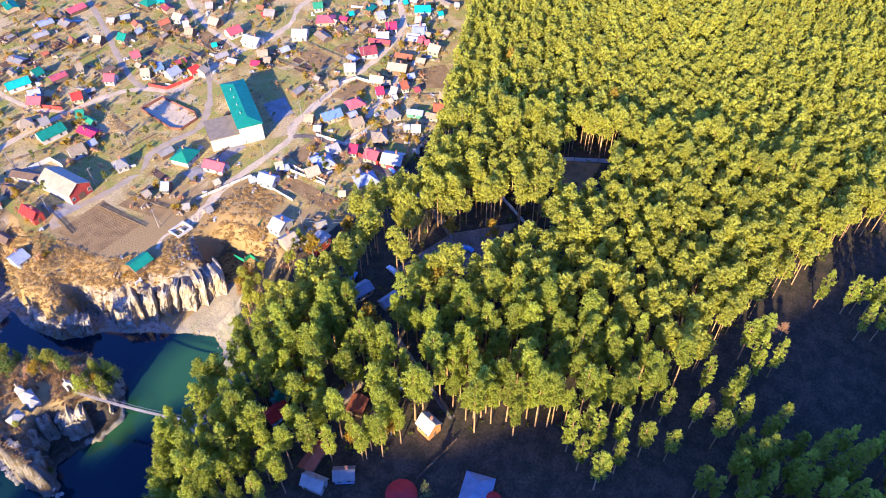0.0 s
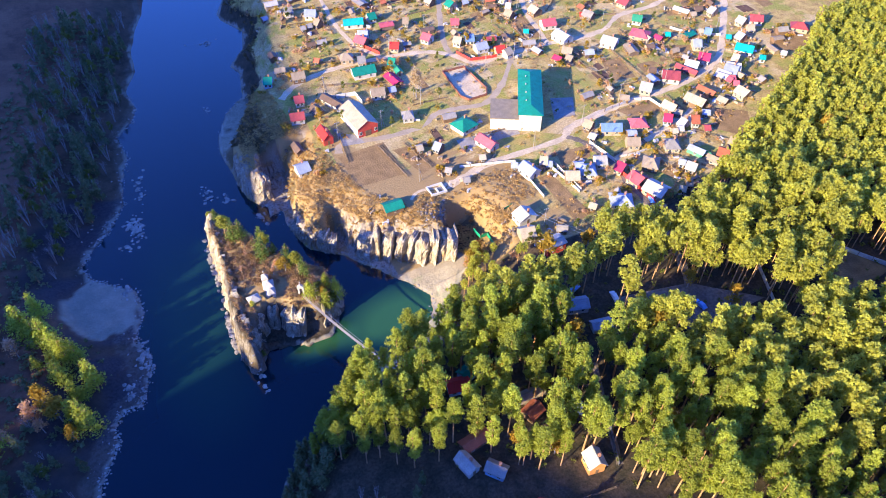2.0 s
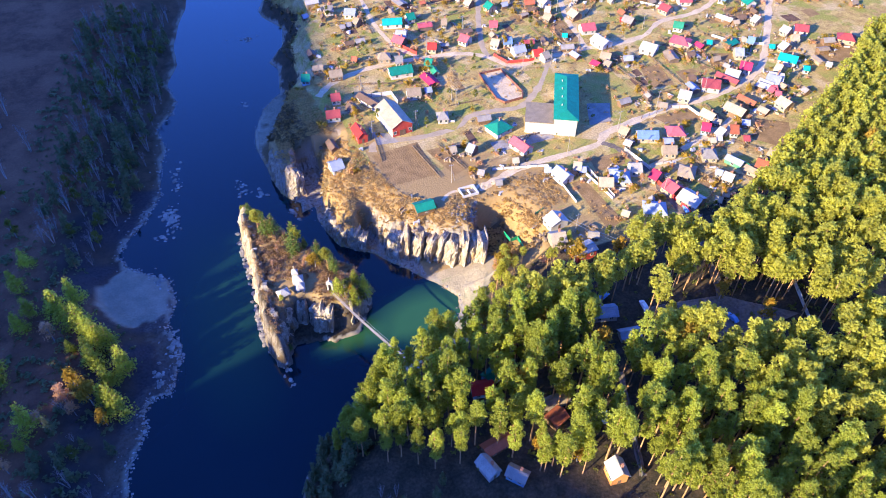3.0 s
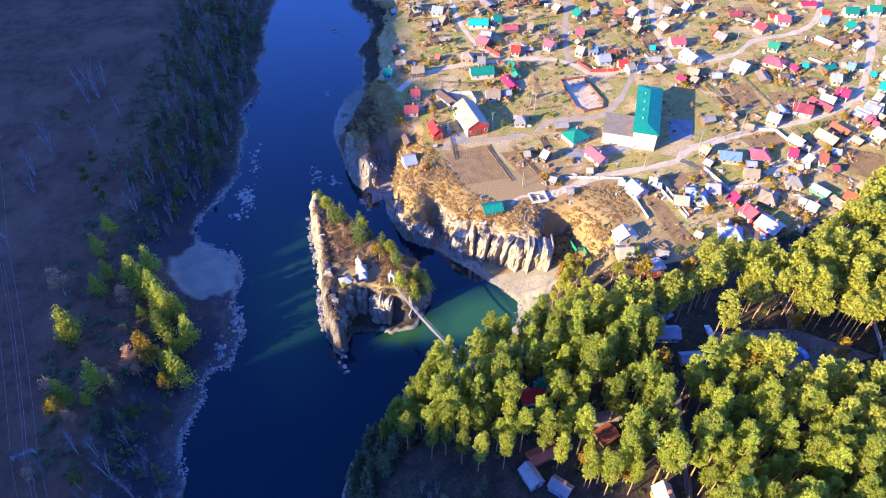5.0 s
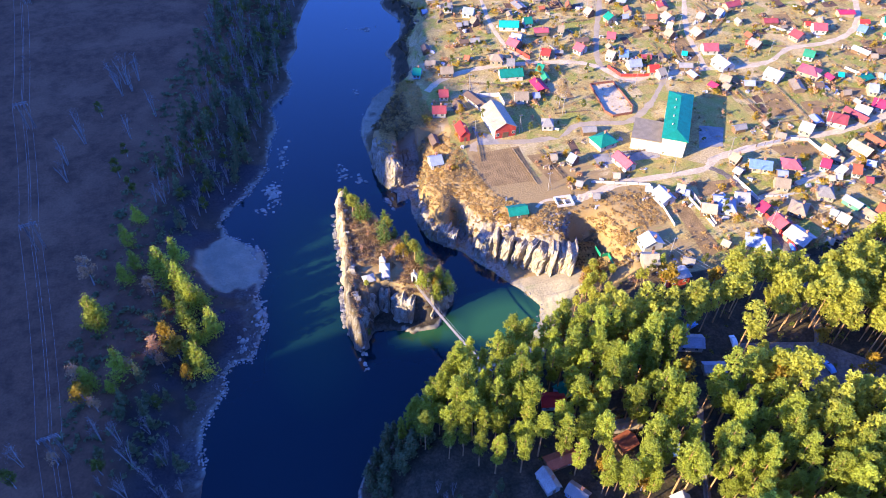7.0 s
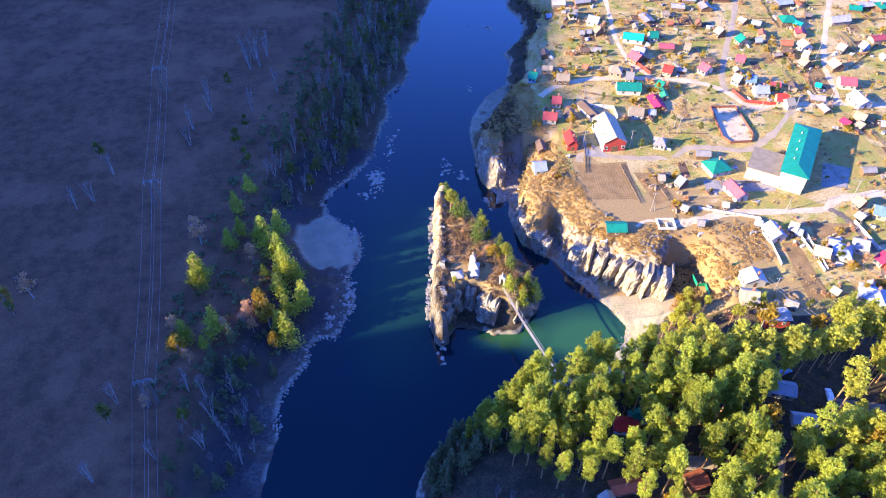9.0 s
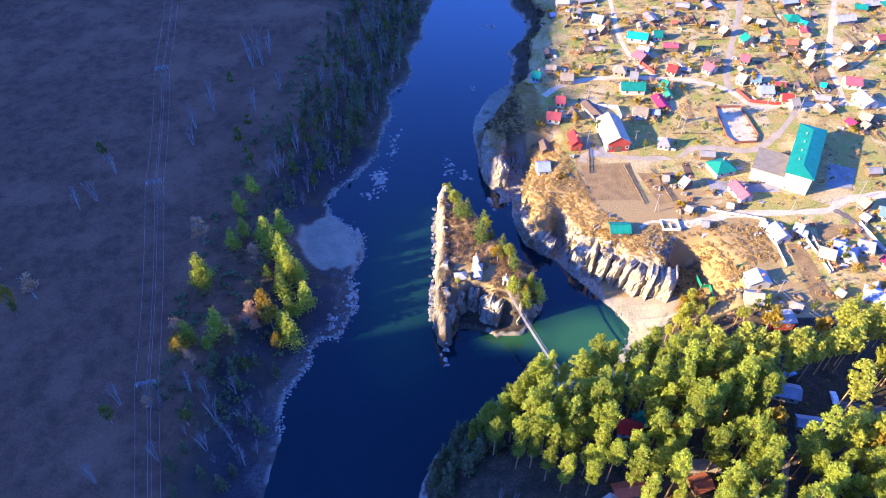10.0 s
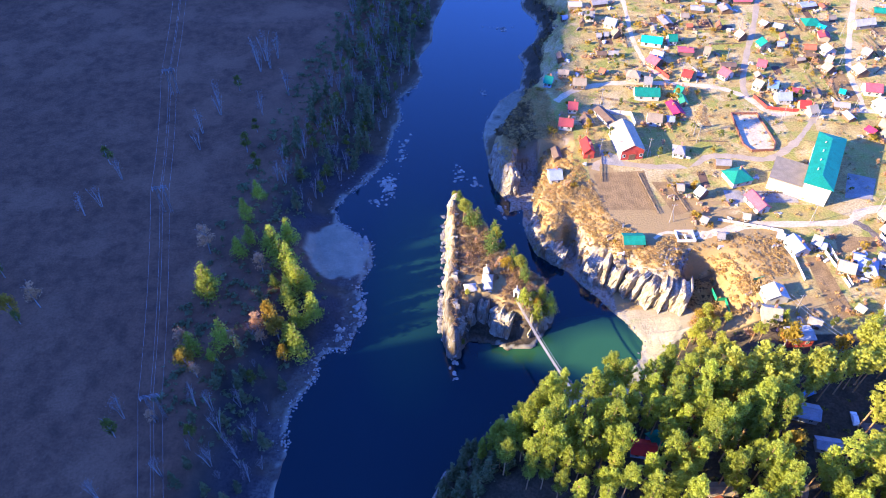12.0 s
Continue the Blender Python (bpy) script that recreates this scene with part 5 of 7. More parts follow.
layer = 0
for corners, kind in (
    ([(55.9, 214), (75.6, 215.6), (76.3, 193.5), (56.9, 193.6)], "soil"),
    ([(77, 209), (85.9, 209), (89.5, 193.5), (81.7, 190.6)], "soil"),
    ([(263, 201), (280, 200), (279, 187), (262, 188)], "lawn"),
    ([(80, 240), (92, 240), (95, 224), (81, 224)], "lawn"),
    ([(111, 196), (133, 196), (148, 187.5), (112, 187.5)], "lawn"),
    ([(207, 218), (219, 217), (209, 208), (200, 208)], "lawn"),
    ([(52, 245), (60, 245), (59, 227), (51, 227)], "lawn"),
    ([(120, 246), (132, 250), (134, 237), (122, 228)], "lawn"),
    ([(139, 247), (152, 247), (150, 233), (140, 236)], "lawn"),
    ([(160, 232), (176, 232), (178, 206), (158, 204)], "lawn"),
    ([(173.3, 194.6), (191.5, 194.8), (192.0, 185.6), (176.4, 187.2)], "soil"),
    ([(212.6, 178.1), (223.8, 170.4), (212.2, 155.5), (201.8, 166.9)], "soil"),
    ([(134.6, 180.3), (148.4, 179.3), (145.8, 172.4), (132.8, 172.3)], "soil"),
    ([(120.6, 169.8), (126.3, 170.6), (127.7, 144.9), (120.2, 142.8)], "soil"),
    ([(190.3, 230.3), (199.4, 229.0), (196.6, 212.4), (184.6, 213.6)], "soil"),
    ([(202.9, 221.1), (215.0, 220.3), (216.7, 214.4), (202.3, 213.6)], "soil"),
    ([(168.2, 288.4), (179.1, 285.7), (177.0, 260.6), (167.9, 262.9)], "soil"),
    ([(226.8, 229.2), (237.7, 224.1), (225.8, 215.3), (221.1, 218.8)], "soil"),
    ([(224.4, 296.9), (241.0, 294.6), (238.5, 282.7), (224.8, 283.7)], "soil"),
    ([(164.8, 153.5), (177.1, 156.1), (179.8, 149.7), (166.8, 147.7)], "soil"),
    ([(266.4, 261.9), (278.6, 258.8), (277.6, 253.3), (263.4, 251.3)], "soil"),
    ([(204.4, 269.0), (221.2, 264.7), (210.9, 255.2), (198.4, 255.2)], "lawn"),
    ([(208.4, 243.8), (219.0, 238.7), (214.8, 215.8), (210.2, 221.5)], "lawn"),
    ([(210.0, 217.0), (222.3, 218.5), (210.9, 207.9), (206.1, 206.9)], "lawn"),
    ([(50.4, 229.7), (54.9, 226.5), (54.1, 209.6), (47.3, 209.6)], "lawn"),
    ([(83.6, 233.6), (100.6, 225.1), (92.8, 216.9), (81.2, 225.9)], "lawn"),
    ([(284.3, 220.5), (296.2, 211.8), (286.1, 194.6), (268.6, 205.0)], "soil"),
    ([(263.7, 200.6), (285.0, 191.8), (270.7, 186.4), (262.9, 194.3)], "lawn"),
):
    soil = kind == "soil"
    layer += 1
    plot(corners, M_SOIL if soil else M_LAWN, "bare ploughed brown garden plot" if soil else "patch of short green grass", z=0.022 + 0.0012 * layer, furrows=20 if soil else 0)


plot([(112, 108), (138, 103), (156, 88), (127, 86)], M_YARD, "bare trodden dirt yard in a forest clearing", z=0.03)
plot([(182, 92), (196, 92), (203, 80), (184, 76)], M_SOIL, "bare dirt yard of a ruined building", z=0.03)


for corners, label in (
    ([(152.6, 214.0), (161.9, 210.4), (155.5, 198.7), (145.9, 199.6)], "grey concrete pad behind the school"),
    ([(60.3, 229.2), (66.9, 225.1), (68.8, 218.3), (60.2, 219.7)], "grey asphalt apron in front of the hall"),
    ([(102.6, 204.4), (129.6, 203.7), (128.0, 197.2), (102.1, 197.1)], "grey asphalt yard in front of the school"),
):
    plot(corners, M_PAVED, label, z=0.075)


def fence(points, h=1.3, mat=None, label="weathered grey board fence", thick=0.1):
    """A board fence: posts at each stretch and a panel between them."""
    e = empty("fence", points[0][0], points[0][1], 0)
    ox, oy = points[0]
    for (ax, ay), (bx, by) in zip(points, points[1:]):
        n = max(1, round(math.hypot(bx - ax, by - ay) / 4.2))
        for i in range(n):
            p = Vector((ax + (bx - ax) * i / n, ay + (by - ay) * i / n, 0))
            q = Vector((ax + (bx - ax) * (i + 1) / n, ay + (by - ay) * (i + 1) / n, 0))
            z = max(min(ground_z(p.x, p.y), ground_z(q.x, q.y)), -10)
            L = (q - p).length
            m = Matrix.Translation((p.x - ox, p.y - oy, z)) @ Matrix.Rotation(math.atan2(q.y - p.y, q.x - p.x), 4, "Z")
            s = Shape()
            if mat is M_WOOD:
                for z0 in (0.25, h - 0.3):
                    s.box(0.05, -0.03, z0, L - 0.05, 0.03, z0 + 0.1, m)
                count = int(L / 0.36)
                for k in range(count):
                    s.box(L * (k + 0.25) / count, -thick / 2, 0.04, L * (k + 0.25) / count + 0.15, 0.0, h * rnd.uniform(0.85, 1.1), m)
            else:
                s.box(0.05, -thick / 2, 0.05, L - 0.05, thick / 2, h * rnd.uniform(0.9, 1.04), m)
            s.ob("panel", mat, e)
            s = Shape()
            s.box(-0.09, -0.12, -0.6, 0.09, 0.12, h + 0.12, m)
            s.ob("post", M_WOOD, e)
    return tagged(e, label, "fence", "garden fences")


M_WHITEF, M_REDF, M_GREENF = material("white_fence_paint", (0.50, 0.48, 0.45), vary=0.15), material("red_fence_sheet", (0.62, 0.05, 0.04), rough=0.5, vary=0.15), material("green_fence_sheet", (0.02, 0.28, 0.13), rough=0.5, vary=0.15)
fence([(95.9, 188), (108.8, 184.6), (117, 182), (116.6, 159.3)], 1.2, M_WHITEF, "long white board fence round a field")
fence([(130.2, 175.3), (130.9, 156.5)], 1.6, M_WHITEF, "white board fence beside a garden")
fence([(150.6, 161.4), (150.9, 150), (151.6, 139)], 1.8, M_REDF, "tall bright red sheet fence along a lane")
fence([(90.1, 163.8), (90.6, 159.2), (100.1, 160.1), (104.2, 161.3)], 1.6, M_GREENF, "green sheet fence at the cliff edge")
fence([(93.5, 159.4), (93.4, 152.9)], 1.6, M_GREENF, "green sheet fence at the cliff edge")
fence([(64, 253), (77, 251.5), (77.4, 244)], 2.2, M_WHITEF, "white yard wall behind the hall")
fence([(89.2, 82.8), (79.4, 59.8)], 1.6, M_STEEL, "long grey fence beside a forest lane")
fence([(60.3, 56.6), (75.5, 55.0)], 1.4, M_WOOD, "wooden fence round a dark meadow")
fence([(163, 98.7), (156.7, 85)], 1.8, M_CONCRETE, "pale concrete fence in a clearing")
fence([(193, 96.5), (205, 77.3)], 1.8, M_CONCRETE, "pale concrete fence round a ruined yard")
fence([(154, 168.5), (170, 171.5), (172, 160)], 1.5, M_WOOD, "weathered board fence along a lane")
fence([(132.2, 264.6), (135.0, 255.9), (145.2, 253.8), (155.2, 254.2)], 1.5, M_REDF, "long red fence along the village road")
fence([(92.9, 294.8), (95.2, 286.6), (99.1, 278.7)], 1.7, M_REDF, "tall bright red sheet fence by a road")
fence([(168.2, 195.5), (184.1, 197.4), (190.8, 194.9), (192.2, 184.8)], 1.5, M_WHITEF, "white board fence round a bare plot")
fence([(127.0, 178.2), (129.1, 165.1), (130.0, 156.1)], 1.4, M_WHITEF, "white board fence beside a garden")
fence([(155.7, 167.1), (162.3, 166.2), (172.6, 166.6)], 1.2, M_WHITEF, "white board fence along a lane")
fence([(186.3, 160.4), (190.9, 148.7)], 1.2, M_GREENF, "low green fence beside a shed")
fence([(287.6, 275.3), (298.7, 270.0)], 1.6, M_GREENF, "long green sheet fence between gardens")
fence([(224.8, 283.7), (232.7, 273.3)], 1.5, M_WHITEF, "white board fence between gardens")
fence([(238.1, 241.5), (244.3, 231.2), (256.3, 225.2)], 1.3, M_WHITEF, "pale board fence between gardens")
fence([(60.5, 225.1), (58.4, 208.6)], 1.0, M_WOOD)
fence([(72.6, 213.5), (75.8, 191.1)], 1.0, M_WOOD)
fence([(82.4, 211.0), (86.5, 192.5)], 1.0, M_WOOD)
fence([(193.2, 283.3), (219.2, 307.9)], 1.0, M_WOOD)
fence([(180.3, 234.7), (182.9, 208.5)], 1.0, M_WOOD)
fence([(199.5, 241.1), (199.1, 208.7)], 1.0, M_WOOD)
fence([(213.8, 250.3), (214.2, 230.0)], 1.0, M_WOOD)
fence([(170.2, 286.2), (167.5, 262.0)], 1.0, M_WOOD)
fence([(210.9, 240.7), (220.7, 212.0)], 1.0, M_WOOD)
fence([(205.7, 269.7), (222.5, 264.4)], 1.0, M_WOOD)
fence([(193.3, 169.0), (204.6, 154.1)], 1.0, M_WOOD)
fence([(175.0, 159.9), (184.4, 146.3)], 1.0, M_WOOD)
fence([(162.1, 309.4), (159.2, 291.9)], 1.0, M_WOOD)
fence([(198.9, 194.1), (199.4, 181.4)], 1.0, M_WOOD)
fence([(150.0, 180.0), (152.5, 165.6)], 1.6, M_WHITEF, "white board fence along a lane")
fence([(60.9, 283.6), (81.9, 280.9)], 1.0, M_WOOD)
fence([(62.1, 266.0), (83.4, 258.2)], 1.0, M_WOOD)
fence([(83.4, 258.2), (97.8, 253.7)], 1.0, M_WOOD)


# ---- the rink ----
def rink():
    e = empty("rink", 124.5, 240, 0)
    c = [(-5.5, 12), (5.2, 12), (6.4, -8), (4.2, -12.5), (-4.4, -13), (-6.6, -9)]
    s = Shape()
    s.add([(x, y, 0.07) for x, y in reversed(c)], [tuple(range(6))])
    o = s.ob("playing_floor", M_ROAD, e, "pale bare gravel floor")
    o.data.flip_normals()
    for (ax, ay), (bx, by) in zip(c, c[1:] + c[:1]):
        L = math.hypot(bx - ax, by - ay)
        m = Matrix.Translation((ax, ay, 0)) @ Matrix.Rotation(math.atan2(by - ay, bx - ax), 4, "Z")
        s = Shape()
        s.box(0, -0.12, 0, L, 0.12, 1.0, m)
        s.box(0, -0.2, 1.0, L, 0.2, 1.08, m)
        s.ob("board", M_RINK, e, "reddish-brown weathered rink boards")
    tagged(e, "empty hockey rink with reddish-brown wooden boards", "rink")


rink()


def foundation():
    e = empty("foundation", 82.6, 180.0, 0)
    for x0, y0, x1, y1 in ((-3.2, -2.6, 3.2, -2.1), (-3.2, 2.1, 3.2, 2.6), (-3.2, -2.1, -2.7, 2.1), (2.7, -2.1, 3.2, 2.1), (-0.2, -2.1, 0.2, 0.6)):
        s = Shape()
        s.box(x0, y0, -0.2, x1, y1, 0.75)
        s.ob("wall", M_CONCRETE, e)
    tagged(e, "unfinished house foundation of white blocks", "foundation")


foundation()


# ---- poles and the power line ----
def utility_pole(x, y, h=9.0, wires=()):
    e = empty("utility_pole", x, y, ground_z(x, y))
    s = Shape()
    s.tube([(0, 0, -0.5), (0, 0, h)], [0.12, 0.07], 6)
    s.ob("pole", M_POLE, e)
    s = Shape()
    s.box(-0.9, -0.06, h - 0.7, 0.9, 0.06, h - 0.55)
    s.ob("crossarm", M_STEEL, e)
    for k in (-0.8, 0, 0.8):
        s = Shape()
        s.tube([(k, 0, h - 0.55), (k, 0, h - 0.3)], [0.07, 0.05], 5)
        s.ob("insulator", M_WHITEF, e)
    s = Shape()
    s.tube([(1.6, 0.4, -0.3), (0.1, 0, h * 0.72)], [0.08, 0.07], 5)
    s.ob("brace", M_POLE, e)
    return tagged(e, "pale concrete utility pole with a slanting brace", "pole", "utility poles")


for x, y in ((65.3, 258), (59.7, 224.2), (78.4, 224.2), (78.7, 187), (99.8, 233), (138.7, 248), (153.4, 248), (128, 186.5), (155, 193), (178, 199.5), (203, 201), (149, 176), (149, 152), (104, 279), (127, 290), (143, 322), (179, 290), (190, 316), (230, 209), (255, 228), (108.5, 146), (116, 130), (172, 256), (210, 259)):
    utility_pole(x, y)


def wire(name, p, q, sag, r=0.05, label="thin wire hanging between two utility poles"):
    p, q = Vector(p), Vector(q)
    s = Shape()
    s.tube([p.lerp(q, t / 12) - Vector((0, 0, sag * 4 * (t / 12) * (1 - t / 12))) for t in range(13)], [r] * 13, 4)
    return tagged(s.ob(name, M_STEEL), label, "wire")


def pylon(x, y, turn):
    e = empty("pylon", x, y, ground_z(x, y), turn)
    e.scale = (0.8, 0.8, 0.95)
    for sx in (-1.6, 1.6):
        s = Shape()
        for a, b in ((-0.5, -0.5), (0.5, -0.5), (0.5, 0.5), (-0.5, 0.5)):
            s.tube([(sx + a, b, -0.5), (sx + a * 0.4, b * 0.4, 14)], [0.07, 0.06], 4)
        for k in range(7):
            z0, z1 = 2 * k, 2 * k + 2
            w0, w1 = 0.5 - 0.3 * z0 / 14, 0.5 - 0.3 * z1 / 14
            s.tube([(sx - w0, -w0, z0), (sx + w1, -w1, z1)], [0.05, 0.05], 3)
            s.tube([(sx + w0, w0, z0), (sx - w1, w1, z1)], [0.05, 0.05], 3)
        s.ob("lattice_leg", M_STEEL, e)
    s = Shape()
    for z in (12.6, 13.4):
        for yy in (-0.25, 0.25):
            s.tube([(-3.4, yy, z), (3.4, yy, z)], [0.07, 0.07], 4)
    for k in range(7):
        s.tube([(-3.4 + 0.9 * k, -0.25, 12.6), (-2.5 + 0.9 * k, 0.25, 13.4)], [0.04, 0.04], 3)
    s.ob("crossarm", M_STEEL, e)
    for k in (-3.2, 0, 3.2):
        s = Shape()
        s.tube([(k, 0, 12.5), (k, 0, 11.3)], [0.13, 0.1], 6)
        s.ob("insulator", M_WHITEF, e)
    return tagged(e, "steel lattice portal pylon standing in a shaded meadow", "pylon", "power line")


LINE = [(-60, 20), (-82.5, 113), (-104, 200), (-121, 276), (-145, 395), (-185, 560)]
for x, y in LINE[1:5]:
    pylon(x, y, 13)
for (ax, ay), (bx, by) in zip(LINE, LINE[1:]):
    for k in (-3.2, 0, 1.6, 3.2):
        c, sn = math.cos(radians(13)) * k, math.sin(radians(13)) * k
        hz = 11.2 if k != 1.6 else 13.6
        wire("power_line_wire", (ax + c, ay + sn, ground_z(ax, ay) + hz), (bx + c, by + sn, ground_z(bx, by) + hz), 2.5, 0.03, "thin overhead power line wire")
for a, b in (((105.2, 147, 8), (116, 130, 8)), ((104.5, 146.4, 7.6), (115.3, 129.4, 7.6))):
    wire("overhead_wire", a, b, 0.6, 0.05)


# ---- the island: chapel, gate, bridge ----
def chapel():
    z = ground_z(13.5, 163)
    e = empty("chapel", 13.4, 162.6, z - 0.3, -8)
    e.scale = (0.78, 0.82, 0.85)
    for u, v, w, h, rise in ((-0.9, 4.4, 2.2, 3.4, 1.9), (0.0, 0.6, 4.0, 2.7, 2.2), (0.5, -3.0, 3.4, 2.2, 1.8)):
        m = Matrix.Translation((u, v, 0))
        s = Shape()
        s.box(-w / 2, -w / 2, -0.8, w / 2, w / 2, h, m)
        s.ob("wall", wall_mat("white"), e)
        g = gable(w, w, h, rise, over=0.35, hip=w / 2 + 0.3)
        g.v = [tuple(m @ Vector(p)) for p in g.v]
        g.ob("roof", roof_mat("white"), e)
        window_parts(e, m @ pose(0, -w / 2, h * 0.5), 0.7, 1.0, wall_mat("white"))
    s = Shape()
    s.tube([(-0.9, 4.4, 5.0), (-0.9, 4.4, 5.7), (-0.9, 4.4, 6.1), (-0.9, 4.4, 6.7)], [0.3, 0.3, 0.42, 0.04], 8)
    s.ob("cupola", roof_mat("cream"), e)
    tagged(e, "small white chapel with stepped white roofs on a rock island", "chapel")
    g = empty("pavilion", 7.6, 158.8, ground_z(7.6, 158.8), 8)
    for a in (-1.4, 1.4):
        for b in (-1.0, 1.0):
            s = Shape()
            s.box(a - 0.1, b - 0.1, -0.5, a + 0.1, b + 0.1, 2.3)
            s.ob("post", M_WOOD, g)
    gable(3.4, 2.8, 2.3, 1.2, over=0.35, hip=1.7).ob("roof", roof_mat("white"), g)
    tagged(g, "open pavilion with a white roof on a rock island", "pavilion")
    t = empty("gate_tower", 22.5, 155.8, ground_z(22.5, 155.8) - 0.4, -25)
    t.scale = (0.6, 0.7, 1.1)
    for k in (-1.2, 1.2):
        s = Shape()
        s.box(k - 0.4, -0.5, -0.5, k + 0.4, 0.5, 3.4)
        s.box(k - 0.55, -0.65, 3.4, k + 0.55, 0.65, 3.65)
        s.ob("pillar", wall_mat("white"), t)
    s = Shape()
    s.box(-1.9, -0.6, 3.65, 1.9, 0.6, 4.1)
    s.add([(-1.9, -0.6, 4.1), (1.9, -0.6, 4.1), (1.9, 0.6, 4.1), (-1.9, 0.6, 4.1), (0, -0.6, 5.2), (0, 0.6, 5.2)], [(0, 1, 4), (2, 3, 5), (1, 2, 5, 4), (3, 0, 4, 5)])
    s.ob("pediment", wall_mat("white"), t)
    s = Shape()
    s.tube([(0, 0, 5.0), (0, 0, 5.6), (0, 0, 6.0), (0, 0, 6.6)], [0.3, 0.3, 0.42, 0.04], 8)
    s.ob("finial", wall_mat("white"), t)
    tagged(t, "white bell gate at the head of a footbridge", "gate")


chapel()


def bridge():
    a, b = Vector((22.6, 154.4, -3.6)), Vector((39.6, 113.0, -3.2))
    e = empty("footbridge", a.x, a.y, a.z)
    n = 46
    side = (b - a).cross(Vector((0, 0, 1))).normalized()
    at = lambda t: a.lerp(b, t) - a - Vector((0, 0, 1.6 * 4 * t * (1 - t)))
    for i in range(n):
        p, q = at(i / n), at((i + 0.93) / n)
        s = Shape()
        lo = Vector((0, 0, -0.08))
        s.add([p - side * 0.38, p + side * 0.38, q + side * 0.38, q - side * 0.38] + [w + lo for w in (p - side * 0.38, p + side * 0.38, q + side * 0.38, q - side * 0.38)],
              [(0, 1, 2, 3), (7, 6, 5, 4), (0, 4, 5, 1), (1, 5, 6, 2), (2, 6, 7, 3), (3, 7, 4, 0)])
        s.ob("plank", M_PLANK, e)
    for k in (-0.45, 0.45):
        s = Shape()
        s.tube([at(i / 20) + side * k + Vector((0, 0, 1.1 + 2.6 * (2 * i / 20 - 1) ** 2)) for i in range(21)], [0.035] * 21, 4)
        s.ob("cable", M_STEEL, e)
        s = Shape()
        s.tube([at(i / 20) + side * k + Vector((0, 0, 1.0)) for i in range(21)], [0.03] * 21, 4)
        s.ob("handrail", M_STEEL, e)
        for i in range(1, 23):
            t = i / 23
            s = Shape()
            s.tube([at(t) + side * k, at(t) + side * k + Vector((0, 0, 1.1 + 2.6 * (2 * t - 1) ** 2))], [0.012, 0.012], 3)
            s.ob("hanger", M_STEEL, e)
    tagged(e, "narrow suspension footbridge with pale planks over green water", "bridge")


M_PLANK = material("pale_planks", (0.42, 0.36, 0.29), vary=0.25, object_vary=0.15)
bridge()


# ---- other trees and shrubs ----
def conifer_crown(seed, leaves, size, height, width=1.9):
    """A bushy young conifer with needles nearly to the ground."""
    r = np.random.default_rng(seed)
    c, rad = [], []
    for i in range(12):
        f = i / 11
        k = width * (1 - f) ** 0.8 * r.uniform(0.3, 0.8)
        t = i * 2.4
        c.append((k * math.cos(t), k * math.sin(t), height * (0.16 + 0.78 * f)))
        rad.append(width * (0.75 - 0.5 * f) * r.uniform(0.8, 1.2))
    return leaf_cloud(r, c, rad, leaves, size)


def broad_crown(seed, leaves, size, height, width=2.2):
    r = np.random.default_rng(seed)
    c, rad = [], []
    for i in range(11):
        f = r.uniform(0.35, 0.95)
        k = width * math.sin(math.pi * f) * r.uniform(0.2, 0.85)
        t = r.uniform(0, 6.28)
        c.append((k * math.cos(t), k * math.sin(t), height * f))
        rad.append(width * r.uniform(0.35, 0.6))
    return leaf_cloud(r, c, rad, leaves, size)


def bare_frame(seed, height, twigs=26):
    """A trunk with forking bare limbs."""
    r = random.Random(seed)
    s = Shape()
    s.tube([(0, 0, -0.6), (r.uniform(-.3, .3), r.uniform(-.3, .3), height * 0.5), (r.uniform(-.5, .5), r.uniform(-.5, .5), height)], [0.2, 0.12, 0.03], 5)
    for k in range(twigs):
        z = height * r.uniform(0.3, 0.92)
        t, L = r.uniform(0, 6.28), height * r.uniform(0.1, 0.2)
        p = Vector((L * 0.8 * math.cos(t), L * 0.8 * math.sin(t), z + L))
        s.tube([(0, 0, z), p], [0.06, 0.02], 3)
        s.tube([Vector((0, 0, z)).lerp(p, 0.6), p + Vector((0.5 * math.cos(t + 1), 0.5 * math.sin(t + 1), L * 0.4))], [0.035, 0.015], 3)
    return s


def tree_kind(name, crown, mat, frame_shape, bark, label, category="tree", limbs=0):
    """One tree of a kind with its crown and trunk, to be copied."""
    e = empty(name, 0, 0, -200)
    if crown is not None:
        new("crown", quads_mesh("crown", crown[0], crown[1], mat)).parent = e
    frame_shape.ob("trunk", bark, e)
    for k in range(limbs):
        t, z = k * 2.4, 3.0 + 0.7 * k
        s = Shape()
        s.tube([(0, 0, z), (0.9 * math.cos(t), 0.9 * math.sin(t), z + 0.9), (1.3 * math.cos(t + 0.3), 1.3 * math.sin(t + 0.3), z + 2.0)], [0.08, 0.05, 0.02], 4)
        s.ob("limb", bark, e)
    tagged(e, label, category, "scattered trees")
    return e


used = set()


def plant(kind, x, y, s=1.0, z=None):
    """Puts a tree of a kind at a place; the first takes the original itself."""
    m = pose(x, y, ground_z(x, y) if z is None else z, 0, 0, rnd.uniform(0, 360))
    if kind.name not in used:
        used.add(kind.name)
        kind.matrix_basis = m @ Matrix.Scale(s, 4)
        return kind
    o = copy_thing(kind, m)
    o.scale = (s, s, s)
    return o


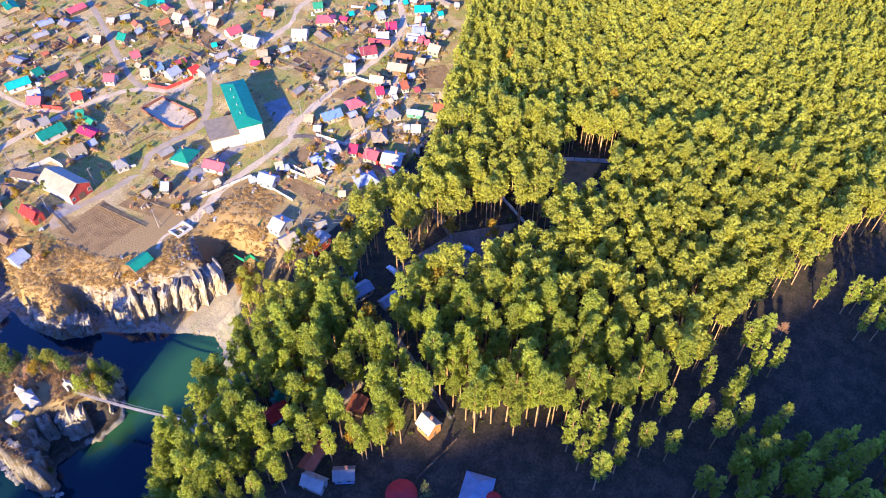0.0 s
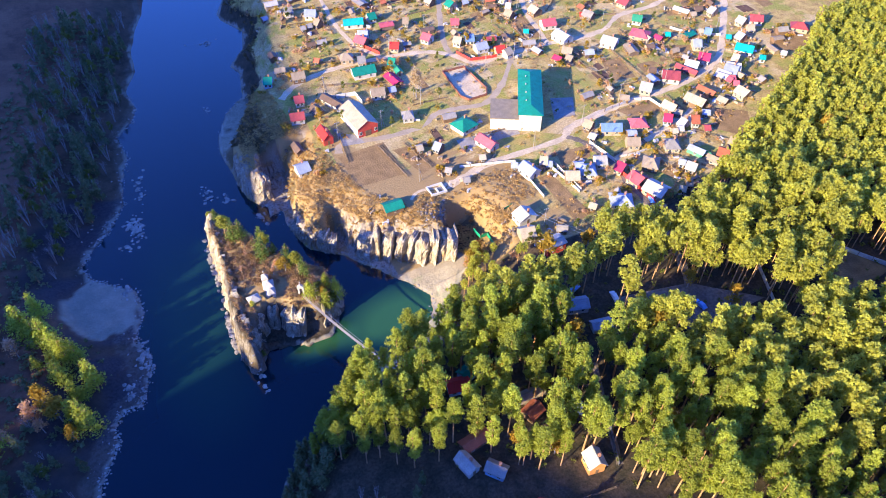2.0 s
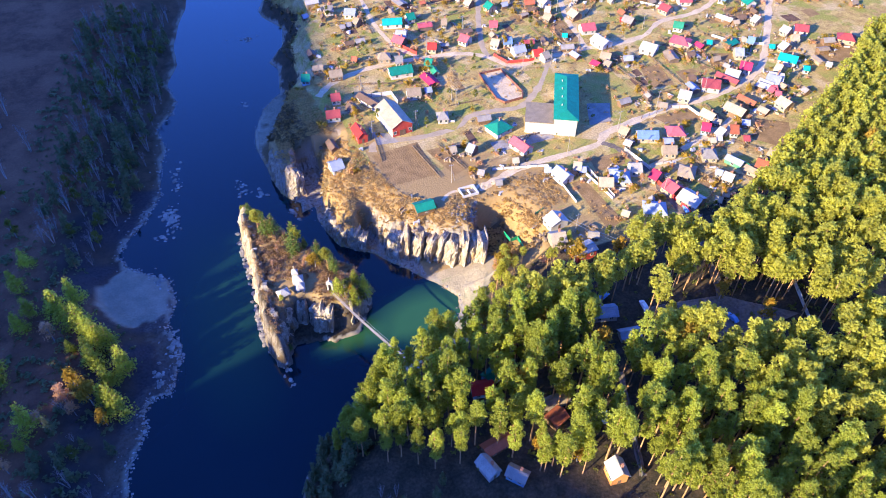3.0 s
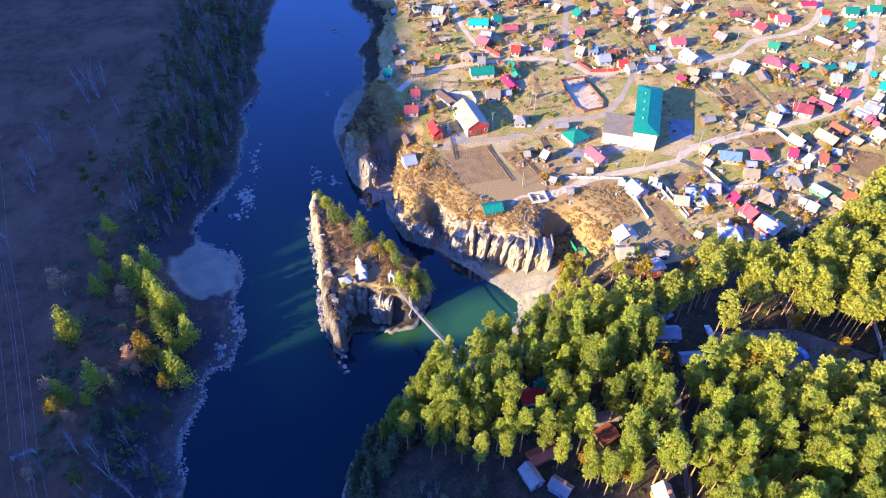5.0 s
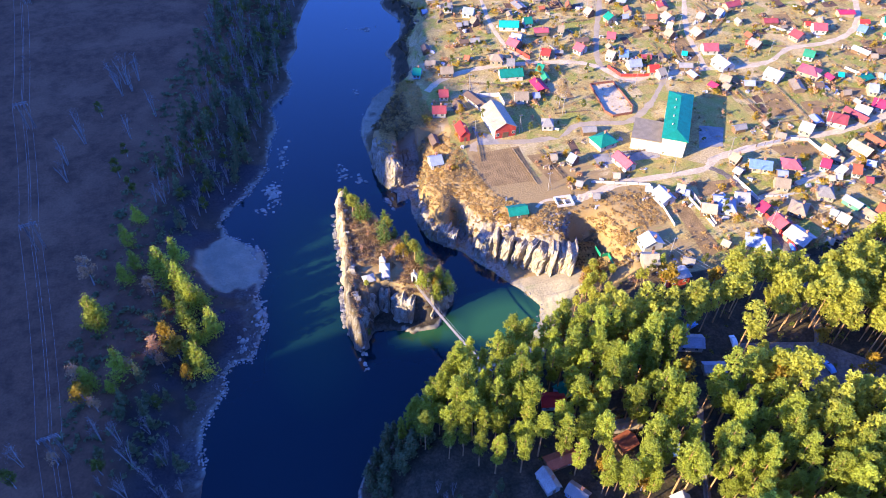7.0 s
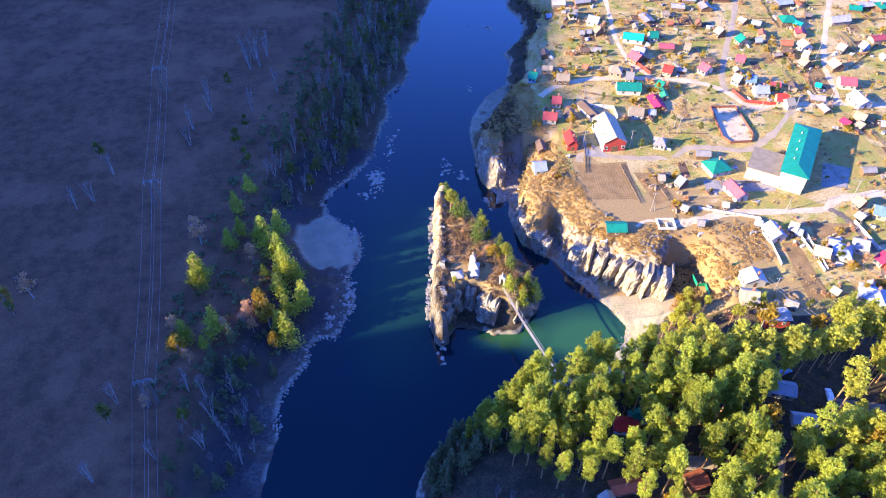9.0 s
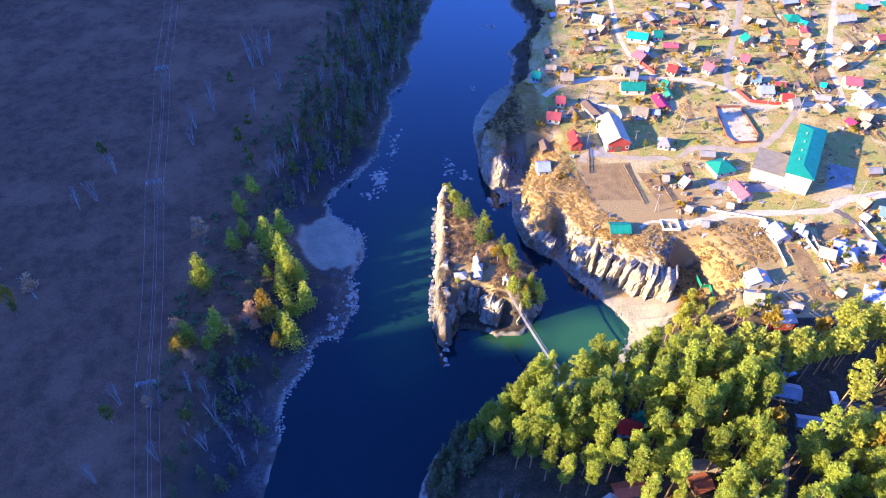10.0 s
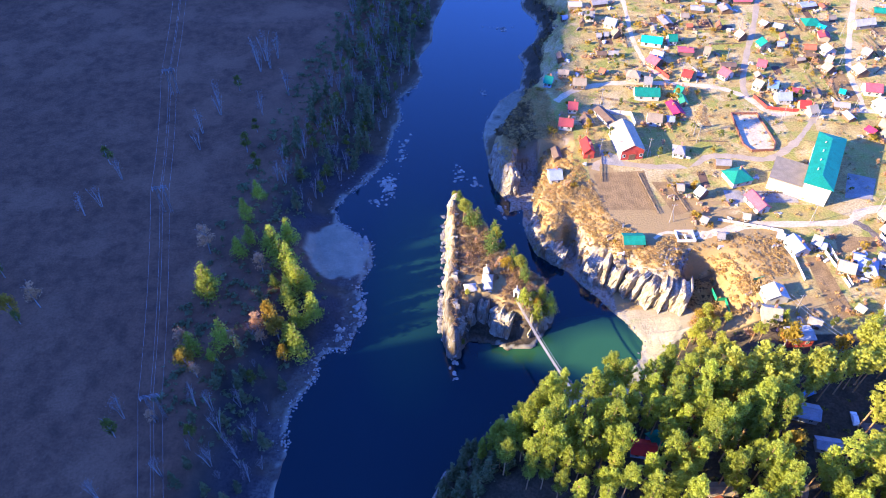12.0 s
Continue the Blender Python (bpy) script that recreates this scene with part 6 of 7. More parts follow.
def birch_clump(seed, height):
    """Several slender pale stems leaning apart from one root, with short bare twigs."""
    r = random.Random(seed)
    s = Shape()
    for k in range(4):
        t, reach = r.uniform(0, 6.28), height * r.uniform(0.08, 0.26)
        h = height * r.uniform(0.7, 1.05)
        tip = Vector((reach * math.cos(t), reach * math.sin(t), h))
        s.tube([(0.2 * math.cos(t), 0.2 * math.sin(t), -0.6), tip * 0.5 + Vector((0, 0, 0.4)), tip], [0.12, 0.08, 0.025], 5)
        for j in range(9):
            p = tip * r.uniform(0.35, 0.97)
            a, L = r.uniform(0, 6.28), height * r.uniform(0.06, 0.13)
            s.tube([p, p + Vector((L * 0.7 * math.cos(a), L * 0.7 * math.sin(a), L))], [0.04, 0.012], 3)
    return s


YOUNG = [tree_kind("young_conifer", conifer_crown(500 + k, 1300, 0.33, 12, 2.9), M_PINE_NEAR, pine_trunk(500 + k, 12), M_BARK, "bushy green conifer on the river bank") for k in range(3)]
SHADY = [tree_kind("bank_conifer", conifer_crown(520 + k, 560, 0.5, 14, 2.3), M_PINE_SHADED, pine_trunk(520 + k, 13), M_BARK, "green conifer on the shaded bank, needles darkened for the shade") for k in range(3)]
GOLD = [tree_kind("golden_birch", broad_crown(540 + k, 800, 0.32, 9), M_YELLOW, bare_frame(540 + k, 8, 0), M_BIRCH, "birch with golden yellow autumn leaves", limbs=5) for k in range(2)]
RUSTY = [tree_kind("rusty_tree", broad_crown(560 + k, 700, 0.24, 9, 2.1), M_RUST, bare_frame(560 + k, 8.5, 18), M_BIRCH, "half-bare tree with rusty brown leaves") for k in range(2)]
BARE = [tree_kind("bare_birch", broad_crown(580 + k, 260, 0.13, 10.5, 2.2), M_TWIG, birch_clump(580 + k, 10), M_BIRCH, "leafless pale birch on the shaded slope") for k in range(3)]
OLIVE = [tree_kind("olive_birch", broad_crown(600 + k, 520, 0.33, 9, 2.0), M_GREENSHRUB, bare_frame(600 + k, 8.5, 14), M_BIRCH, "slender birch with thin olive leaves") for k in range(2)]
MEADOW = [tree_kind("meadow_pine", pine_crown(640 + k, 1000, 0.38, 20, (0.72, 0.85, 0.64)[k], (0.24, 0.34, 0.28)[k]), M_PINE_NEAR, pine_trunk(640 + k, 20), M_BARK, "scattered pine whose top catches the sun") for k in range(3)]
FIRS = [tree_kind("island_fir", conifer_crown(660 + k, 1100, 0.32, 11, 2.6), M_FIR, pine_trunk(660 + k, 11), M_BARK, "dark green bushy conifer on the rock island") for k in range(2)]
TALLPINE = [tree_kind("island_pine", pine_crown(620 + k, 1000, 0.36, 12, 0.9), M_PINE, pine_trunk(620 + k, 12), M_BARK, "pine growing on the rock island") for k in range(2)]

for i, (x, y, s) in enumerate(((-78.5, 158.9, 1.3), (-81, 161.5, .95), (-74, 196.3, .85), (-72.9, 177.7, .8), (-71.8, 208.1, .75), (-70.3, 184.2, .75), (-60.7, 179.5, 1.1), (-63, 183, .8), (-56.3, 184.1, 1.0), (-54.4, 171.7, 1.1), (-57, 174, .9), (-50.4, 163.7, 1.0), (-52.5, 167, .95), (-47.4, 163.6, .9), (-44.3, 154, 1.1), (-58.5, 163.8, .5), (-69.6, 139.3, 1.0), (-72.6, 133.8, .5), (-78.9, 136.5, .85), (-48.2, 141.3, 1.15), (-51, 143.5, .95), (-52.2, 156.1, .95), (-49.5, 150, .9), (-53, 160, .85))):
    plant(YOUNG[i % 3], x, y, 1.12 * s)
for i, (x, y, s) in enumerate(((-54.6, 145, 1.1), (-57.3, 149, 1.0), (-78.8, 130, .95), (-80, 132.5, .8), (-139.4, 149.9, .9), (-52, 138, .7))):
    plant(GOLD[i % 2], x, y, 1.3 * s)
for i, (x, y, s) in enumerate(((-83.5, 178.8, 1.2), (-63.4, 170.3, .9), (-60.5, 145.2, .95), (-82.2, 138, .95), (-133.1, 153.7, 1.05), (-59, 142, .7), (-62, 148, .6), (-67, 140, .7), (-76, 128, .7), (-84, 112, .6))):
    plant(RUSTY[i % 2], x, y, 1.25 * s)
for i, (x, y, s) in enumerate(((-134.2, 226.9, 1.0), (-81.6, 236.7, 1.1), (-75.8, 226.2, 1.0), (-94.1, 107.4, 1.0), (-72.2, 107.1, .9), (-93.1, 279.6, .9), (-149.3, 165.6, 1.0), (-137, 147, .7), (-80, 250, .8), (-60, 128, .8))):
    plant(OLIVE[i % 2], x, y, s)
for i, (x, y, s) in enumerate(((-74.3, 118.1, 1.1), (-69.1, 117, 1.1), (-65.9, 110.4, 1.1), (-57.4, 110.3, 1.1), (-93.5, 113.5, 1.1), (-86.1, 306.4, 1.5), (-89.7, 303.9, 1.4), (-83, 300, 1.3), (-87, 297, 1.3), (-81, 309, 1.4), (-102.7, 248.7, 1.2), (-100.5, 269.7, 1.2), (-98, 262, 1.1), (-126.8, 218, 1.0), (-129.5, 202.4, 1.0), (-134.2, 197.4, 1.1), (-70.8, 277, 1.3), (-101.3, 237.7, 1.0), (-80, 262, 1.2), (-93, 89.5, 1), (-66, 100, 1), (-60, 104, 1), (-78, 96, 1), (-62, 120, .9), (-56, 98, 1))):
    plant(BARE[i % 3], x, y, s)
for i, (x, y, s) in enumerate(((3.4, 207.7, .6), (4.6, 202.5, .6), (5.0, 205, .5), (6.2, 192.4, .85), (8.5, 189.6, .9), (10.8, 189, .85), (7.6, 195, .6), (16.4, 182, .95), (15.6, 176, 1.0), (17.2, 179, .8), (19.4, 178.5, .5), (22.8, 173.4, .7), (24.4, 165.4, .85), (25.8, 163.4, .8), (23, 169.5, .5), (6.5, 155.6, .35), (5, 144.5, .3), (20.5, 150.5, .35))):
    plant(FIRS[i % 2] if i % 3 else TALLPINE[i % 2], x, y, s)
for i, (x, y, s) in enumerate(((24.5, 153.2, .75), (26.4, 151.8, .8), (29, 150.6, .85), (31.8, 153.4, .85), (33.6, 155, .8), (28, 154, .7), (31, 157, .6))):
    plant((YOUNG[i % 3], OLIVE[i % 2])[i % 2], x, y, s)
for x, y, s in ((20.6, 167.4, .8), (19.2, 168.6, .6), (28.6, 152.4, .6)):
    plant(GOLD[0], x, y, s)
for x, y, s in ((18, 170.4, .5), (16.6, 168.2, .45), (10, 180, .4), (7, 173, .4)):
    plant(RUSTY[0], x, y, s)
for x, y, s in ((60, 92, 1.7), (63, 105, 1.6), (70, 113, 1.7), (66, 70, 1.2), (58, 76, 1.1), (88, 96, 1.6), (110, 88, 1.7), (95, 62, 1.4), (130, 60, 1.6), (100, 132, 1.4), (114, 128, 1.3), (84, 118, 1.0), (76, 108, 1.7), (150, 116, 1.6), (176, 112, 1.5), (204, 110, 1.7), (232, 140, 1.6), (182, 60, 1.7), (228, 90, 1.7), (60, 118, 1.3), (124, 96, 1.0), (143, 90, 1.1), (118, 92, 1.2), (136, 102, 1.0)):
    plant(GOLD[int(x) % 2], x, y, s)
# shaded wood along the western bank
r9 = np.random.default_rng(9)
bank = [(-49, 206), (-47, 222), (-38, 230), (-31, 242), (-29, 262), (-26, 280), (-22, 298), (-16, 312), (-16, 338), (-9, 362), (-5, 390), (-45, 390), (-52, 330), (-56, 280), (-68, 230), (-66, 205)]
for i, (x, y) in enumerate(scatter(bank, 5.0, r9, lambda x, y: r9.random() < 0.85)):
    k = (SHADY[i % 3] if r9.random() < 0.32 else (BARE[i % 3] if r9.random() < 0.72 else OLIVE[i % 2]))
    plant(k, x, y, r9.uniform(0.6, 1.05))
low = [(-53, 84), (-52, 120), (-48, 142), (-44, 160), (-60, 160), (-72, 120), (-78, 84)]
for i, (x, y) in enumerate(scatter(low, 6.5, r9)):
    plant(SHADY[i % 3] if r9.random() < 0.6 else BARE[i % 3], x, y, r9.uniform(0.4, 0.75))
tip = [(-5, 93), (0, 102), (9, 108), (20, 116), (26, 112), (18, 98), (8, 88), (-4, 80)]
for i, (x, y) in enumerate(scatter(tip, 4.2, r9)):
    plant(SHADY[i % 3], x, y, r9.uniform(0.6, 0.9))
for i, (x, y) in enumerate(scatter([(16, 84), (34, 77), (40, 70), (46, 64), (60, 58), (58, 50), (30, 56), (10, 72)], 5.4, r9, lambda x, y: r9.random() < 0.75 and math.hypot(x - 46, y - 74) > 7 and math.hypot(x - 54, y - 56.6) > 6)):
    plant(SHADY[i % 3] if r9.random() < 0.7 else BARE[i % 3], x, y, r9.uniform(0.4, 0.75))
# sparse trees in the shaded meadow below the forest edge
meadow = [(95, 22), (140, 6), (182, -4), (226, -26), (300, -20), (260, -90), (120, -60), (85, -10)]
for i, (x, y) in enumerate(scatter(meadow, 6.0, r9, lambda x, y: float(value_noise(np.array(x + 300), np.array(y + 300), 16.0)) > (0.55 if y > -8 - 0.35 * (x - 120) else 0.40))):
    plant(MEADOW[i % 3] if r9.random() < 0.85 else RUSTY[i % 2], x, y, r9.uniform(0.72, 1.0))
for x, y, s in ((90, 30, 1.05), (87, 25, .95), (93, 24, 1.1), (85, 19, 1), (92, 17, .9), (98, 20, 1.05), (96, 28, .9), (100, 14, .9), (103, 8, .8)):
    plant(MEADOW[int(x) % 3], x, y, s)
for i, (x, y) in enumerate(scatter([(98, 4), (126, -16), (140, -40), (112, -44), (94, -15)], 5.5, r9)):
    plant(MEADOW[i % 3], x, y, r9.uniform(0.75, 0.98))
# garden trees
for i, (x, y) in enumerate(((137.6, 155.7), (143.8, 158.8), (136.6, 162.2), (170.5, 172), (173, 164.4), (205.9, 191), (220.9, 194), (177.4, 208.5), (181.9, 211.6), (83.7, 153.5), (80, 149), (66, 236), (57, 240), (53, 232), (100, 241), (98, 262), (102, 263), (150, 262), (110, 290), (84, 318), (70, 330), (188, 240), (238, 232), (244, 196), (140, 270), (166, 270), (121, 262), (214, 280), (192, 285), (236, 252))):
    plant((GOLD[i % 2], RUSTY[i % 2], OLIVE[i % 2])[i % 3], x, y, rnd.uniform(0.45, 0.75))


def poplar():
    s = bare_frame(77, 13, 60)
    e = tree_kind("poplar", broad_crown(78, 2400, 0.27, 14.5, 3.4), M_STRAW, s, M_BIRCH, "tall half-bare poplar with pale straw-coloured twigs")
    plant(e, 100.1, 238.5, 1.0)


poplar()


def shrubs(name, places, mat, leaves, size, label, seed, squat=1.0, lo=0.6, hi=1.6):
    """A thicket of small bushes in one object."""
    r = np.random.default_rng(seed)
    protos = []
    for k in range(6):
        n = 4
        c = [(r.uniform(-.6, .6), r.uniform(-.6, .6), r.uniform(0.2, 0.7)) for _ in range(n)]
        protos.append(leaf_cloud(r, c, [r.uniform(0.4, 0.75) for _ in range(n)], leaves, size, up=1.6))
    zs = terrain(np.array([p[0] for p in places]), np.array([p[1] for p in places]))[0]
    ch = [(placed(protos[i % 6][0], x, y, float(z), s, r.uniform(0, 6.28), s * squat), protos[i % 6][1]) for i, ((x, y), z) in enumerate(zip(places, zs)) if z > WATER_Z + 2.0 for s in (lo + (hi - lo) * r.random() ** 2,)]
    tagged(new(name, joined_quads(name, ch, mat)), label, "bushes", kind="stuff")


slope = [(24, 244), (21.5, 228), (25.5, 220.5), (30, 238), (37, 236), (34, 214), (32, 203), (32.6, 190), (34.5, 184.5), (38, 181.6), (41.5, 180.6), (44.9, 190), (47.2, 180.5), (49.4, 175.4), (54, 172), (60, 169), (64.5, 166), (68.5, 163.4), (74, 161), (80, 160.5), (88, 163), (98, 160), (88, 172), (70, 176), (58, 190), (54, 212), (46, 236), (44, 270), (38, 286), (26, 262)]
shrubs("slope_brush", scatter(slope, 1.05, r9, lambda x, y: r9.random() < 0.9 and not (ground_z(x, y) < (-12.5 if x < 50 else -7.5)) and not (88 < x < 106 and y < 164.5)), M_SHRUB, 40, 0.24, "dense ochre autumn brush on the cliff slope", 31, 0.34, 0.6, 1.9)
shrubs("yard_bushes", scatter([(88, 150), (100, 142), (150, 136), (200, 152), (200, 165), (160, 160), (116, 158), (92, 160)], 2.6, r9, lambda x, y: r9.random() < 0.5 and not near_road(x, y, 1)), M_SHRUB, 20, 0.26, "dry bushes in the yards by the forest", 39)
shrubs("field_weeds", scatter([(81.5, 168), (84, 162), (86, 152), (94, 145), (101, 157), (115, 162), (115, 180), (92, 186), (76, 180), (70, 176)], 1.7, r9, lambda x, y: r9.random() < 0.8 and not near_road(x, y, 1)), M_SHRUB, 40, 0.24, "dry brown weeds on a vacant field", 32, 0.36, 0.8, 2.2)
shrubs("cove_brush", scatter([(83, 157), (96, 149), (102, 158), (95, 173), (85, 173), (82, 166)], 1.15, r9, lambda x, y: r9.random() < 0.85 and not near_road(x, y, 0.5)), M_SHRUB, 44, 0.25, "ochre brush on the slopes of a cove", 40, 0.45, 0.7, 2.2)
shrubs("island_brush", scatter([(3, 208), (1.5, 160), (0.5, 148), (3, 142), (7, 148), (14, 149), (24, 147), (33, 151), (33, 166), (25, 171), (18, 182), (10, 198)], 0.95, r9, lambda x, y: not (6.5 < x < 15.5 and 155 < y < 165.5) and r9.random() < 0.25 + 0.9 * float(value_noise(np.array(x), np.array(y), 6.0))), M_ISLBRUSH, 40, 0.22, "brown autumn brush on the rock island", 33, 0.55, 0.6, 1.8)
shrubs("garden_weeds", scatter([(40, 250), (48, 300), (50, 390), (230, 390), (290, 240), (250, 190), (215, 165), (160, 185), (100, 186), (95, 215), (52, 222)], 3.9, r9, lambda x, y: not near_road(x, y, 1.5) and r9.random() < 0.8), M_SHRUB, 32, 0.26, "scattered dry bushes in the village gardens", 34, 0.6, 0.4, 1.5)
shrubs("green_bushes", scatter([(40, 250), (48, 300), (50, 390), (230, 390), (290, 240), (250, 190), (215, 165), (160, 185), (100, 186), (95, 215), (52, 222)], 9, r9, lambda x, y: not near_road(x, y, 1.5) and r9.random() < 0.7), M_GREENSHRUB, 22, 0.3, "scattered green bushes in the village gardens", 35)
shrubs("bank_scrub", scatter([(-50, 92), (-48, 140), (-36, 158), (-60, 200), (-46, 206), (-30, 242), (-16, 312), (-6, 388), (-50, 390), (-80, 240), (-90, 120)], 3.0, r9, lambda x, y: r9.random() < 0.3 + 0.9 * float(value_noise(np.array(x), np.array(y), 11.0))), M_PINE_SHADED, 24, 0.36, "low scrub on the shaded bank, leaves darkened for the shade", 36, 0.7, 0.4, 2.2)
shrubs("forest_undergrowth", scatter(FOREST, 6.0, r9), M_GREENSHRUB, 18, 0.35, "low undergrowth between the pines", 37)
shrubs("river_edge_scrub", scatter([(20, 262), (30, 292), (44, 300), (44, 322), (50, 362), (48, 388), (55, 388), (58, 362), (52, 330), (45, 300), (34, 268), (37, 240), (34, 216), (29, 216), (30, 234), (20, 246)], 1.8, r9, lambda x, y: r9.random() < 0.8), M_DRYSCRUB, 34, 0.28, "dark brown scrub on the river's edge below the village", 38)


# ---- rocks along the water ----
def stones(name, places, label, seed, lo=0.5, hi=1.5, flat=0.5):
    """Broken angular boulders in one object."""
    r = random.Random(seed)
    s = Shape()
    bm = bmesh.new()
    bmesh.ops.create_icosphere(bm, subdivisions=1, radius=1)
    base = [v.co.copy() for v in bm.verts]
    faces = [tuple(v.index for v in f.verts) for f in bm.faces]
    bm.free()
    for x, y in places:
        k = r.uniform(lo, hi)
        a = r.uniform(0, 6.28)
        st = r.uniform(0.6, 1.6)
        z = max(ground_z(x, y), WATER_Z)
        pts = []
        for p in base:
            q = p * (k * r.uniform(0.7, 1.15))
            q = Vector((q.x * st, q.y, q.z * flat))
            pts.append((x + q.x * math.cos(a) - q.y * math.sin(a), y + q.x * math.sin(a) + q.y * math.cos(a), z + q.z))
        s.add(pts, faces)
    return tagged(s.ob(name, M_STONE), label, "rocks", kind="stuff")


def around(x, y, rx, ry, n, turn=0):
    out = []
    for _ in range(n):
        u, v = rnd.gauss(0, 0.5) * rx, rnd.gauss(0, 0.5) * ry
        c, k = math.cos(radians(turn)), math.sin(radians(turn))
        out.append((x + u * c - v * k, y + u * k + v * c))
    return out


shoals = []
for x, y, a, b, n, t in ((-24, 226, 3.2, 8, 80, 10), (-28, 215.5, 4, 3, 18, 0), (-18, 250, 3, 9, 26, -5), (5, 233, 3, 6, 22, 0), (12, 227.5, 2.5, 4, 14, 0), (30, 354, 6, 3, 20, 0), (18, 292, 1.5, 5, 8, 0), (1.8, 139.6, 1.6, 2, 9, 0), (2.3, 133, 1.2, 1.6, 6, 0), (22, 211, 3, 4, 16, 0),
                         (-32, 195, 3, 6, 16, 0), (-30, 160, 2.5, 9, 40, 0), (-36, 150, 3, 5, 26, 0), (-1.0, 190, 1.0, 16, 90, 0), (-2.2, 160, 1.0, 9, 70, 0)):
    shoals += around(x, y, a, b, n, t)
stones("river_rocks", shoals, "pale broken rocks standing in the river", 41, 0.22, 1.05, 0.45)
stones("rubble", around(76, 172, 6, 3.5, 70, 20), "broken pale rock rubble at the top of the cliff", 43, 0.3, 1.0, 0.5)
shore = []
for line, n, off in ((LEFT_BANK[3:32], 40, -0.1), (RIGHT_BANK[4:15], 16, 0.3), (RIGHT_BANK[14:28], 14, 0.4), (RIGHT_BANK[28:36], 9, 0.2)):
    for (ax, ay), (bx, by) in zip(line, line[1:]):
        for _ in range(n):
            t = rnd.random()
            shore.append((ax + (bx - ax) * t + rnd.gauss(off, 0.6), ay + (by - ay) * t + rnd.gauss(0, 0.6)))
for (ax, ay), (bx, by) in zip(LEFT_BANK[3:30], LEFT_BANK[4:31]):
    for _ in range(3):
        t = rnd.random()
        shore.append((ax + (bx - ax) * t - rnd.uniform(0.5, 7), ay + (by - ay) * t + rnd.gauss(0, 1)))
stones("shore_rocks", shore, "pale rough boulders along the water's edge", 42, 0.15, 0.45, 0.5)


# ---- camp in the dark meadow, cars, small things ----
def pavilion_round(x, y, rad, roof, label):
    e = empty("yurt", x, y, ground_z(x, y))
    s = Shape()
    s.tube([(0, 0, -0.3), (0, 0, 2.2)], [rad, rad], 14)
    s.ob("wall", wall_mat("white"), e)
    s = Shape()
    s.tube([(0, 0, 2.1), (0, 0, 2.3), (0, 0, 4.0)], [rad + 0.5, rad + 0.5, 0.3], 14)
    s.ob("roof", roof_mat(roof), e)
    return tagged(e, label, "pavilion")


pavilion_round(54.0, 56.6, 3.6, "red", "round pavilion with a red conical roof in a dark meadow")
pavilion_round(66.5, 37.5, 1.8, "red", "small round kiosk with a red roof beside a marquee")
house(66.0, 42.0, 8.5, 7.0, 20, "bluegrey", "blue", 2.6, 2.0, hip=3.0, chimney=False, label="blue-grey marquee with a four-sided roof in a dark meadow", name="marquee", category="tent")


def car(x, y, turn, colour, label):
    e = empty("car", x, y, ground_z(x, y), turn)
    paint = material("car_paint_" + colour, {"blue": (0.15, 0.32, 0.62), "white": (0.75, 0.75, 0.75), "dark": (0.05, 0.05, 0.06)}[colour], rough=0.3, vary=0.05, bump=0, spec=0.5)
    prof = [(-2.1, 0.35), (2.1, 0.35), (2.15, 0.75), (1.1, 0.92), (0.55, 1.42), (-1.1, 1.45), (-1.75, 0.95), (-2.15, 0.85)]
    s = Shape()
    n = len(prof)
    s.add([(px, -0.82 + 0.12 * (pz > 1.2), pz) for px, pz in prof] + [(px, 0.82 - 0.12 * (pz > 1.2), pz) for px, pz in prof],
          [tuple(range(n)), tuple(reversed(range(n, 2 * n)))] + [(i, i + n, (i + 1) % n + n, (i + 1) % n) for i in range(n)])
    s.ob("body", paint, e)
    s = Shape()
    s.add([(1.06, -0.66, 0.96), (1.06, 0.66, 0.96), (0.6, 0.6, 1.4), (0.6, -0.6, 1.4)], [(0, 1, 2, 3)])
    s.v = [(a + 0.03, b, c + 0.03) for a, b, c in s.v]
    s.ob("windscreen", M_GLASS, e)
    for a in (-1.3, 1.3):
        for b in (-0.78, 0.78):
            s = Shape()
            s.tube([(a, b - 0.1, 0.32), (a, b + 0.1, 0.32)], [0.32, 0.32], 10)
            s.ob("wheel", wall_mat("dark"), e)
    return tagged(e, label, "car", "parked cars")


car(134.8, 94.0, 95, "blue", "light blue car parked in a forest clearing")
car(102.2, 116.6, 20, "blue", "blue car parked under pines")
car(151.5, 141.5, 70, "blue", "light blue car parked on a lane")
car(112, 108.4, 80, "white", "white van parked beside cabins")
car(79.5, 78.5, 60, "white", "white car parked on a forest lane")
car(150, 226, 20, "dark", "dark car parked in front of the school")

for x, y, s in ((84, 152, 1.0), (87, 154, .8), (81, 149, .9), (84, 147, .6), (91, 151, .5), (80, 145, .7), (100, 141, .6), (104, 143, .5), (118, 140, .6), (131, 141, .7), (138, 146, .6), (160, 137, .6), (168, 142, .5)):
    plant((GOLD[int(x) % 2], OLIVE[int(x) % 2], YOUNG[0])[int(x) % 3], x, y, s)
rv = random.Random(15)
for k in range(60):
    x, y = rv.uniform(52, 270), rv.uniform(190, 385)
    if near_road(x, y, 2) or (x > 195 and y < 172 + (x - 195) * 0.6) or (112 < x < 162 and y < 250) or (x < 92 and y < 220) or any(math.hypot(x - a, y - b) < 2.5 + 0.5 * s for a, b, s in BUILT):
        continue
    plant((RUSTY[k % 2], OLIVE[k % 2], RUSTY[k % 2], GOLD[k % 2])[k % 4], x, y, rv.uniform(0.35, 0.6))
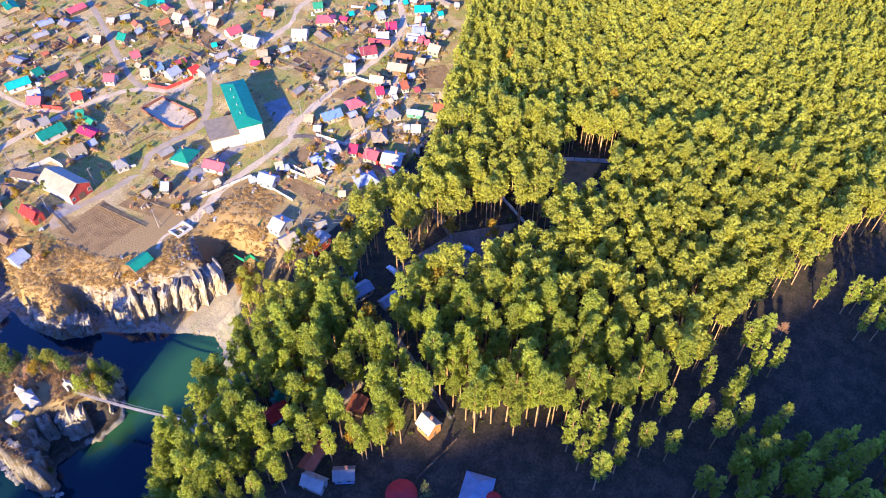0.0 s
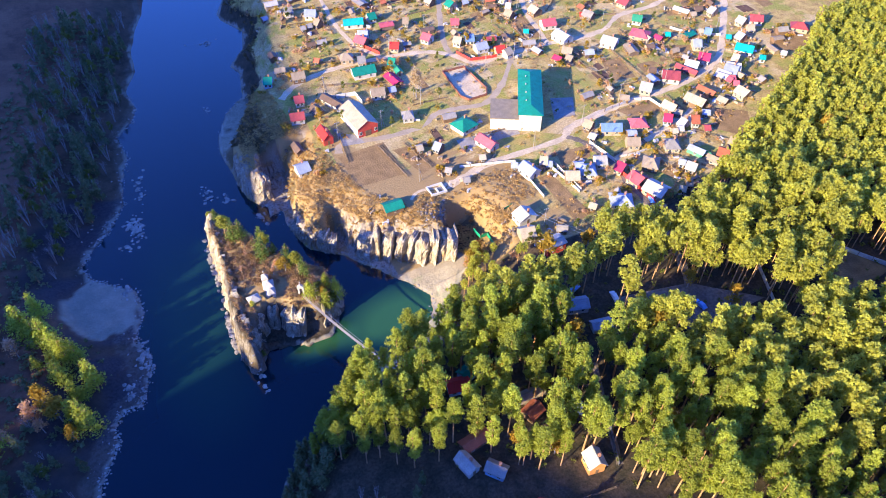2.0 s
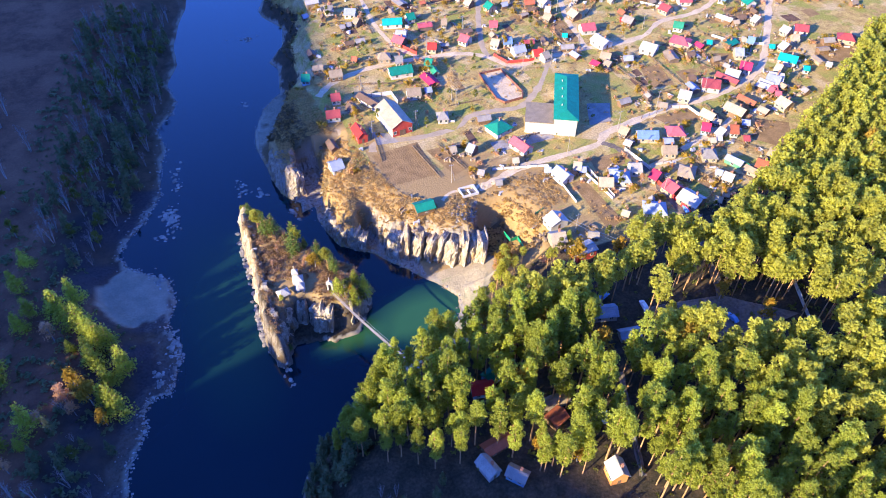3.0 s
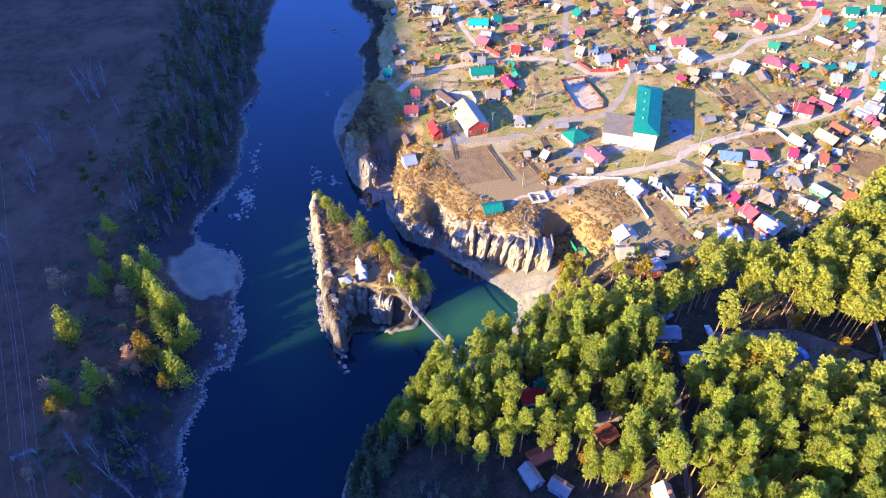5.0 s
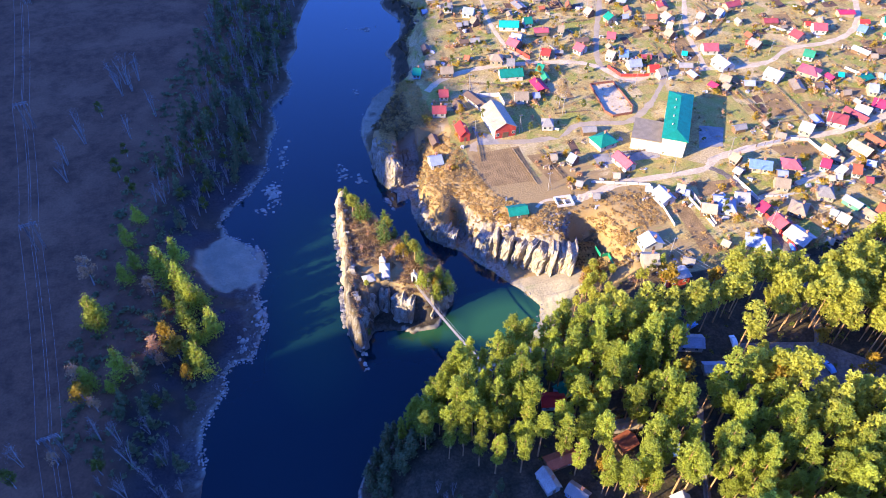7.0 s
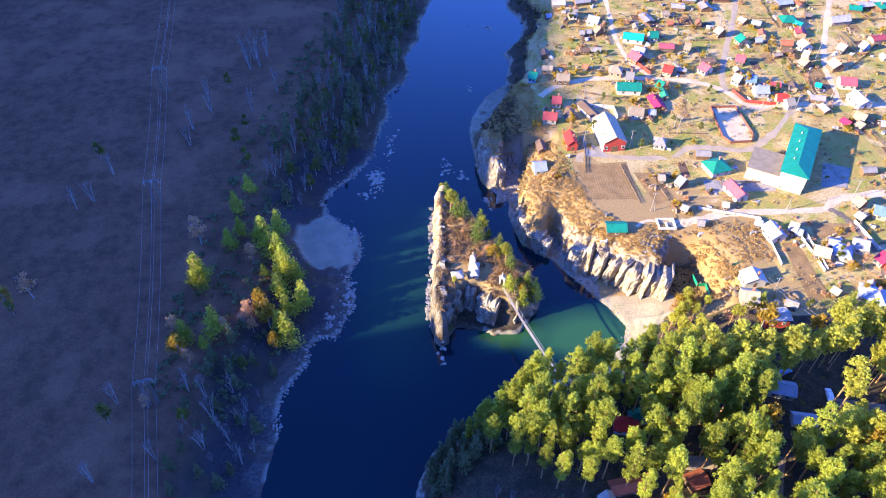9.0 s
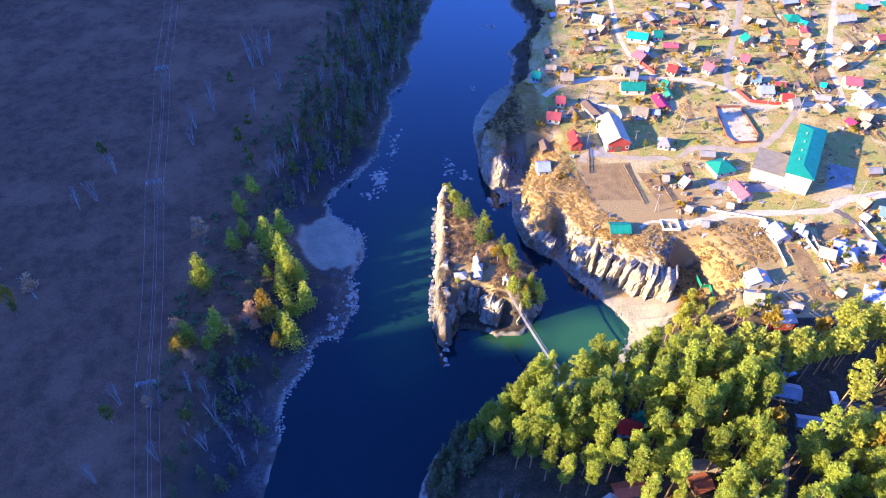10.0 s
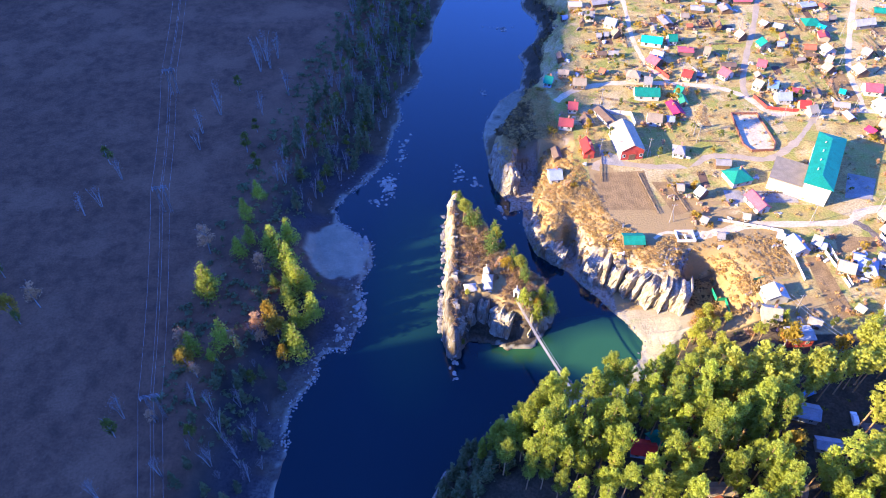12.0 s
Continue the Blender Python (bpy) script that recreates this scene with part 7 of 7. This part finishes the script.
# small sheds and outhouses behind the houses
rs = random.Random(5)
for k in range(120):
    for _ in range(30):
        x, y = rs.uniform(48, 345), rs.uniform(186, 392)
        if y > 300 and x < 62 or x > 200 and y < 165 + (x - 200) * 0.55 or near_road(x, y, 3.5):
            continue
        if 86 < x < 126 and 186 < y < 217 and rs.random() < 0.8:
            continue
        if 112 < x < 162 and 186 < y < 252 or 50 < x < 92 and 186 < y < 262:
            continue
        if any(math.hypot(x - a, y - b) < 3.5 + 0.6 * s for a, b, s in BUILT):
            continue
        break
    w = rs.choice((2.0, 2.2, 2.6, 3.0, 3.4, 4.6) if y < 330 else (2.6, 3.4, 4.6, 5.0, 5.6))
    house(x, y, w * rs.uniform(1.1, 1.9), w, rs.choice((0, 90)) + rs.uniform(-14, 14), rs.choice(("grey", "beige", "brown", "bluegrey", "grey", "beige", "rust", "beige", "brown") if w < 4.5 else ("white", "pink", "grey", "teal", "maroon", "beige", "bluegrey", "magenta", "white")), rs.choice(("wood", "wood", "cream", "dark")), rs.uniform(1.9, 2.7), rs.uniform(0.5, 1.3), chimney=w > 4.5, windows=0,
          name="shed" if w < 4.5 else "house", category="shed" if w < 4.5 else "house", label="small weathered shed behind village gardens" if w < 4.5 else "")

# further board fences between the gardens
for k in range(80):
    x, y = rs.uniform(60, 275), rs.uniform(190, 385)
    L = rs.uniform(8, 22)
    ax, ay = (L, rs.uniform(-1.5, 1.5)) if rs.random() < 0.5 else (rs.uniform(-1.5, 1.5), L)
    bad = x > 195 and y < 170 + (x - 195) * 0.6 or 112 < x < 164 and y < 254 or x < 95 and y < 264
    if bad or any(near_road(x + ax * t, y + ay * t, 1.0) for t in (0, 0.25, 0.5, 0.75, 1)):
        continue
    fence([(x, y), (x + ax, y + ay)], rs.uniform(0.6, 1.1), M_WOOD)

# small beds and lawns in the gardens
for k in range(150):
    x, y = rs.uniform(55, 330), rs.uniform(188, 380)
    w, l = rs.uniform(3, 8), rs.uniform(4, 11)
    bad = x > 190 and y < 172 + (x - 190) * 0.6 or 108 < x < 164 and y < 256 or x < 96 and y < 264 or near_road(x, y, 7)
    if bad:
        continue
    soil = rs.random() < 0.6
    # half of the beds are darkened, to read as shadow as well as soil
    earth = M_SOIL if rs.random() < 0.5 else M_DARKSOIL
    s = rs.uniform(-1, 1)
    plot([(x - w / 2, y + l / 2), (x + w / 2, y + l / 2 + s), (x + w / 2, y - l / 2 + s), (x - w / 2, y - l / 2)], earth if soil else M_LAWN, "small bare brown garden bed" if soil else "small patch of green garden grass", z=0.016 + 0.0001 * k)


# ---- yard clutter: woodpiles, boards and crates, orange and yellow garden bushes ----
def clutter(name, count, seed, mat, label):
    """Low heaps of boards, logs and crates beside the houses, in one object."""
    r = random.Random(seed)
    s = Shape()
    for _ in range(count):
        a, b, size = r.choice(BUILT)
        if b < 137 or a < 40:
            continue
        t = r.uniform(0, 6.28)
        x, y = a + math.cos(t) * (size * 0.5 + r.uniform(1.0, 4.5)), b + math.sin(t) * (size * 0.5 + r.uniform(1.0, 4.5))
        if near_road(x, y, 0.8):
            continue
        z = ground_z(x, y)
        for _ in range(r.randint(1, 3)):
            w, l, h = r.uniform(0.25, 0.9), r.uniform(0.6, 2.6), r.uniform(0.2, 1.1)
            m = Matrix.Translation((x + r.uniform(-1, 1), y + r.uniform(-1, 1), z)) @ Matrix.Rotation(r.uniform(0, 3.14), 4, "Z") @ Matrix.Rotation(r.uniform(-0.12, 0.12), 4, "X")
            s.box(-l / 2, -w / 2, -0.1, l / 2, w / 2, h, m)
    tagged(s.ob(name, mat), label, "clutter", kind="stuff")


M_BOARDS = material("stacked_boards", (0.34, 0.25, 0.16), rough=0.9, scale=1.2, vary=0.4, island_vary=0.45)
M_SCRAP = material("pale_yard_scrap", (0.42, 0.41, 0.42), rough=0.8, scale=1.2, vary=0.3, island_vary=0.5)
clutter("woodpiles", 620, 61, M_BOARDS, "stacks of firewood and boards in the yards")
clutter("yard_scrap", 300, 62, M_SCRAP, "pale sheets and crates lying in the yards")
rb = random.Random(63)
for mat, name, label, seed in ((M_RUST, "rusty_bushes", "rust-coloured bushes beside the village houses", 64), (M_YELLOW, "yellow_bushes", "yellow autumn bushes beside the village houses", 65)):
    spots = []
    for _ in range(420):
        a, b, size = rb.choice(BUILT)
        t, d = rb.uniform(0, 6.28), rb.uniform(1.5, 6.0)
        x, y = a + math.cos(t) * (size * 0.6 + d), b + math.sin(t) * (size * 0.6 + d)
        if b > 137 and a > 40 and not near_road(x, y, 0.8):
            spots.append((x, y))
    shrubs(name, spots, mat, 60, 0.26, label, seed, 0.9, 0.7, 2.6)
